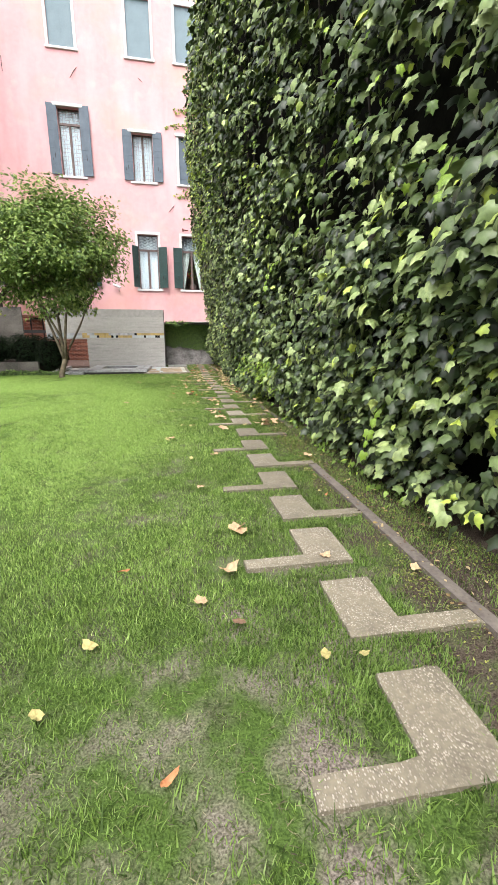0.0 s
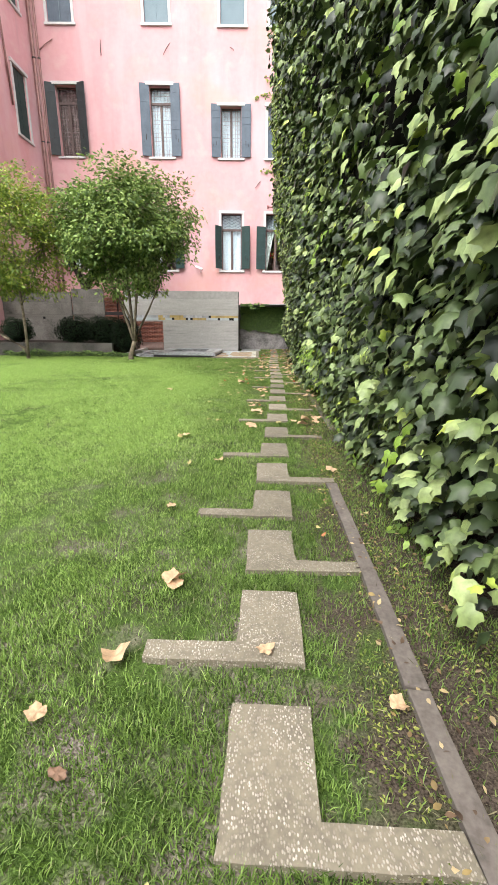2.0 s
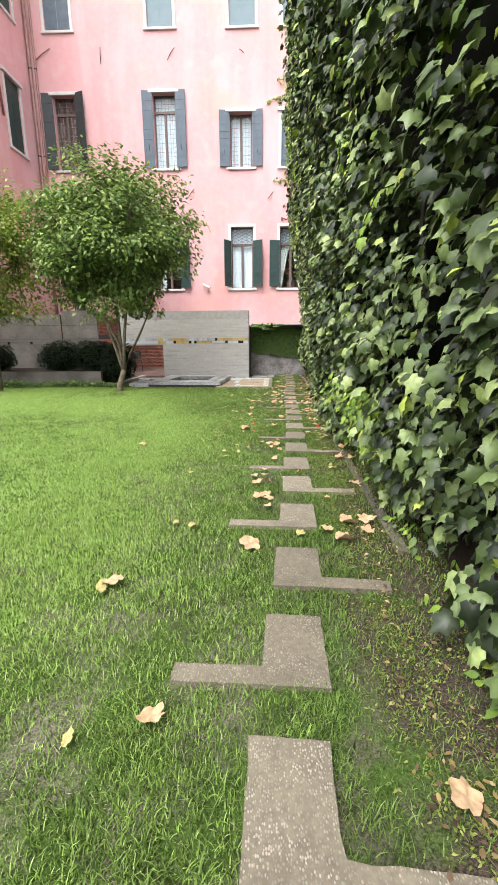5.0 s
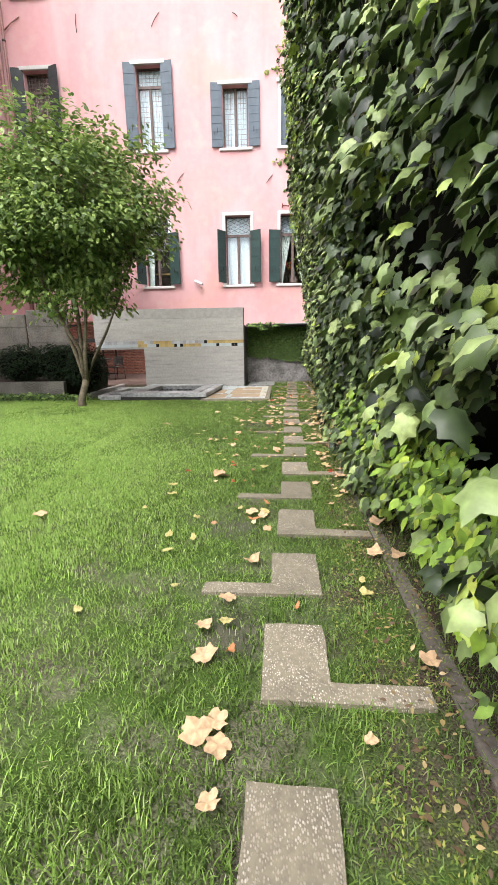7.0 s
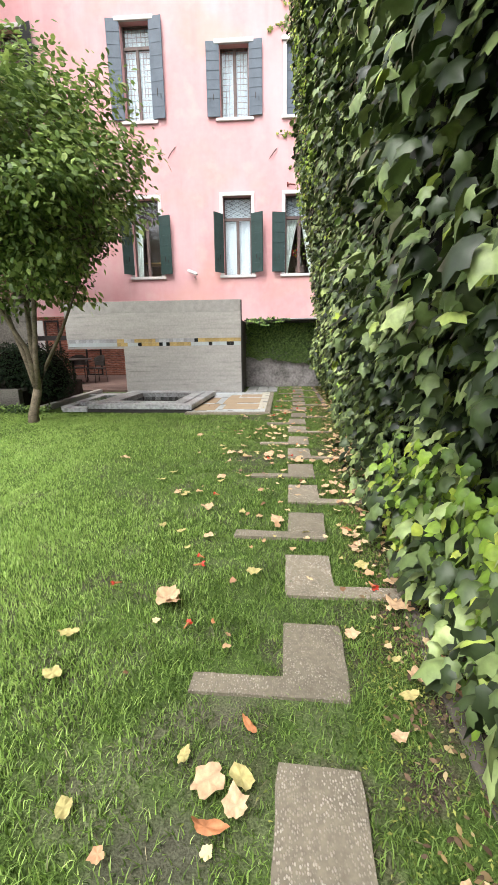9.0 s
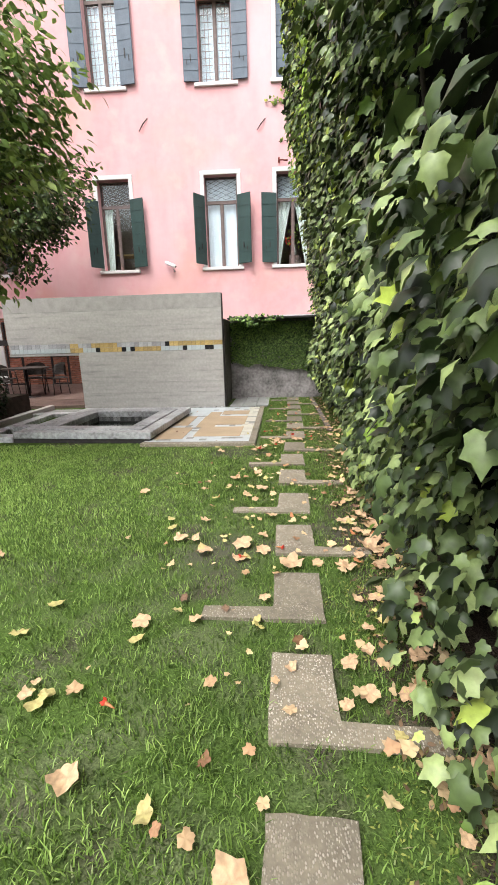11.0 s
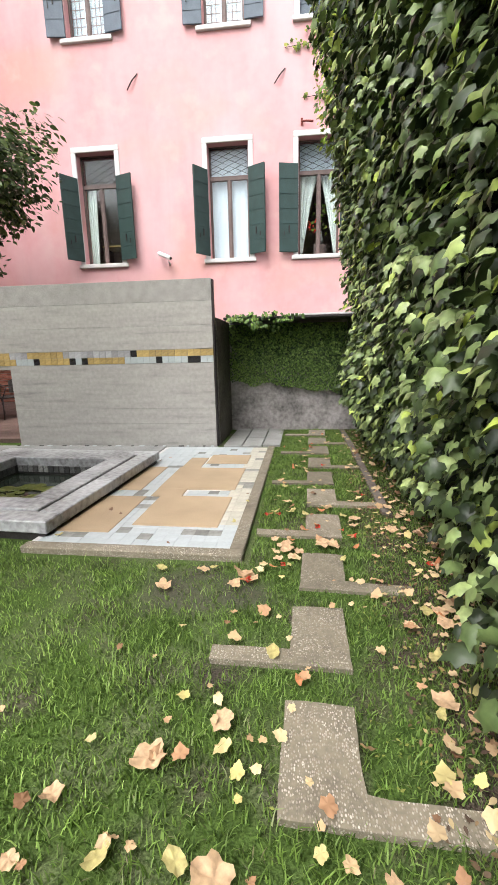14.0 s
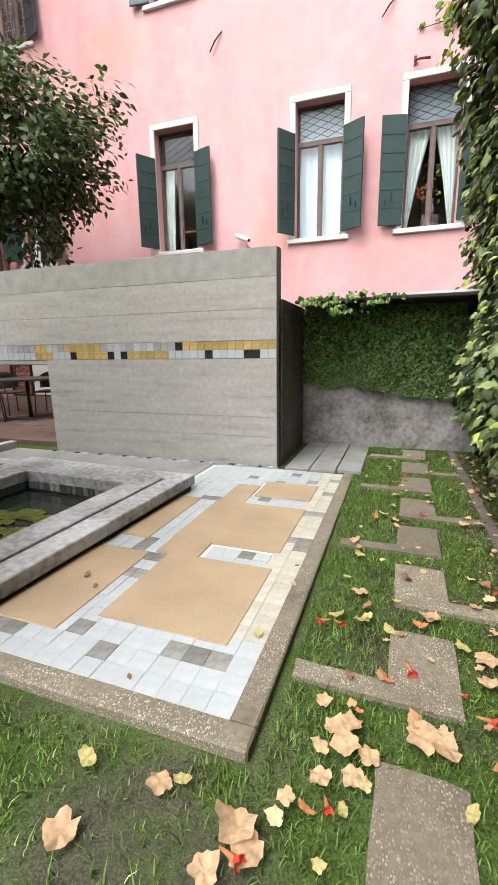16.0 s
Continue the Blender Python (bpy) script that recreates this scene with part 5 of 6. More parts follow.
def side_ivy():
    rnd = np.random.RandomState(2)
    back = empty("wall_east", "tall side wall behind dense ivy", "wall", kind="structure")
    # masonry carries the same near-black shade colour
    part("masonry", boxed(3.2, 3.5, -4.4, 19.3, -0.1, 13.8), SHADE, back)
    hedge = empty("ivy_hedge", "tall dense dark green ivy covering the side wall", "ivy")
    # woody backing that follows the ivy's shape; its near-black stands for deep shade
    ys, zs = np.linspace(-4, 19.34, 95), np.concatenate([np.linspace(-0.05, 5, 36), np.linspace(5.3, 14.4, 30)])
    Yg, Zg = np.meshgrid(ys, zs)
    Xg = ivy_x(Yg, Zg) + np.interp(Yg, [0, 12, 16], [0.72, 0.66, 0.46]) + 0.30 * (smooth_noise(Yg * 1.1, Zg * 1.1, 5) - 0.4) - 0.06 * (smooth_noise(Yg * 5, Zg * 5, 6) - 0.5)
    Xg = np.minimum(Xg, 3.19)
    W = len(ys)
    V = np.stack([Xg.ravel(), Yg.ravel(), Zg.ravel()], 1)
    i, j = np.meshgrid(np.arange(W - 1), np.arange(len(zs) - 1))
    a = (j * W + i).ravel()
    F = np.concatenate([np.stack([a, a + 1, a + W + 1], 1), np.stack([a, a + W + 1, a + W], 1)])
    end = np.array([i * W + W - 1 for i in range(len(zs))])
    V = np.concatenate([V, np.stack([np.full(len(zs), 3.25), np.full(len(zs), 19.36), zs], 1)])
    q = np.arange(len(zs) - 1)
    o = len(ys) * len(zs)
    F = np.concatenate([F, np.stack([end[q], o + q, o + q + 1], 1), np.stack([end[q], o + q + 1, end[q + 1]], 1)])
    tagged(mesh_from_arrays("shaded_woody_mat", V, F, SHADE, hedge, smooth=True), "near-black sheet for stems and deep shade behind the leaves")
    # leaves

    def leaves(n, y0, y1, z0, z1, s0, s1, spread=0.42, mat=IVY, name="ivy_foliage"):
        y, z = rnd.uniform(y0, y1, n), rnd.uniform(z0, z1, n)
        lump = smooth_noise(y * 1.1, z * 1.1, 5) - 0.4
        clump = 0.6 * smooth_noise(y * 2.2 + 9, z * 2.2, 12) + 0.4 * smooth_noise(y * 4.6, z * 4.6 + 5, 13)
        keep = rnd.rand(n) < np.clip((clump - np.interp(z, [1.2, 2.3, 6, 9], [0.36, 0.44, 0.41, 0.36])) * 4.4 + 0.5 * np.clip((y - 12.5) / 3, 0, 1) + 0.45 * np.clip((4.6 - y) / 1.5, 0, 1), 0.02, 1)
        y, z, lump = y[keep], z[keep], lump[keep]
        n = len(y)
        d = rnd.beta(1.25, 1.25, n) * (spread + 0.12) - 0.10
        x = ivy_x(y, z) + 0.30 + 0.30 * lump - d
        P = np.stack([x, y, z], 1)
        N = np.stack([-0.7 + rnd.normal(0, 0.4, n), rnd.normal(0.0, 0.6, n), 0.85 + rnd.normal(0, 0.5, n)], 1)
        T = np.stack([rnd.normal(-0.5, 0.4, n), rnd.normal(-0.1, 0.65, n), -0.9 + rnd.normal(0, 0.35, n)], 1)
        V, F = scatter(*IVY_SHAPE, P, N, T, s0 * 0.75 + (s1 * 1.08 - s0 * 0.75) * rnd.beta(1.6, 1.7, n))
        return tagged(mesh_from_arrays(name, V, F, mat, hedge, smooth=True), kind="stuff")

    leaves(31000, 0.6, 10.0, 0.12, 3.6, 0.065, 0.135)
    leaves(31000, 10.0, 19.3, 0.10, 3.6, 0.058, 0.118)
    leaves(15000, 14.0, 19.6, 0.10, 6.0, 0.05, 0.095, 0.36)
    leaves(42000, 0.6, 19.4, 3.4, 8.0, 0.075, 0.14, 0.46)
    leaves(17000, 2.0, 19.5, 7.8, 14.4, 0.10, 0.16, 0.6)
    leaves(2500, -3.9, 0.6, 0.1, 6.0, 0.10, 0.16)
    # light young shoots at the top edge and low down
    def shoots(n, y0, y1, z0, z1, out0, out1, shape=IVY_SHAPE, sparse=0.5):
        y, z = rnd.uniform(y0, y1, n), rnd.uniform(z0, z1, n)
        keep = smooth_noise(y * 1.3 + 4, z * 1.3, 21) > sparse
        y, z = y[keep], z[keep]
        n = len(y)
        P = np.stack([ivy_x(y, z) - rnd.uniform(out0, out1, n), y, z], 1)
        N = np.stack([-0.8 + rnd.normal(0, 0.4, n), rnd.normal(-0.2, 0.5, n), 0.7 + rnd.normal(0, 0.4, n)], 1)
        T = np.stack([rnd.normal(-0.6, 0.4, n), rnd.normal(0, 0.5, n), -0.8 + rnd.normal(0, 0.3, n)], 1)
        V, F = scatter(*shape, P, N, T, rnd.uniform(0.04, 0.085, n))
        tagged(mesh_from_arrays("young_foliage", V, F, YOUNG_LEAF, hedge), kind="stuff")

    shoots(6500, 14.5, 19.7, 4.2, 13.5, -0.06, 0.22, IVY_SHAPE, 0.30)
    shoots(350, 14.5, 19.6, 1.9, 4.6, -0.2, 0.08, IVY_SHAPE, 0.42)
    shoots(1100, 6.4, 10.2, 0.03, 0.60, -0.22, 0.06, WIDE_OVAL, 0.44)
    shoots(800, 6.4, 8.0, 0.03, 0.85, -0.18, 0.16, OVAL_SHAPE, 0.42)
    shoots(700, 6.7, 10.4, 0.03, 0.85, -0.28, 0.04, IVY_SHAPE, 0.46)
    shoots(250, 12.0, 15.5, 0.05, 0.6, -0.30, -0.12, OVAL_SHAPE)
    shoots(500, 0.6, 13.5, 0.0, 0.10, -0.15, 0.14, OVAL_SHAPE)
    shoots(1500, 2.0, 14.5, 2.2, 9.0, -0.16, 0.16, IVY_SHAPE, 0.52)
    # climbing stems
    for k in range(13):
        y = 0.8 + k * 1.44 + rnd.uniform(-0.2, 0.2)
        pts, z, yy = [], 0.0, y
        while z < 7:
            pts.append((float(ivy_x(yy, z)) + 0.34 + 0.05 * math.sin(3 * z + k), yy, z))
            z += 0.7
            yy += rnd.uniform(-0.18, 0.18)
        r = [0.022 * (1 - 0.75 * i / len(pts)) for i in range(len(pts))]
        part("climbing_stem", tube(bmesh.new(), pts, r, 6), STEM, hedge, "woody climbing stem")
    # the nearest leaves, one by one
    shapes = []
    for k in range(5):
        tpl, fc = IVY_SHAPE
        v = tpl.copy()
        v[:, 2] += 0.06 * np.sin(v[:, 0] * 5 + k) + 0.05 * np.cos(v[:, 1] * 4 + k)
        me = bpy.data.meshes.new("ivy_leaf")
        me.from_pydata(v.tolist(), [], fc.tolist())
        me.polygons.foreach_set("use_smooth", np.ones(len(fc), dtype=bool))
        me.materials.append(IVY_NEAR)
        shapes.append(me)
    for k in range(290):
        y, z = rnd.uniform(1.6, 14.0), rnd.uniform(0.25, 1.9)
        z = z if not 5.2 < y < 10 else 0.95 + 0.5 * z
        o = new("ivy_leaf", shapes[k % 5])
        o.parent = hedge
        nrm = Vector((-1 + rnd.normal(0, 0.25), rnd.normal(-0.2, 0.4), 0.6 + rnd.normal(0, 0.35))).normalized()
        tip = Vector((-0.4, rnd.normal(0, 0.4), -1.0))
        tip = (tip - tip.dot(nrm) * nrm).normalized()
        m = Matrix((tip.cross(nrm), tip, nrm)).transposed().to_4x4()
        lump = float(smooth_noise(np.array([y * 1.1]), np.array([z * 1.1]), 5)[0]) - 0.4
        o.matrix_basis = Matrix.Translation((float(ivy_x(y, z)) + 0.30 * lump + 0.07, y, z)) @ m @ Matrix.Scale(rnd.uniform(0.08, 0.135), 4)


def hanging_shoot(points, label):
    """A trailing ivy shoot with single leaves."""
    sh = empty("ivy_shoot", label, "ivy shoot", "ivy shoots over the path")
    part("stem", tube(bmesh.new(), points, [0.004 - 0.002 * k / len(points) for k in range(len(points))], 5), STEM, sh)
    tpl, fc = IVY_SHAPE
    r = random.Random(len(points) + int(points[0][1] * 10))
    me = bpy.data.meshes.new("leaf")
    me.from_pydata(tpl.tolist(), [], fc.tolist())
    me.polygons.foreach_set("use_smooth", np.ones(len(fc), dtype=bool))
    me.materials.append(YOUNG_LEAF)
    for a, b in zip(points, points[1:]):
        for f in (0.25, 0.75):
            p = Vector(a).lerp(Vector(b), f)
            nrm = Vector((-0.7 + r.gauss(0, 0.3), -0.5 + r.gauss(0, 0.3), 0.6)).normalized()
            tip = Vector((-0.4, r.gauss(0, 0.5), -1.0))
            tip = (tip - tip.dot(nrm) * nrm).normalized()
            o = new("leaf", me)
            o.parent = sh
            o.matrix_basis = Matrix.Translation(p) @ Matrix((tip.cross(nrm), tip, nrm)).transposed().to_4x4() @ Matrix.Scale(r.uniform(0.07, 0.10), 4)


def near_leaf():
    m = leaf_material("near_ivy_leaf", [(0.0, (0.050, 0.080, 0.030)), (0.5, (0.15, 0.21, 0.08)), (0.85, (0.28, 0.35, 0.15)), (1.0, (0.25, 0.33, 0.06))], 0.45, 0.04, 0.42)
    n, l = m.node_tree.nodes, m.node_tree.links
    info = n.new("ShaderNodeObjectInfo")
    ramp = [k for k in n if k.type == "VALTORGB"][0]
    l.new(info.outputs["Random"], ramp.inputs["Fac"])
    return m


IVY_NEAR = near_leaf()
side_ivy()
hanging_shoot([(1.85, 6.5, 2.35), (1.68, 6.35, 2.25), (1.58, 6.25, 2.05), (1.55, 6.2, 1.9)], "lime green ivy shoot hanging out over the path")
hanging_shoot([(1.85, 3.2, 0.75), (1.68, 3.1, 0.65), (1.60, 3.05, 0.48), (1.58, 3.05, 0.30)], "bright ivy shoot drooping beside the kerb")
hanging_shoot([(2.02, 11.75, 1.0), (1.90, 11.62, 0.97), (1.80, 11.53, 0.88)], "lime green ivy shoot leaning out low down")
hanging_shoot([(1.8, 2.6, 2.3), (1.7, 2.5, 2.2), (1.64, 2.45, 2.0)], "yellow-green ivy shoot hanging from the wall")


# ---- trees ----


def tree(name_label, base, stems, crown_at, crown_r, count, leaf_mat, bark, seed, size=(0.07, 0.12), low_cut=None):
    rnd = np.random.RandomState(seed)
    t = empty("garden_tree", name_label, "tree", at=base)
    part("trunk", tube(bmesh.new(), stems[0][0], stems[0][1], 10), bark, t)
    ends = []
    for pts, radii in stems[1:]:
        part("limb", tube(bmesh.new(), pts, radii, 8), bark, t)
        ends.append(Vector(pts[-1]))
    C, R = np.array(crown_at), np.array(crown_r)
    m = 150
    u = rnd.normal(0, 1, (m, 3))
    u /= np.linalg.norm(u, axis=1, keepdims=True)
    rad = rnd.uniform(0.15, 1.0, (m, 1)) ** 0.42
    rad = rad * (0.78 + 0.45 * rnd.rand(m, 1) * (smooth_noise(u[:, 0] * 2.2 + 5, u[:, 2] * 2.2 + 5, seed)[:, None]))
    K = C + u * rad * R
    if low_cut is not None:
        K[:, 2] = np.maximum(K[:, 2], low_cut + rnd.uniform(0, 0.35, m))
    bm = bmesh.new()
    for k in range(0, m, 2):
        e = min(ends, key=lambda q: (q - Vector(K[k])).length) if ends else Vector(C)
        mid = e.lerp(Vector(K[k]), 0.5) + Vector(rnd.normal(0, 0.08, 3))
        tube(bm, (e, mid, Vector(K[k])), (0.016, 0.010, 0.004), 5)
    tagged(part("twig_mass", bm, bark, t), kind="stuff")
    per = count // m
    P = np.repeat(K, per, axis=0) + np.clip(rnd.normal(0, 1, (m * per, 3)), -1.9, 1.9) * np.array([0.25, 0.25, 0.13]) * (R.mean() / 1.9)
    n = len(P)
    outw = (P - C) / R
    N = outw * 0.5 + np.stack([rnd.normal(0, 0.5, n), rnd.normal(0, 0.5, n), 0.8 + rnd.normal(0, 0.4, n)], 1)
    T = outw * 0.6 + np.stack([rnd.normal(0, 0.7, n), rnd.normal(0, 0.7, n), -0.5 + rnd.normal(0, 0.4, n)], 1)
    V, F = scatter(*OVAL_SHAPE, P, N, T, rnd.uniform(*size, n))
    tagged(mesh_from_arrays("crown", V, F, leaf_mat, t), kind="stuff")
    return t


tree("multi-stemmed young tree with a rounded green crown", (-2.92, 14.12, 0), [
    (((0, 0, -0.05), (0.0, 0, 0.12), (0.08, 0, 0.36), (0.14, 0, 0.55)), (0.10, 0.08, 0.072, 0.07)),
    (((0.13, 0, 0.5), (-0.02, 0.05, 1.0), (-0.25, 0.1, 1.7), (-0.6, 0.1, 2.6), (-1.0, 0.1, 3.6)), (0.05, 0.04, 0.035, 0.028, 0.015)),
    (((0.13, 0, 0.5), (0.08, 0.08, 1.1), (0.02, 0.2, 1.9), (-0.1, 0.3, 3.0), (-0.2, 0.3, 4.4)), (0.055, 0.045, 0.04, 0.03, 0.015)),
    (((0.15, 0, 0.5), (0.20, -0.05, 1.1), (0.32, -0.1, 1.9), (0.5, -0.2, 3.0), (0.6, -0.2, 4.2)), (0.05, 0.042, 0.036, 0.028, 0.014)),
    (((0.15, 0, 0.52), (0.32, 0.05, 0.95), (0.62, 0.1, 1.5), (0.95, 0.15, 2.2), (1.3, 0.2, 3.0)), (0.04, 0.034, 0.03, 0.022, 0.012)),
    (((0.14, 0.02, 0.5), (0.1, -0.1, 1.2), (-0.25, -0.35, 2.1), (-0.5, -0.6, 3.2)), (0.045, 0.036, 0.03, 0.015)),
], (-0.12, 0.0, 3.72), (2.05, 1.75, 2.0), 27000, TREE_LEAF, BARK, 4, size=(0.08, 0.145), low_cut=1.95)
tree("leaning garden tree with a yellowing green crown", (-6.25, 14.1, 0), [
    (((0.12, 0, -0.05), (0.05, 0, 0.3), (-0.5, 0.05, 0.62), (-1.2, 0.1, 1.05), (-1.7, 0.1, 2.0)), (0.08, 0.06, 0.055, 0.05, 0.04)),
    (((0.12, 0, 0.0), (0.14, 0, 0.9), (0.10, 0.05, 1.9), (0.05, 0.1, 3.2), (0.1, 0.1, 4.3)), (0.05, 0.045, 0.035, 0.025, 0.012)),
    (((-1.6, 0.1, 1.8), (-1.2, 0.1, 2.6), (-0.7, 0.1, 3.6)), (0.035, 0.025, 0.012)),
    (((0.11, 0, 1.6), (0.6, 0, 2.5), (1.0, 0, 3.2)), (0.03, 0.02, 0.01)),
], (-0.35, 0.0, 3.55), (2.45, 1.8, 2.1), 20000, YELLOW_TREE_LEAF, BARK, 9, low_cut=1.9)
tree("dark-trunked old tree rising behind the concrete wall", (-6.45, 20.2, 0.06), [
    (((0, 0, -0.05), (0, 0, 1.5), (0.05, 0, 2.6)), (0.26, 0.22, 0.20)),
    (((0.02, 0, 2.5), (-0.35, 0, 3.3), (-0.8, 0, 4.6)), (0.15, 0.12, 0.05)),
    (((0.05, 0, 2.5), (0.65, 0, 3.3), (1.5, 0, 4.4)), (0.14, 0.11, 0.05)),
], (1.0, 0.1, 4.75), (2.45, 1.6, 1.75), 11000, DARK_TREE_LEAF, DARK_BARK, 15, size=(0.10, 0.18), low_cut=3.0)


# ---- planted bed on the left of the pool ----


def bed():
    b = empty("planting_bed", "low concrete retaining kerb with dark soil bed", "planter", kind="structure")
    part("kerb_wall", boxed(-11, -3.85, 15.25, 15.40, -0.05, 0.42, bevel=0.008), SHADED_OLD_CONCRETE, b, "low grey concrete kerb wall")
    part("kerb_return", boxed(-3.45, -3.33, 15.25, 18.05, -0.05, 0.10, bevel=0.006), CONCRETE, b)
    part("soil", boxed(-11, -3.86, 15.405, 18.05, -0.05, 0.36), SOIL, b, "dark garden soil")
    rnd = np.random.RandomState(31)

    def bush(at, r, n, label):
        bu = empty("box_bush", label, "bush", "box bushes in the bed", at=at)
        u = rnd.normal(0, 1, (n, 3))
        u /= np.linalg.norm(u, axis=1, keepdims=True)
        k = rnd.uniform(0.5, 1, (n, 1)) ** 0.4 * (0.85 + 0.3 * smooth_noise(u[:, 0] * 3 + 7, u[:, 2] * 3 + 7, int(abs(at[0]) * 10))[:, None])
        P = u * k * np.array(r)
        P[:, 2] = P[:, 2] + r[2] * 0.92
        P = P[P[:, 2] > 0.02]
        u = u[: len(P)]
        n2 = len(P)
        N = P * [1, 1, 0.4] + rnd.normal(0, 0.4, (n2, 3)) * 0.6 + [0, 0, 0.3]
        V, F = scatter(*OVAL_SHAPE, P, N, rnd.normal(0, 1, (n2, 3)), rnd.uniform(0.045, 0.08, n2))
        tagged(mesh_from_arrays("foliage", V, F, BOX_LEAF, bu), kind="stuff")
        bm = bmesh.new()
        for q in range(7):
            a = q * 0.9
            tube(bm, ((0.05 * math.cos(a), 0.05 * math.sin(a), 0), (r[0] * 0.5 * math.cos(a), r[1] * 0.5 * math.sin(a), r[2] * 0.9), (r[0] * 0.7 * math.cos(a), r[1] * 0.7 * math.sin(a), r[2] * 1.4)), (0.02, 0.014, 0.006), 5)
        tagged(part("stem_mass", bm, DARK_BARK, bu), kind="stuff")
        # solid near-black core, painted as the shade between the leaves
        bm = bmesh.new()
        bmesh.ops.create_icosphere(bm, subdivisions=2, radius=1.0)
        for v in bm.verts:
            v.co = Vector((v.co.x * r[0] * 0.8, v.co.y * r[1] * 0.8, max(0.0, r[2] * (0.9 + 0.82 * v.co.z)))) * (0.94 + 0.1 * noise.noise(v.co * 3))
        part("inner_core", bm, SHADE, bu, "near-black core for the shade inside the bush")

    bush((-5.45, 16.3, 0.355), (0.75, 0.6, 0.48), 3600, "dark green rounded box bush behind the kerb")
    bush((-4.35, 16.3, 0.355), (0.8, 0.6, 0.5), 4200, "broad dark green box bush beside the opening")
    bush((-3.55, 15.9, 0.095), (0.55, 0.55, 0.62), 3200, "dark bush at the end of the bed")
    bush((-7.6, 16.4, 0.355), (0.6, 0.5, 0.46), 2600, "small dark clipped bush against the concrete")
    # ground cover at the kerb's foot
    n = 2600
    x = rnd.uniform(-7.4, -3.15, n)
    P = np.stack([x, 15.22 - rnd.uniform(0.02, 0.35, n), rnd.uniform(0.0, 0.17, n) * (0.4 + smooth_noise(x * 3, x * 0, 2))], 1)
    N = rnd.normal(0, 0.5, (n, 3)) + [0, -0.3, 0.9]
    V, F = scatter(*OVAL_SHAPE, P, N, rnd.normal(0, 1, (n, 3)), rnd.uniform(0.05, 0.09, n))
    gc = empty("ground_cover", "leafy green ground cover along the kerb", "plant")
    tagged(mesh_from_arrays("foliage", V, F, IVY_SMALL, gc), kind="stuff")


bed()


# ---- stepping stones ----


def worn_slab(corners, h, seed, step=0.07):
    """A worn concrete slab: the outline's edges wander a little and its corners are chipped."""
    r = random.Random(seed)
    bm = bmesh.new()
    ring = []
    for (x0, y0), (x1, y1) in zip(corners, corners[1:] + corners[:1]):
        n = max(1, round(math.hypot(x1 - x0, y1 - y0) / step))
        for k in range(n):
            f = k / n
            j = 0.006 if k == 0 else 0.0025
            ring.append((x0 + f * (x1 - x0) + r.uniform(-j, j), y0 + f * (y1 - y0) + r.uniform(-j, j)))
    top = [bm.verts.new((x, y, h + r.uniform(-0.001, 0.001))) for x, y in ring]
    bot = [bm.verts.new((x, y, -0.05)) for x, y in ring]
    ft = bm.faces.new(top)
    for k in range(len(ring)):
        bm.faces.new((bot[k], bot[(k + 1) % len(ring)], top[(k + 1) % len(ring)], top[k]))
    bmesh.ops.bevel(bm, geom=[e for e in ft.edges], offset=0.003, segments=1, affect="EDGES", profile=0.5)
    bmesh.ops.triangulate(bm, faces=[f for f in bm.faces if len(f.verts) > 4])
    return bm


def stepping_stones():
    g = "stepping stones of the path"
    W, L, B, T = STONE_W, STONE_L, BAR_L, BAR_W
    for k, far in enumerate(STONE_FAR):
        near = far - L
        x = float(path_x(near + 0.2))
        if k % 2 == 1:
            outline = [(0, 0), (W + B, 0), (W + B, T), (W, T), (W, L), (0, L)]
        else:
            outline = [(-B, 0), (W, 0), (W, L), (0, L), (0, T), (-B, T)]
        st = part("stepping_stone", worn_slab(outline, 0.007 + 0.003 * (k % 3), k), PEBBLE)
        st.matrix_basis = pose(x, near, 0.0, 0, 0, -2.2 + (k * 37 % 7 - 3) * 0.35)
        tagged(st, "worn L-shaped washed-pebble stepping stone set in grass", "stepping stone", g)


stepping_stones()


def path_kerb():
    k = empty("path_kerb", "narrow worn concrete kerb along the ivy bed", "kerb", kind="structure")
    for y0, y1 in ((-2.0, 0.1), (0.11, 1.95), (1.96, 3.86), (15.6, 17.3), (17.31, 19.3)):
        x0, x1 = float(np.interp(y0, [1.6, 3.8, 15, 18], [1.36, 1.42, 2.13, 2.18])), float(np.interp(y1, [1.6, 3.8, 15, 18], [1.36, 1.42, 2.13, 2.18]))
        bm = worn_slab([(0, 0), (0.075, 0), (0.075, y1 - y0), (0, y1 - y0)], 0.010, int(y0 * 10) + 40, 0.16)
        ob = part("kerb_stone", bm, KERB, k)
        ob.matrix_basis = pose(x0, y0, 0, 0, 0, -math.degrees(math.atan2(x1 - x0, y1 - y0)))
    # half-buried stones further on, close under the ivy
    for y0, y1, x in ((5.6, 6.9, 1.765), (6.91, 8.2, 1.785), (8.21, 9.6, 1.80)):
        ob = part("kerb_stone", worn_slab([(0, 0), (0.075, 0), (0.075, y1 - y0), (0, y1 - y0)], -0.004, int(y0 * 10) + 40, 0.16), KERB, k)
        ob.matrix_basis = pose(x, y0, 0, 0, 0, -1.0)


path_kerb()


# ---- grass ----


# worn spots in the turf: x, y, radius
BARE_SPOTS = [(0.15, 1.15, 0.35), (0.55, 0.75, 0.35), (0.35, 2.2, 0.22)] + MUD_SPOTS


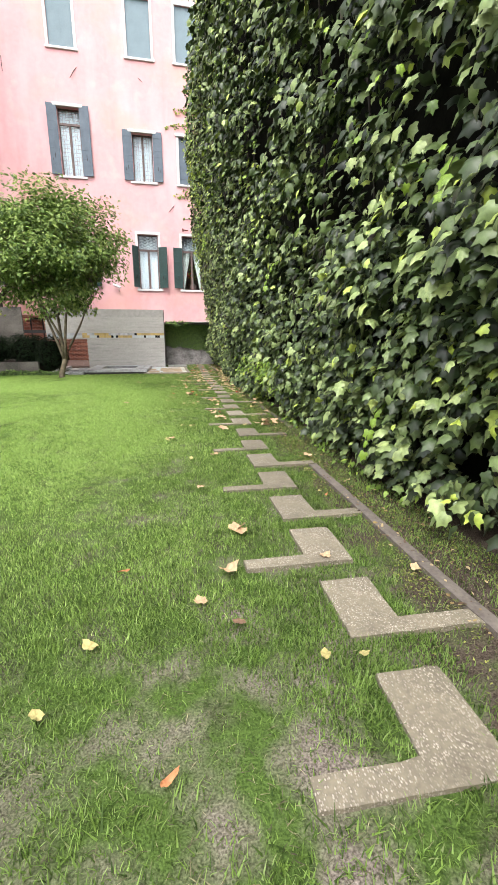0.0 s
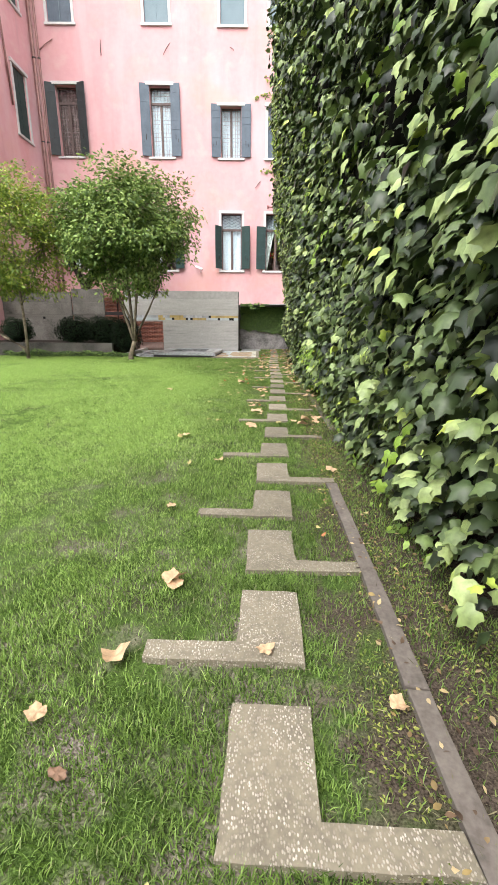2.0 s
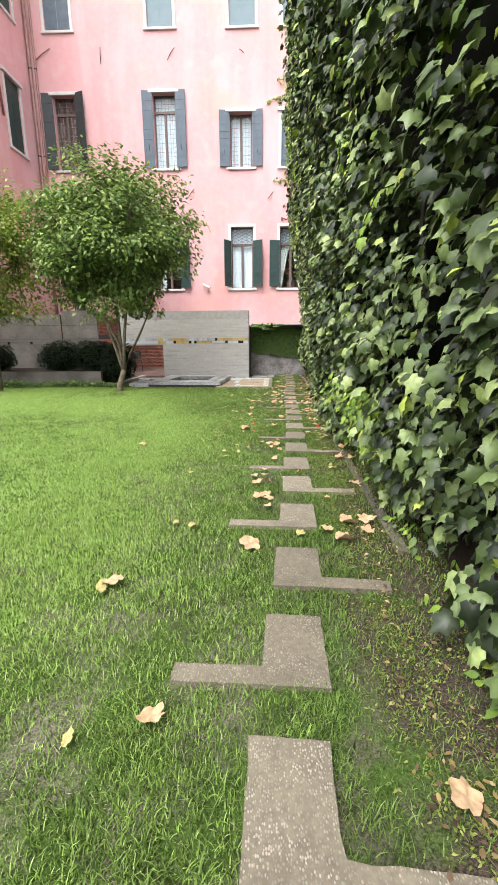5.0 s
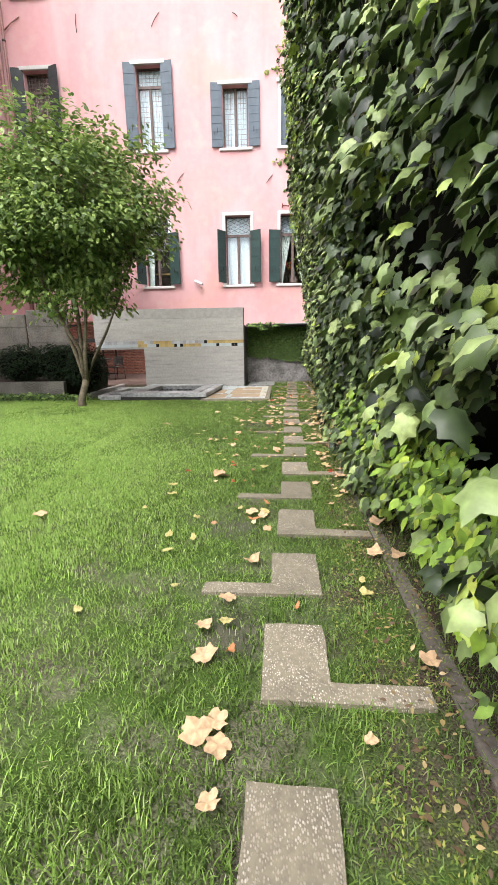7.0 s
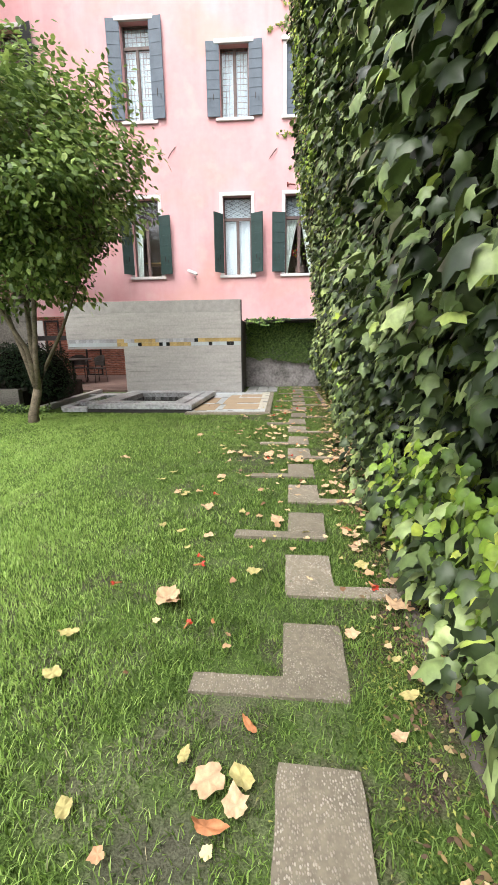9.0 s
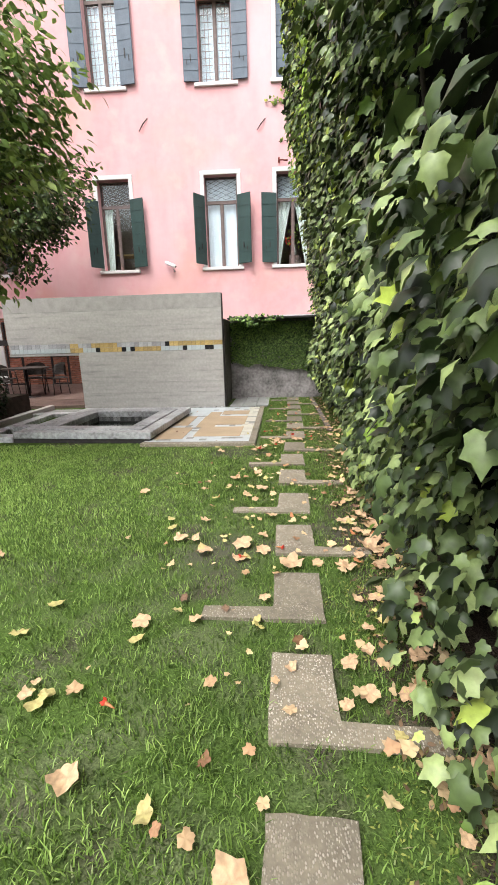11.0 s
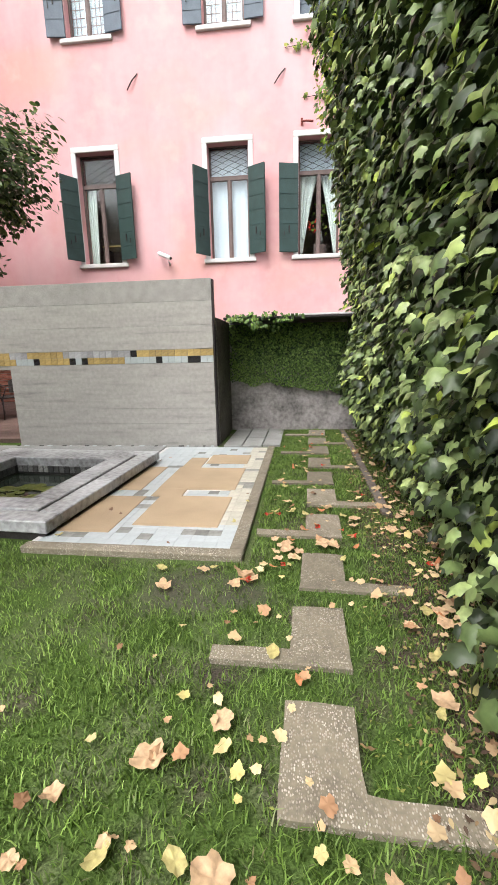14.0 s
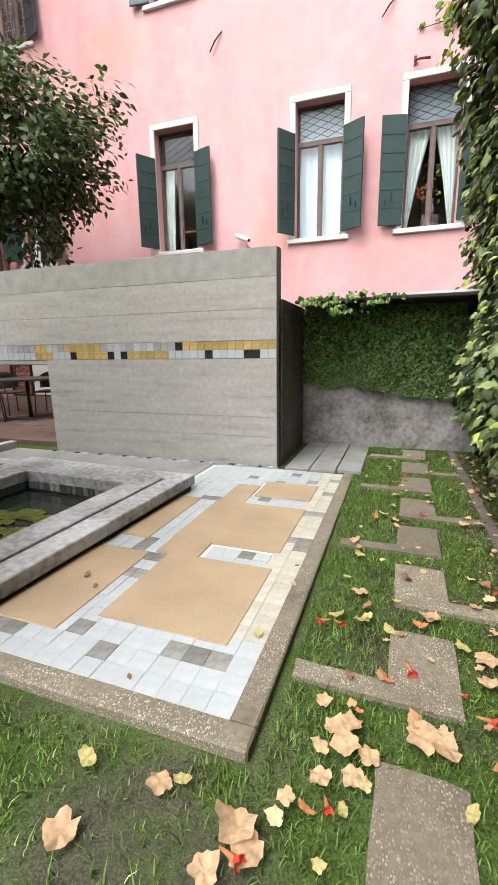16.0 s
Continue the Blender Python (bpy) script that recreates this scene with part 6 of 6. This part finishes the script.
def grass():
    rnd = np.random.RandomState(77)

    def blades(n, x0, x1, y0, y1, h0, h1, w, simple=False):
        x, y = rnd.uniform(x0, x1, n), rnd.uniform(y0, y1, n)
        side = x - (1.12 + 0.047 * y)
        patch = smooth_noise(x * 2.3 + 11, y * 2.3 + 5, 33) * 0.65 + smooth_noise(x * 7 + 3, y * 7, 34) * 0.35
        worn = np.clip(1.5 - np.abs(x - 0.7) / 1.3, 0, 1)
        p = 1.0 - np.interp(y, [1, 4, 9, 14], [0.85, 0.55, 0.42, 0.42]) * worn * np.clip((patch - np.interp(y, [1.5, 4], [0.45, 0.47])) * 4, 0, 1)
        for cx, cy, r in BARE_SPOTS:
            q = np.hypot((x - cx) / r, (y - cy) / r) + 1.1 * (patch - 0.5)
            p = p * np.clip((q - 0.4) * 1.4, 0.30, 1)
        p = np.where(side > np.interp(y, [0, 5, 9], [-0.12, -0.02, 0.28]) + 0.25 * (patch - 0.5), p * np.interp(y, [3, 7, 12, 14], [0.30, 0.30, 0.45, 0.95]), p)
        keep = rnd.rand(n) < p
        keep &= ~((x > TX0 - 0.05) & (x < TX1 + 0.01) & (y > TY0 - 0.01))
        keep &= ~((x > POOL[0] - 0.6) & (x < 0) & (y > POOL[2] - 0.02))
        keep &= ~((x < -2.9) & (y > 15.2))
        keep &= x < ivy_x(y, 0 * y) + 0.1
        keep &= ~((y > 17.9) & (x < 1.2))
        for k, far in enumerate(STONE_FAR):
            near = far - STONE_L
            sx = path_x(near + 0.2) + (y - near) * 0.035
            m = rnd.uniform(-0.012, 0.016, n)
            keep &= ~((x > sx + m) & (x < sx + STONE_W - m) & (y > near + m) & (y < far - m))
            a, b = (sx, sx + STONE_W + BAR_L) if k % 2 == 1 else (sx - BAR_L, sx + 0.05)
            keep &= ~((x > a + m) & (x < b - m) & (y > near - 0.01 + m) & (y < near + BAR_W - m))
        kx = np.interp(y, [1.6, 3.8, 15, 18], [1.36, 1.42, 2.13, 2.18])
        keep &= ~((np.abs(x - kx - 0.04) < 0.05) & ((y < 3.9) | (y > 15.5)))
        x, y = x[keep], y[keep]
        n = len(x)
        h = rnd.uniform(h0, h1, n) * (0.45 + 0.5 * smooth_noise(x * 4, y * 4, 35) + 0.65 * smooth_noise(x * 13, y * 13, 37))
        a = rnd.uniform(0, math.tau, n)
        bend = rnd.uniform(0.2, 1.3, n) * h
        dx, dy = np.cos(a), np.sin(a)
        sx, sy = -dy * w / 2, dx * w / 2
        b = np.stack([x, y, np.full(n, -0.018)], 1)
        S = np.stack([sx, sy, 0 * x], 1)
        mid = b + np.stack([dx * bend * 0.35, dy * bend * 0.35, h * 0.62], 1)
        tip = b + np.stack([dx * bend, dy * bend, h], 1)
        # share of brighter blades grows away from the path, for the lit far lawn
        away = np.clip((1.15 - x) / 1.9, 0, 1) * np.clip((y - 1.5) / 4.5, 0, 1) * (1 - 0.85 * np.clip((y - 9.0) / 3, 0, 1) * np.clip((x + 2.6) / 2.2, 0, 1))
        lit_lush = rnd.rand(n) < np.clip(away * 1.45 + 0.5 * (smooth_noise(x * 0.8, y * 0.8, 36) - 0.5), 0, 1) * (away > 0.02)
        if simple:
            V = np.stack([b - S, b + S, tip], 1).reshape(-1, 3)
            return V, np.arange(3 * n).reshape(-1, 3), lit_lush
        V = np.stack([b - S, b + S, mid - 0.7 * S, mid + 0.7 * S, tip], 1).reshape(-1, 3)
        f = np.array([(0, 1, 3), (0, 3, 2), (2, 3, 4)])
        return V, (f[None] + (np.arange(n) * 5)[:, None, None]).reshape(-1, 3), np.repeat(lit_lush, 3)

    g = empty("lawn_grass", "short green lawn grass, thin and worn beside the path", "grass")
    zones = [
        (260000, -1.0, 2.0, 0.4, 4.5, 0.013, 0.034, 0.0044), (215000, -1.0, 2.2, 4.5, 10.0, 0.015, 0.038, 0.0054), (230000, -1.2, 2.5, 10.0, 19.3, 0.016, 0.040, 0.0060),
        (170000, -4.0, -1.0, 1.0, 6.0, 0.014, 0.036, 0.006, True), (210000, -5.5, -1.0, 6.0, 15.1, 0.016, 0.038, 0.009, True), (120000, -9.5, -4.0, 4.0, 15.0, 0.02, 0.042, 0.013, True),
        (45000, -9.5, -4.0, -3.5, 4.0, 0.02, 0.042, 0.014, True), (90000, -4.0, 2.0, -3.5, 1.0, 0.018, 0.04, 0.009, True), (20000, -12.5, -9.5, -3.5, 15.0, 0.02, 0.045, 0.02, True), (25000, -4.0, -1.0, 1.0, 6.0, 0.016, 0.036, 0.006, True),
    ]
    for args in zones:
        V, F, lit_lush = blades(*args)
        for pick, mat in ((~lit_lush, GRASS), (lit_lush, LIT_LUSH_GRASS)):
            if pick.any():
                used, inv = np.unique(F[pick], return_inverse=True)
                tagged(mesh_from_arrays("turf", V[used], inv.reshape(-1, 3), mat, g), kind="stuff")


grass()


def thatch():
    """Dry stalks, crumbs of moss and clippings lying on the worn parts of the lawn."""
    rnd = np.random.RandomState(78)
    th = empty("lawn_thatch", "dry straw and moss lying on the worn lawn", "thatch")

    def strewn(n, x0, x1, y0, y1, lo, hi, thick, mat, name, pick):
        x, y = rnd.uniform(x0, x1, n), rnd.uniform(y0, y1, n)
        keep = rnd.rand(n) < pick(x, y)
        for k, far in enumerate(STONE_FAR):
            near = far - STONE_L
            sx = path_x(near + 0.2)
            keep &= ~((x > sx) & (x < sx + STONE_W) & (y > near) & (y < far))
            a, b = (sx, sx + STONE_W + BAR_L) if k % 2 == 1 else (sx - BAR_L, sx + 0.05)
            keep &= ~((x > a) & (x < b) & (y > near) & (y < near + BAR_W))
        keep &= x < ivy_x(y, 0 * y) + 0.1
        x, y = x[keep], y[keep]
        n = len(x)
        P = np.stack([x, y, rnd.uniform(-0.006, 0.008, n)], 1)
        N = rnd.normal(0, 0.35, (n, 3)) + [0, 0, 1]
        shape = DROP_SHAPE[0] * [thick, 1, 1]
        V, F = scatter(shape, DROP_SHAPE[1], P, N, rnd.normal(0, 1, (n, 3)) * [1, 1, 0.25], rnd.uniform(lo, hi, n))
        tagged(mesh_from_arrays(name, V, F, mat, th), kind="stuff")

    def worn(x, y):
        patch = smooth_noise(x * 2.3 + 11, y * 2.3 + 5, 33) * 0.65 + smooth_noise(x * 7 + 3, y * 7, 34) * 0.35
        near = np.clip(1.5 - np.abs(x - 0.7) / 1.3, 0, 1)
        w = near * np.clip((patch - 0.42) * 4, 0, 1) * np.interp(y, [1, 5, 9], [1, 0.7, 0.35])
        for cx, cy, r in BARE_SPOTS:
            w = np.maximum(w, 0.7 * np.clip(1.3 - np.hypot(x - cx, y - cy) / r, 0, 1))
        return np.clip(0.08 + 0.55 * w, 0, 1)

    def strip(x, y):
        side = x - (1.10 + 0.047 * y)
        return np.clip(side * 6 + 0.5, 0.02, 1) * np.clip(1.5 * smooth_noise(x * 4 + 1, y * 4, 41) - 0.25, 0, 1)

    strewn(42000, -1.2, 1.9, 0.3, 6.5, 0.012, 0.05, 0.12, STRAW, "straw", worn)
    strewn(24000, -0.6, 2.1, 6.5, 15.0, 0.014, 0.05, 0.14, STRAW, "straw", worn)
    strewn(62000, 0.9, 2.2, 0.3, 9.0, 0.009, 0.022, 0.8, MOSS, "moss", strip)
    strewn(34000, 1.3, 2.6, 9.0, 19.2, 0.010, 0.024, 0.8, MOSS, "moss", strip)


thatch()


# ---- fallen leaves ----


def curled(kind, seed):
    """A dry leaf: lobed, oval or a rolled drop, with a wavy, curled rim. Length about 1."""
    r = np.random.RandomState(seed)
    n = 20
    a = np.linspace(0, math.tau, n, endpoint=False)
    lobes = (0.52 * (0.80 + 0.20 * (0.5 + 0.5 * np.cos(5 * a)) ** 0.8) * (1 - 0.12 * np.cos(a - math.pi)), 0.46 + 0.04 * np.cos(2 * a), 0.42 + 0.1 * np.cos(a))[kind]
    rad = lobes * (1 + r.normal(0, 0.10, n))
    wide = (1.0, 0.72, 0.42)[kind]
    rim = np.stack([wide * rad * np.sin(a), rad * np.cos(a), 0 * a], 1)
    v = np.concatenate([[[0, 0, 0]], rim * 0.55, rim])
    s, c = r.uniform(0, 3), r.uniform(0.25, 1.1) * (1, 0.8, 2.2)[kind]
    d = v[:, 0] * math.cos(s) + v[:, 1] * math.sin(s)
    v[:, 2] = c * d * d + 0.12 * np.linalg.norm(v[:, :2], axis=1) * np.sin(5 * np.arctan2(v[:, 0], v[:, 1]) + seed) + 0.02 * r.normal(0, 1, len(v))
    v[:, 2] -= v[:, 2].min()
    f = [(0, 1 + k, 1 + (k + 1) % n) for k in range(n)]
    for k in range(n):
        q = (k + 1) % n
        f += [(1 + k, 1 + n + k, 1 + n + q), (1 + k, 1 + n + q, 1 + q)]
    return v, np.array(f)


def litter():
    rnd = np.random.RandomState(101)
    # small bits, past counting
    n = 4200
    y = rnd.uniform(0.8, 19.2, n)
    x = 1.25 + 0.05 * y + rnd.gamma(2.0, 0.13, n) - 0.1
    keep = (x < ivy_x(y, 0 * y) + 0.15) & (rnd.rand(n) < np.interp(y, [0, 4, 9, 13, 19], [0.35, 0.6, 1, 1, 0.7]))
    x, y = x[keep], y[keep]
    n = len(x)
    P = np.stack([x, y, rnd.uniform(0.004, 0.02, n)], 1)
    N = rnd.normal(0, 0.28, (n, 3)) + [0, 0, 1]
    V, F = scatter(*OVAL_SHAPE, P, N, rnd.normal(0, 1, (n, 3)), rnd.uniform(0.014, 0.036, n))
    l = empty("leaf_litter", "brown and yellow leaf litter along the ivy", "leaf litter")
    tagged(mesh_from_arrays("litter", V, F, LITTER, l), kind="stuff")
    # larger dry leaves drifted against the ivy and round the path
    n = 900
    y = np.concatenate([rnd.uniform(8.5, 19.0, n), rnd.triangular(7.0, 13.0, 19.0, 280)])
    x = np.concatenate([ivy_x(y[:n], 0 * y[:n]) - np.abs(rnd.normal(0, 0.20, n)) + 0.03, path_x(y[n:]) + rnd.normal(-0.12, 0.42, 280)])
    keep = (x < ivy_x(y, 0 * y) + 0.05) & ((y < 14.6) | (x > 1.22)) & (rnd.rand(len(y)) < np.interp(y, [8.5, 11, 14, 19], [0.25, 0.75, 0.75, 0.55]))
    x, y = x[keep], y[keep]
    n = len(x)
    P = np.stack([x, y, rnd.uniform(0.012, 0.03, n)], 1)
    V, F = scatter(*curled(0, 3), P, rnd.normal(0, 0.25, (n, 3)) + [0, 0, 1], rnd.normal(0, 1, (n, 3)), 0.022 + 0.055 * rnd.beta(1.2, 2.2, n))
    tagged(mesh_from_arrays("dry_leaves", V, F, DRIFT, l, smooth=True), kind="stuff")


litter()


def flower_meshes():
    """A trumpet flower lying down: a slim orange tube and a red flared mouth. Length about 1."""
    bm = tube(bmesh.new(), ((0, 0, 0.05), (0, 0.3, 0.08), (0, 0.62, 0.12)), (0.035, 0.07, 0.12), 8)
    tu = bpy.data.meshes.new("floral_tube")
    bm.to_mesh(tu)
    bm.free()
    tu.materials.append(DRY_ORANGE)
    n = 15
    a = np.linspace(0, math.tau, n, endpoint=False)
    r = 0.27 * (0.72 + 0.28 * np.abs(np.cos(2.5 * a)))
    rings = [np.stack([0.12 * np.cos(a), 0 * a + 0.625, 0.12 + 0.12 * np.sin(a)], 1), np.stack([r * np.cos(a), 0.80 + 0.08 * np.cos(5 * a), 0.12 + np.maximum(r * np.sin(a), -0.11)], 1)]
    co = bpy.data.meshes.new("corolla")
    co.from_pydata(np.concatenate(rings).tolist(), [], [(k, (k + 1) % n, n + (k + 1) % n, n + k) for k in range(n)])
    co.materials.append(RED_PETAL)
    return (("floral_tube", tu), ("corolla", co))


FLOWER = flower_meshes()


def fallen_leaves():
    rnd = random.Random(8)
    kinds = [("dry_tan_leaf", DRY_TAN, 0, "dry curled tan leaf fallen on the grass"), ("dry_yellow_leaf", DRY_YELLOW, 1, "pale yellow leaf fallen on the grass"), ("dry_orange_leaf", DRY_ORANGE, 2, "curled orange leaf fallen on the grass"), ("dry_brown_leaf", DRY_BROWN, 1, "shrivelled brown leaf on the grass"), ("red_flower", RED_PETAL, 2, "fallen red trumpet flower")]
    pool_of = {}
    for i, (nm, mat, shape, label) in enumerate(kinds):
        for q in range(5):
            v, fc = curled(shape, 10 * i + q)
            me = bpy.data.meshes.new(nm)
            me.from_pydata(v.tolist(), [], fc.tolist())
            me.polygons.foreach_set("use_smooth", np.ones(len(fc), dtype=bool))
            me.materials.append(mat)
            pool_of[i, q] = me

    def drop(i, x, y, size, z=0.02):
        nm, mat, shape, label = kinds[i]
        if i == 4:
            o = new("fallen_flower")
            for nm2, me2 in FLOWER:
                c = new(nm2, me2)
                c.parent = o
            o.matrix_basis = pose(x, y, z, rnd.uniform(-8, 8), 0, rnd.uniform(0, 360)) @ Matrix.Scale(size * 1.15, 4)
            tagged(o, label, "flower", "fallen flowers on the lawn")
            return
        o = new("fallen_leaf" if i < 4 else "fallen_flower", pool_of[i, rnd.randrange(5)])
        o.matrix_basis = pose(x, y, z, rnd.uniform(-12, 12), rnd.uniform(-12, 12), rnd.uniform(0, 360)) @ Matrix.Scale(size, 4)
        tagged(o, label, "leaf" if i < 4 else "flower", "fallen leaves on the lawn")

    for i, x, y, size in PLACED:
        drop(i, x, y, size)
    for i, x, y, size in ((3, -0.12, 15.5, 0.05), (3, 0.0, 15.42, 0.04), (1, 1.02, 15.75, 0.05), (1, 0.96, 15.3, 0.05), (3, 1.0, 15.95, 0.03), (3, -0.2, 17.1, 0.05), (2, -0.12, 17.25, 0.05), (1, -0.3, 15.0, 0.06), (3, 0.55, 14.92, 0.03)):
        drop(i, x, y, size, 0.032)
    for k in range(75):
        y = rnd.uniform(9.3, 15.8)
        x = float(ivy_x(y, 0.0)) - abs(rnd.gauss(0.0, 0.22)) + 0.02
        drop(rnd.choices(range(5), (0.62, 0.16, 0.12, 0.08, 0.02))[0], x, y, rnd.uniform(0.05, 0.10))
    for k in range(46):
        y = rnd.uniform(14.6, 18.9)
        x = float(path_x(y)) + rnd.gauss(-0.02, 0.28)
        if x > 1.25:
            drop(rnd.choices(range(5), (0.35, 0.23, 0.2, 0.08, 0.14))[0], x, y, rnd.uniform(0.04, 0.08))
    for k in range(64):
        y = rnd.triangular(4.5, 17.5, 12.5)
        left = rnd.random() < 0.55
        x = float(path_x(y)) + (rnd.gauss(-0.45, 0.4) if left else rnd.gauss(0.55, 0.22))
        if y > 14.4 and x < 1.25 or x > float(ivy_x(y, 0.0)):
            continue
        i = rnd.choices(range(5), (0.48, 0.31, 0.09, 0.06, 0.06))[0]
        drop(i, x, y, rnd.uniform(0.04, 0.085) if i < 2 else rnd.uniform(0.04, 0.07))


# kind: x, y and length in centimetres
LEAF_SPOTS = {}
LEAF_SPOTS[0, 0] = [(0.47, 2.52, 9), (0.32, 2.07, 10), (0.14, 1.84, 7), (0.88, 2.11, 7), (1.31, 1.88, 6), (0.11, 5.19, 12), (0.45, 2.56, 11), (0.29, 3.39, 7), (0.54, 4.36, 10), (1.51, 4.13, 10), (1.44, 5.72, 12), (0.85, 6.83, 11), (0.82, 7.01, 8), (0.88, 6.49, 11), (0.94, 6.53, 8), (0.96, 6.44, 9), (0.95, 6.27, 7), (0.91, 7.23, 9), (1.02, 7.59, 9), (1.75, 6.83, 9), (1.75, 7.7, 11), (1.89, 7.67, 9), (1.87, 8.14, 11), (-0.62, 8.26, 10), (0.64, 9.22, 12), (0.63, 9.2, 14), (0.98, 8.32, 11), (1.07, 8.25, 8), (1.79, 9.2, 11), (1.74, 8.75, 8)]
LEAF_SPOTS[0, 1] = [(-0.52, 11.82, 12), (0.66, 11.19, 10), (0.65, 10.43, 9), (1.2, 10.18, 11), (0.73, 9.92, 8), (1.95, 10.13, 11), (2.04, 10.49, 12), (1.97, 9.88, 9), (1.1, 11.99, 14), (1.24, 11.91, 10), (0.86, 11.9, 12), (0.66, 12.08, 11), (0.77, 12.05, 8), (0.8, 12.38, 9), (1.09, 11.8, 9), (1.42, 11.74, 16), (1.24, 12.13, 8), (1.3, 12.46, 9), (0.94, 13.38, 12), (1.16, 13.54, 9), (1.22, 13.08, 12), (0.14, 13.01, 9), (1.82, 12.35, 9), (1.93, 11.96, 13), (1.98, 11.92, 12), (2.03, 12.27, 11), (2.05, 12.78, 9), (1.91, 12.2, 9), (2.0, 12.05, 10), (2.12, 12.09, 10)]
LEAF_SPOTS[0, 2] = [(1.74, 11.74, 8), (1.76, 11.7, 8), (1.95, 11.72, 11), (2.13, 12.63, 11), (2.15, 12.46, 12), (1.99, 13.69, 11), (0.68, 14.4, 10), (1.13, 14.56, 11), (1.17, 14.52, 10), (1.39, 14.89, 9), (1.34, 14.94, 8), (1.39, 14.97, 7), (1.46, 14.87, 7), (1.62, 14.98, 12), (1.69, 14.97, 10), (1.41, 14.79, 7), (1.32, 14.76, 7), (1.08, 14.44, 8), (0.87, 14.6, 8), (1.89, 15.43, 10), (1.87, 15.31, 8), (1.37, 15.8, 9)]
LEAF_SPOTS[1, 0] = [(-0.33, 1.63, 8), (0.59, 1.39, 6), (0.74, 1.36, 5), (-0.46, 1.33, 6), (0.07, 5.12, 9), (1.24, 3.1, 4), (0.29, 4.27, 6), (1.58, 3.3, 5), (1.61, 7.27, 9), (0.15, 8.38, 7), (0.93, 7.04, 7), (0.2, 7.11, 6), (0.62, 7.87, 7), (0.49, 7.71, 7), (1.07, 9.48, 9), (0.24, 8.94, 9), (0.29, 8.7, 10), (1.08, 8.33, 9), (0.89, 8.39, 6), (0.58, 8.22, 7), (0.09, 11.09, 9), (0.16, 11.32, 9), (0.4, 10.7, 10), (0.37, 10.08, 8), (0.93, 10.33, 9), (0.53, 12.39, 8), (0.57, 12.25, 8), (1.11, 12.4, 7), (0.9, 13.1, 8), (1.11, 13.11, 8)]
LEAF_SPOTS[1, 1] = [(1.96, 12.77, 7), (1.88, 12.31, 8), (1.33, 13.91, 9), (0.61, 14.6, 8), (0.93, 14.63, 6), (1.39, 15.56, 8), (1.34, 16.22, 7)]
LEAF_SPOTS[2, 0] = [(-0.23, 2.18, 8), (-0.04, 1.02, 7), (1.25, 3.0, 5), (0.96, 6.86, 9), (1.25, 7.16, 6), (0.99, 8.19, 12), (1.1, 8.5, 8), (0.89, 9.04, 5), (1.46, 12.43, 8), (1.88, 12.13, 8), (2.0, 12.13, 8), (1.44, 13.76, 8), (1.29, 14.66, 7), (1.83, 14.94, 8), (1.42, 16.84, 9), (1.66, 15.6, 9)]
LEAF_SPOTS[0, 3] = [(1.51, 5.99, 12), (1.65, 6.03, 12), (1.63, 5.85, 10), (1.36, 5.87, 9), (0.84, 5.62, 14)]
LEAF_SPOTS[1, 2] = [(1.17, 5.79, 10), (0.43, 5.89, 10), (0.30, 5.93, 8)]
LEAF_SPOTS[3, 0] = [(0.29, 1.65, 6)]
LEAF_SPOTS[4, 0] = [(0.7, 9.54, 7), (0.34, 9.35, 6), (1.33, 11.95, 6), (1.15, 11.82, 6), (1.34, 14.71, 6), (1.1, 14.5, 8), (1.8, 15.13, 7), (1.58, 15.33, 8), (1.27, 15.52, 6)]
PLACED = [(key[0], x, y, s * 0.0098) for key, spots in LEAF_SPOTS.items() for x, y, s in spots]
fallen_leaves()
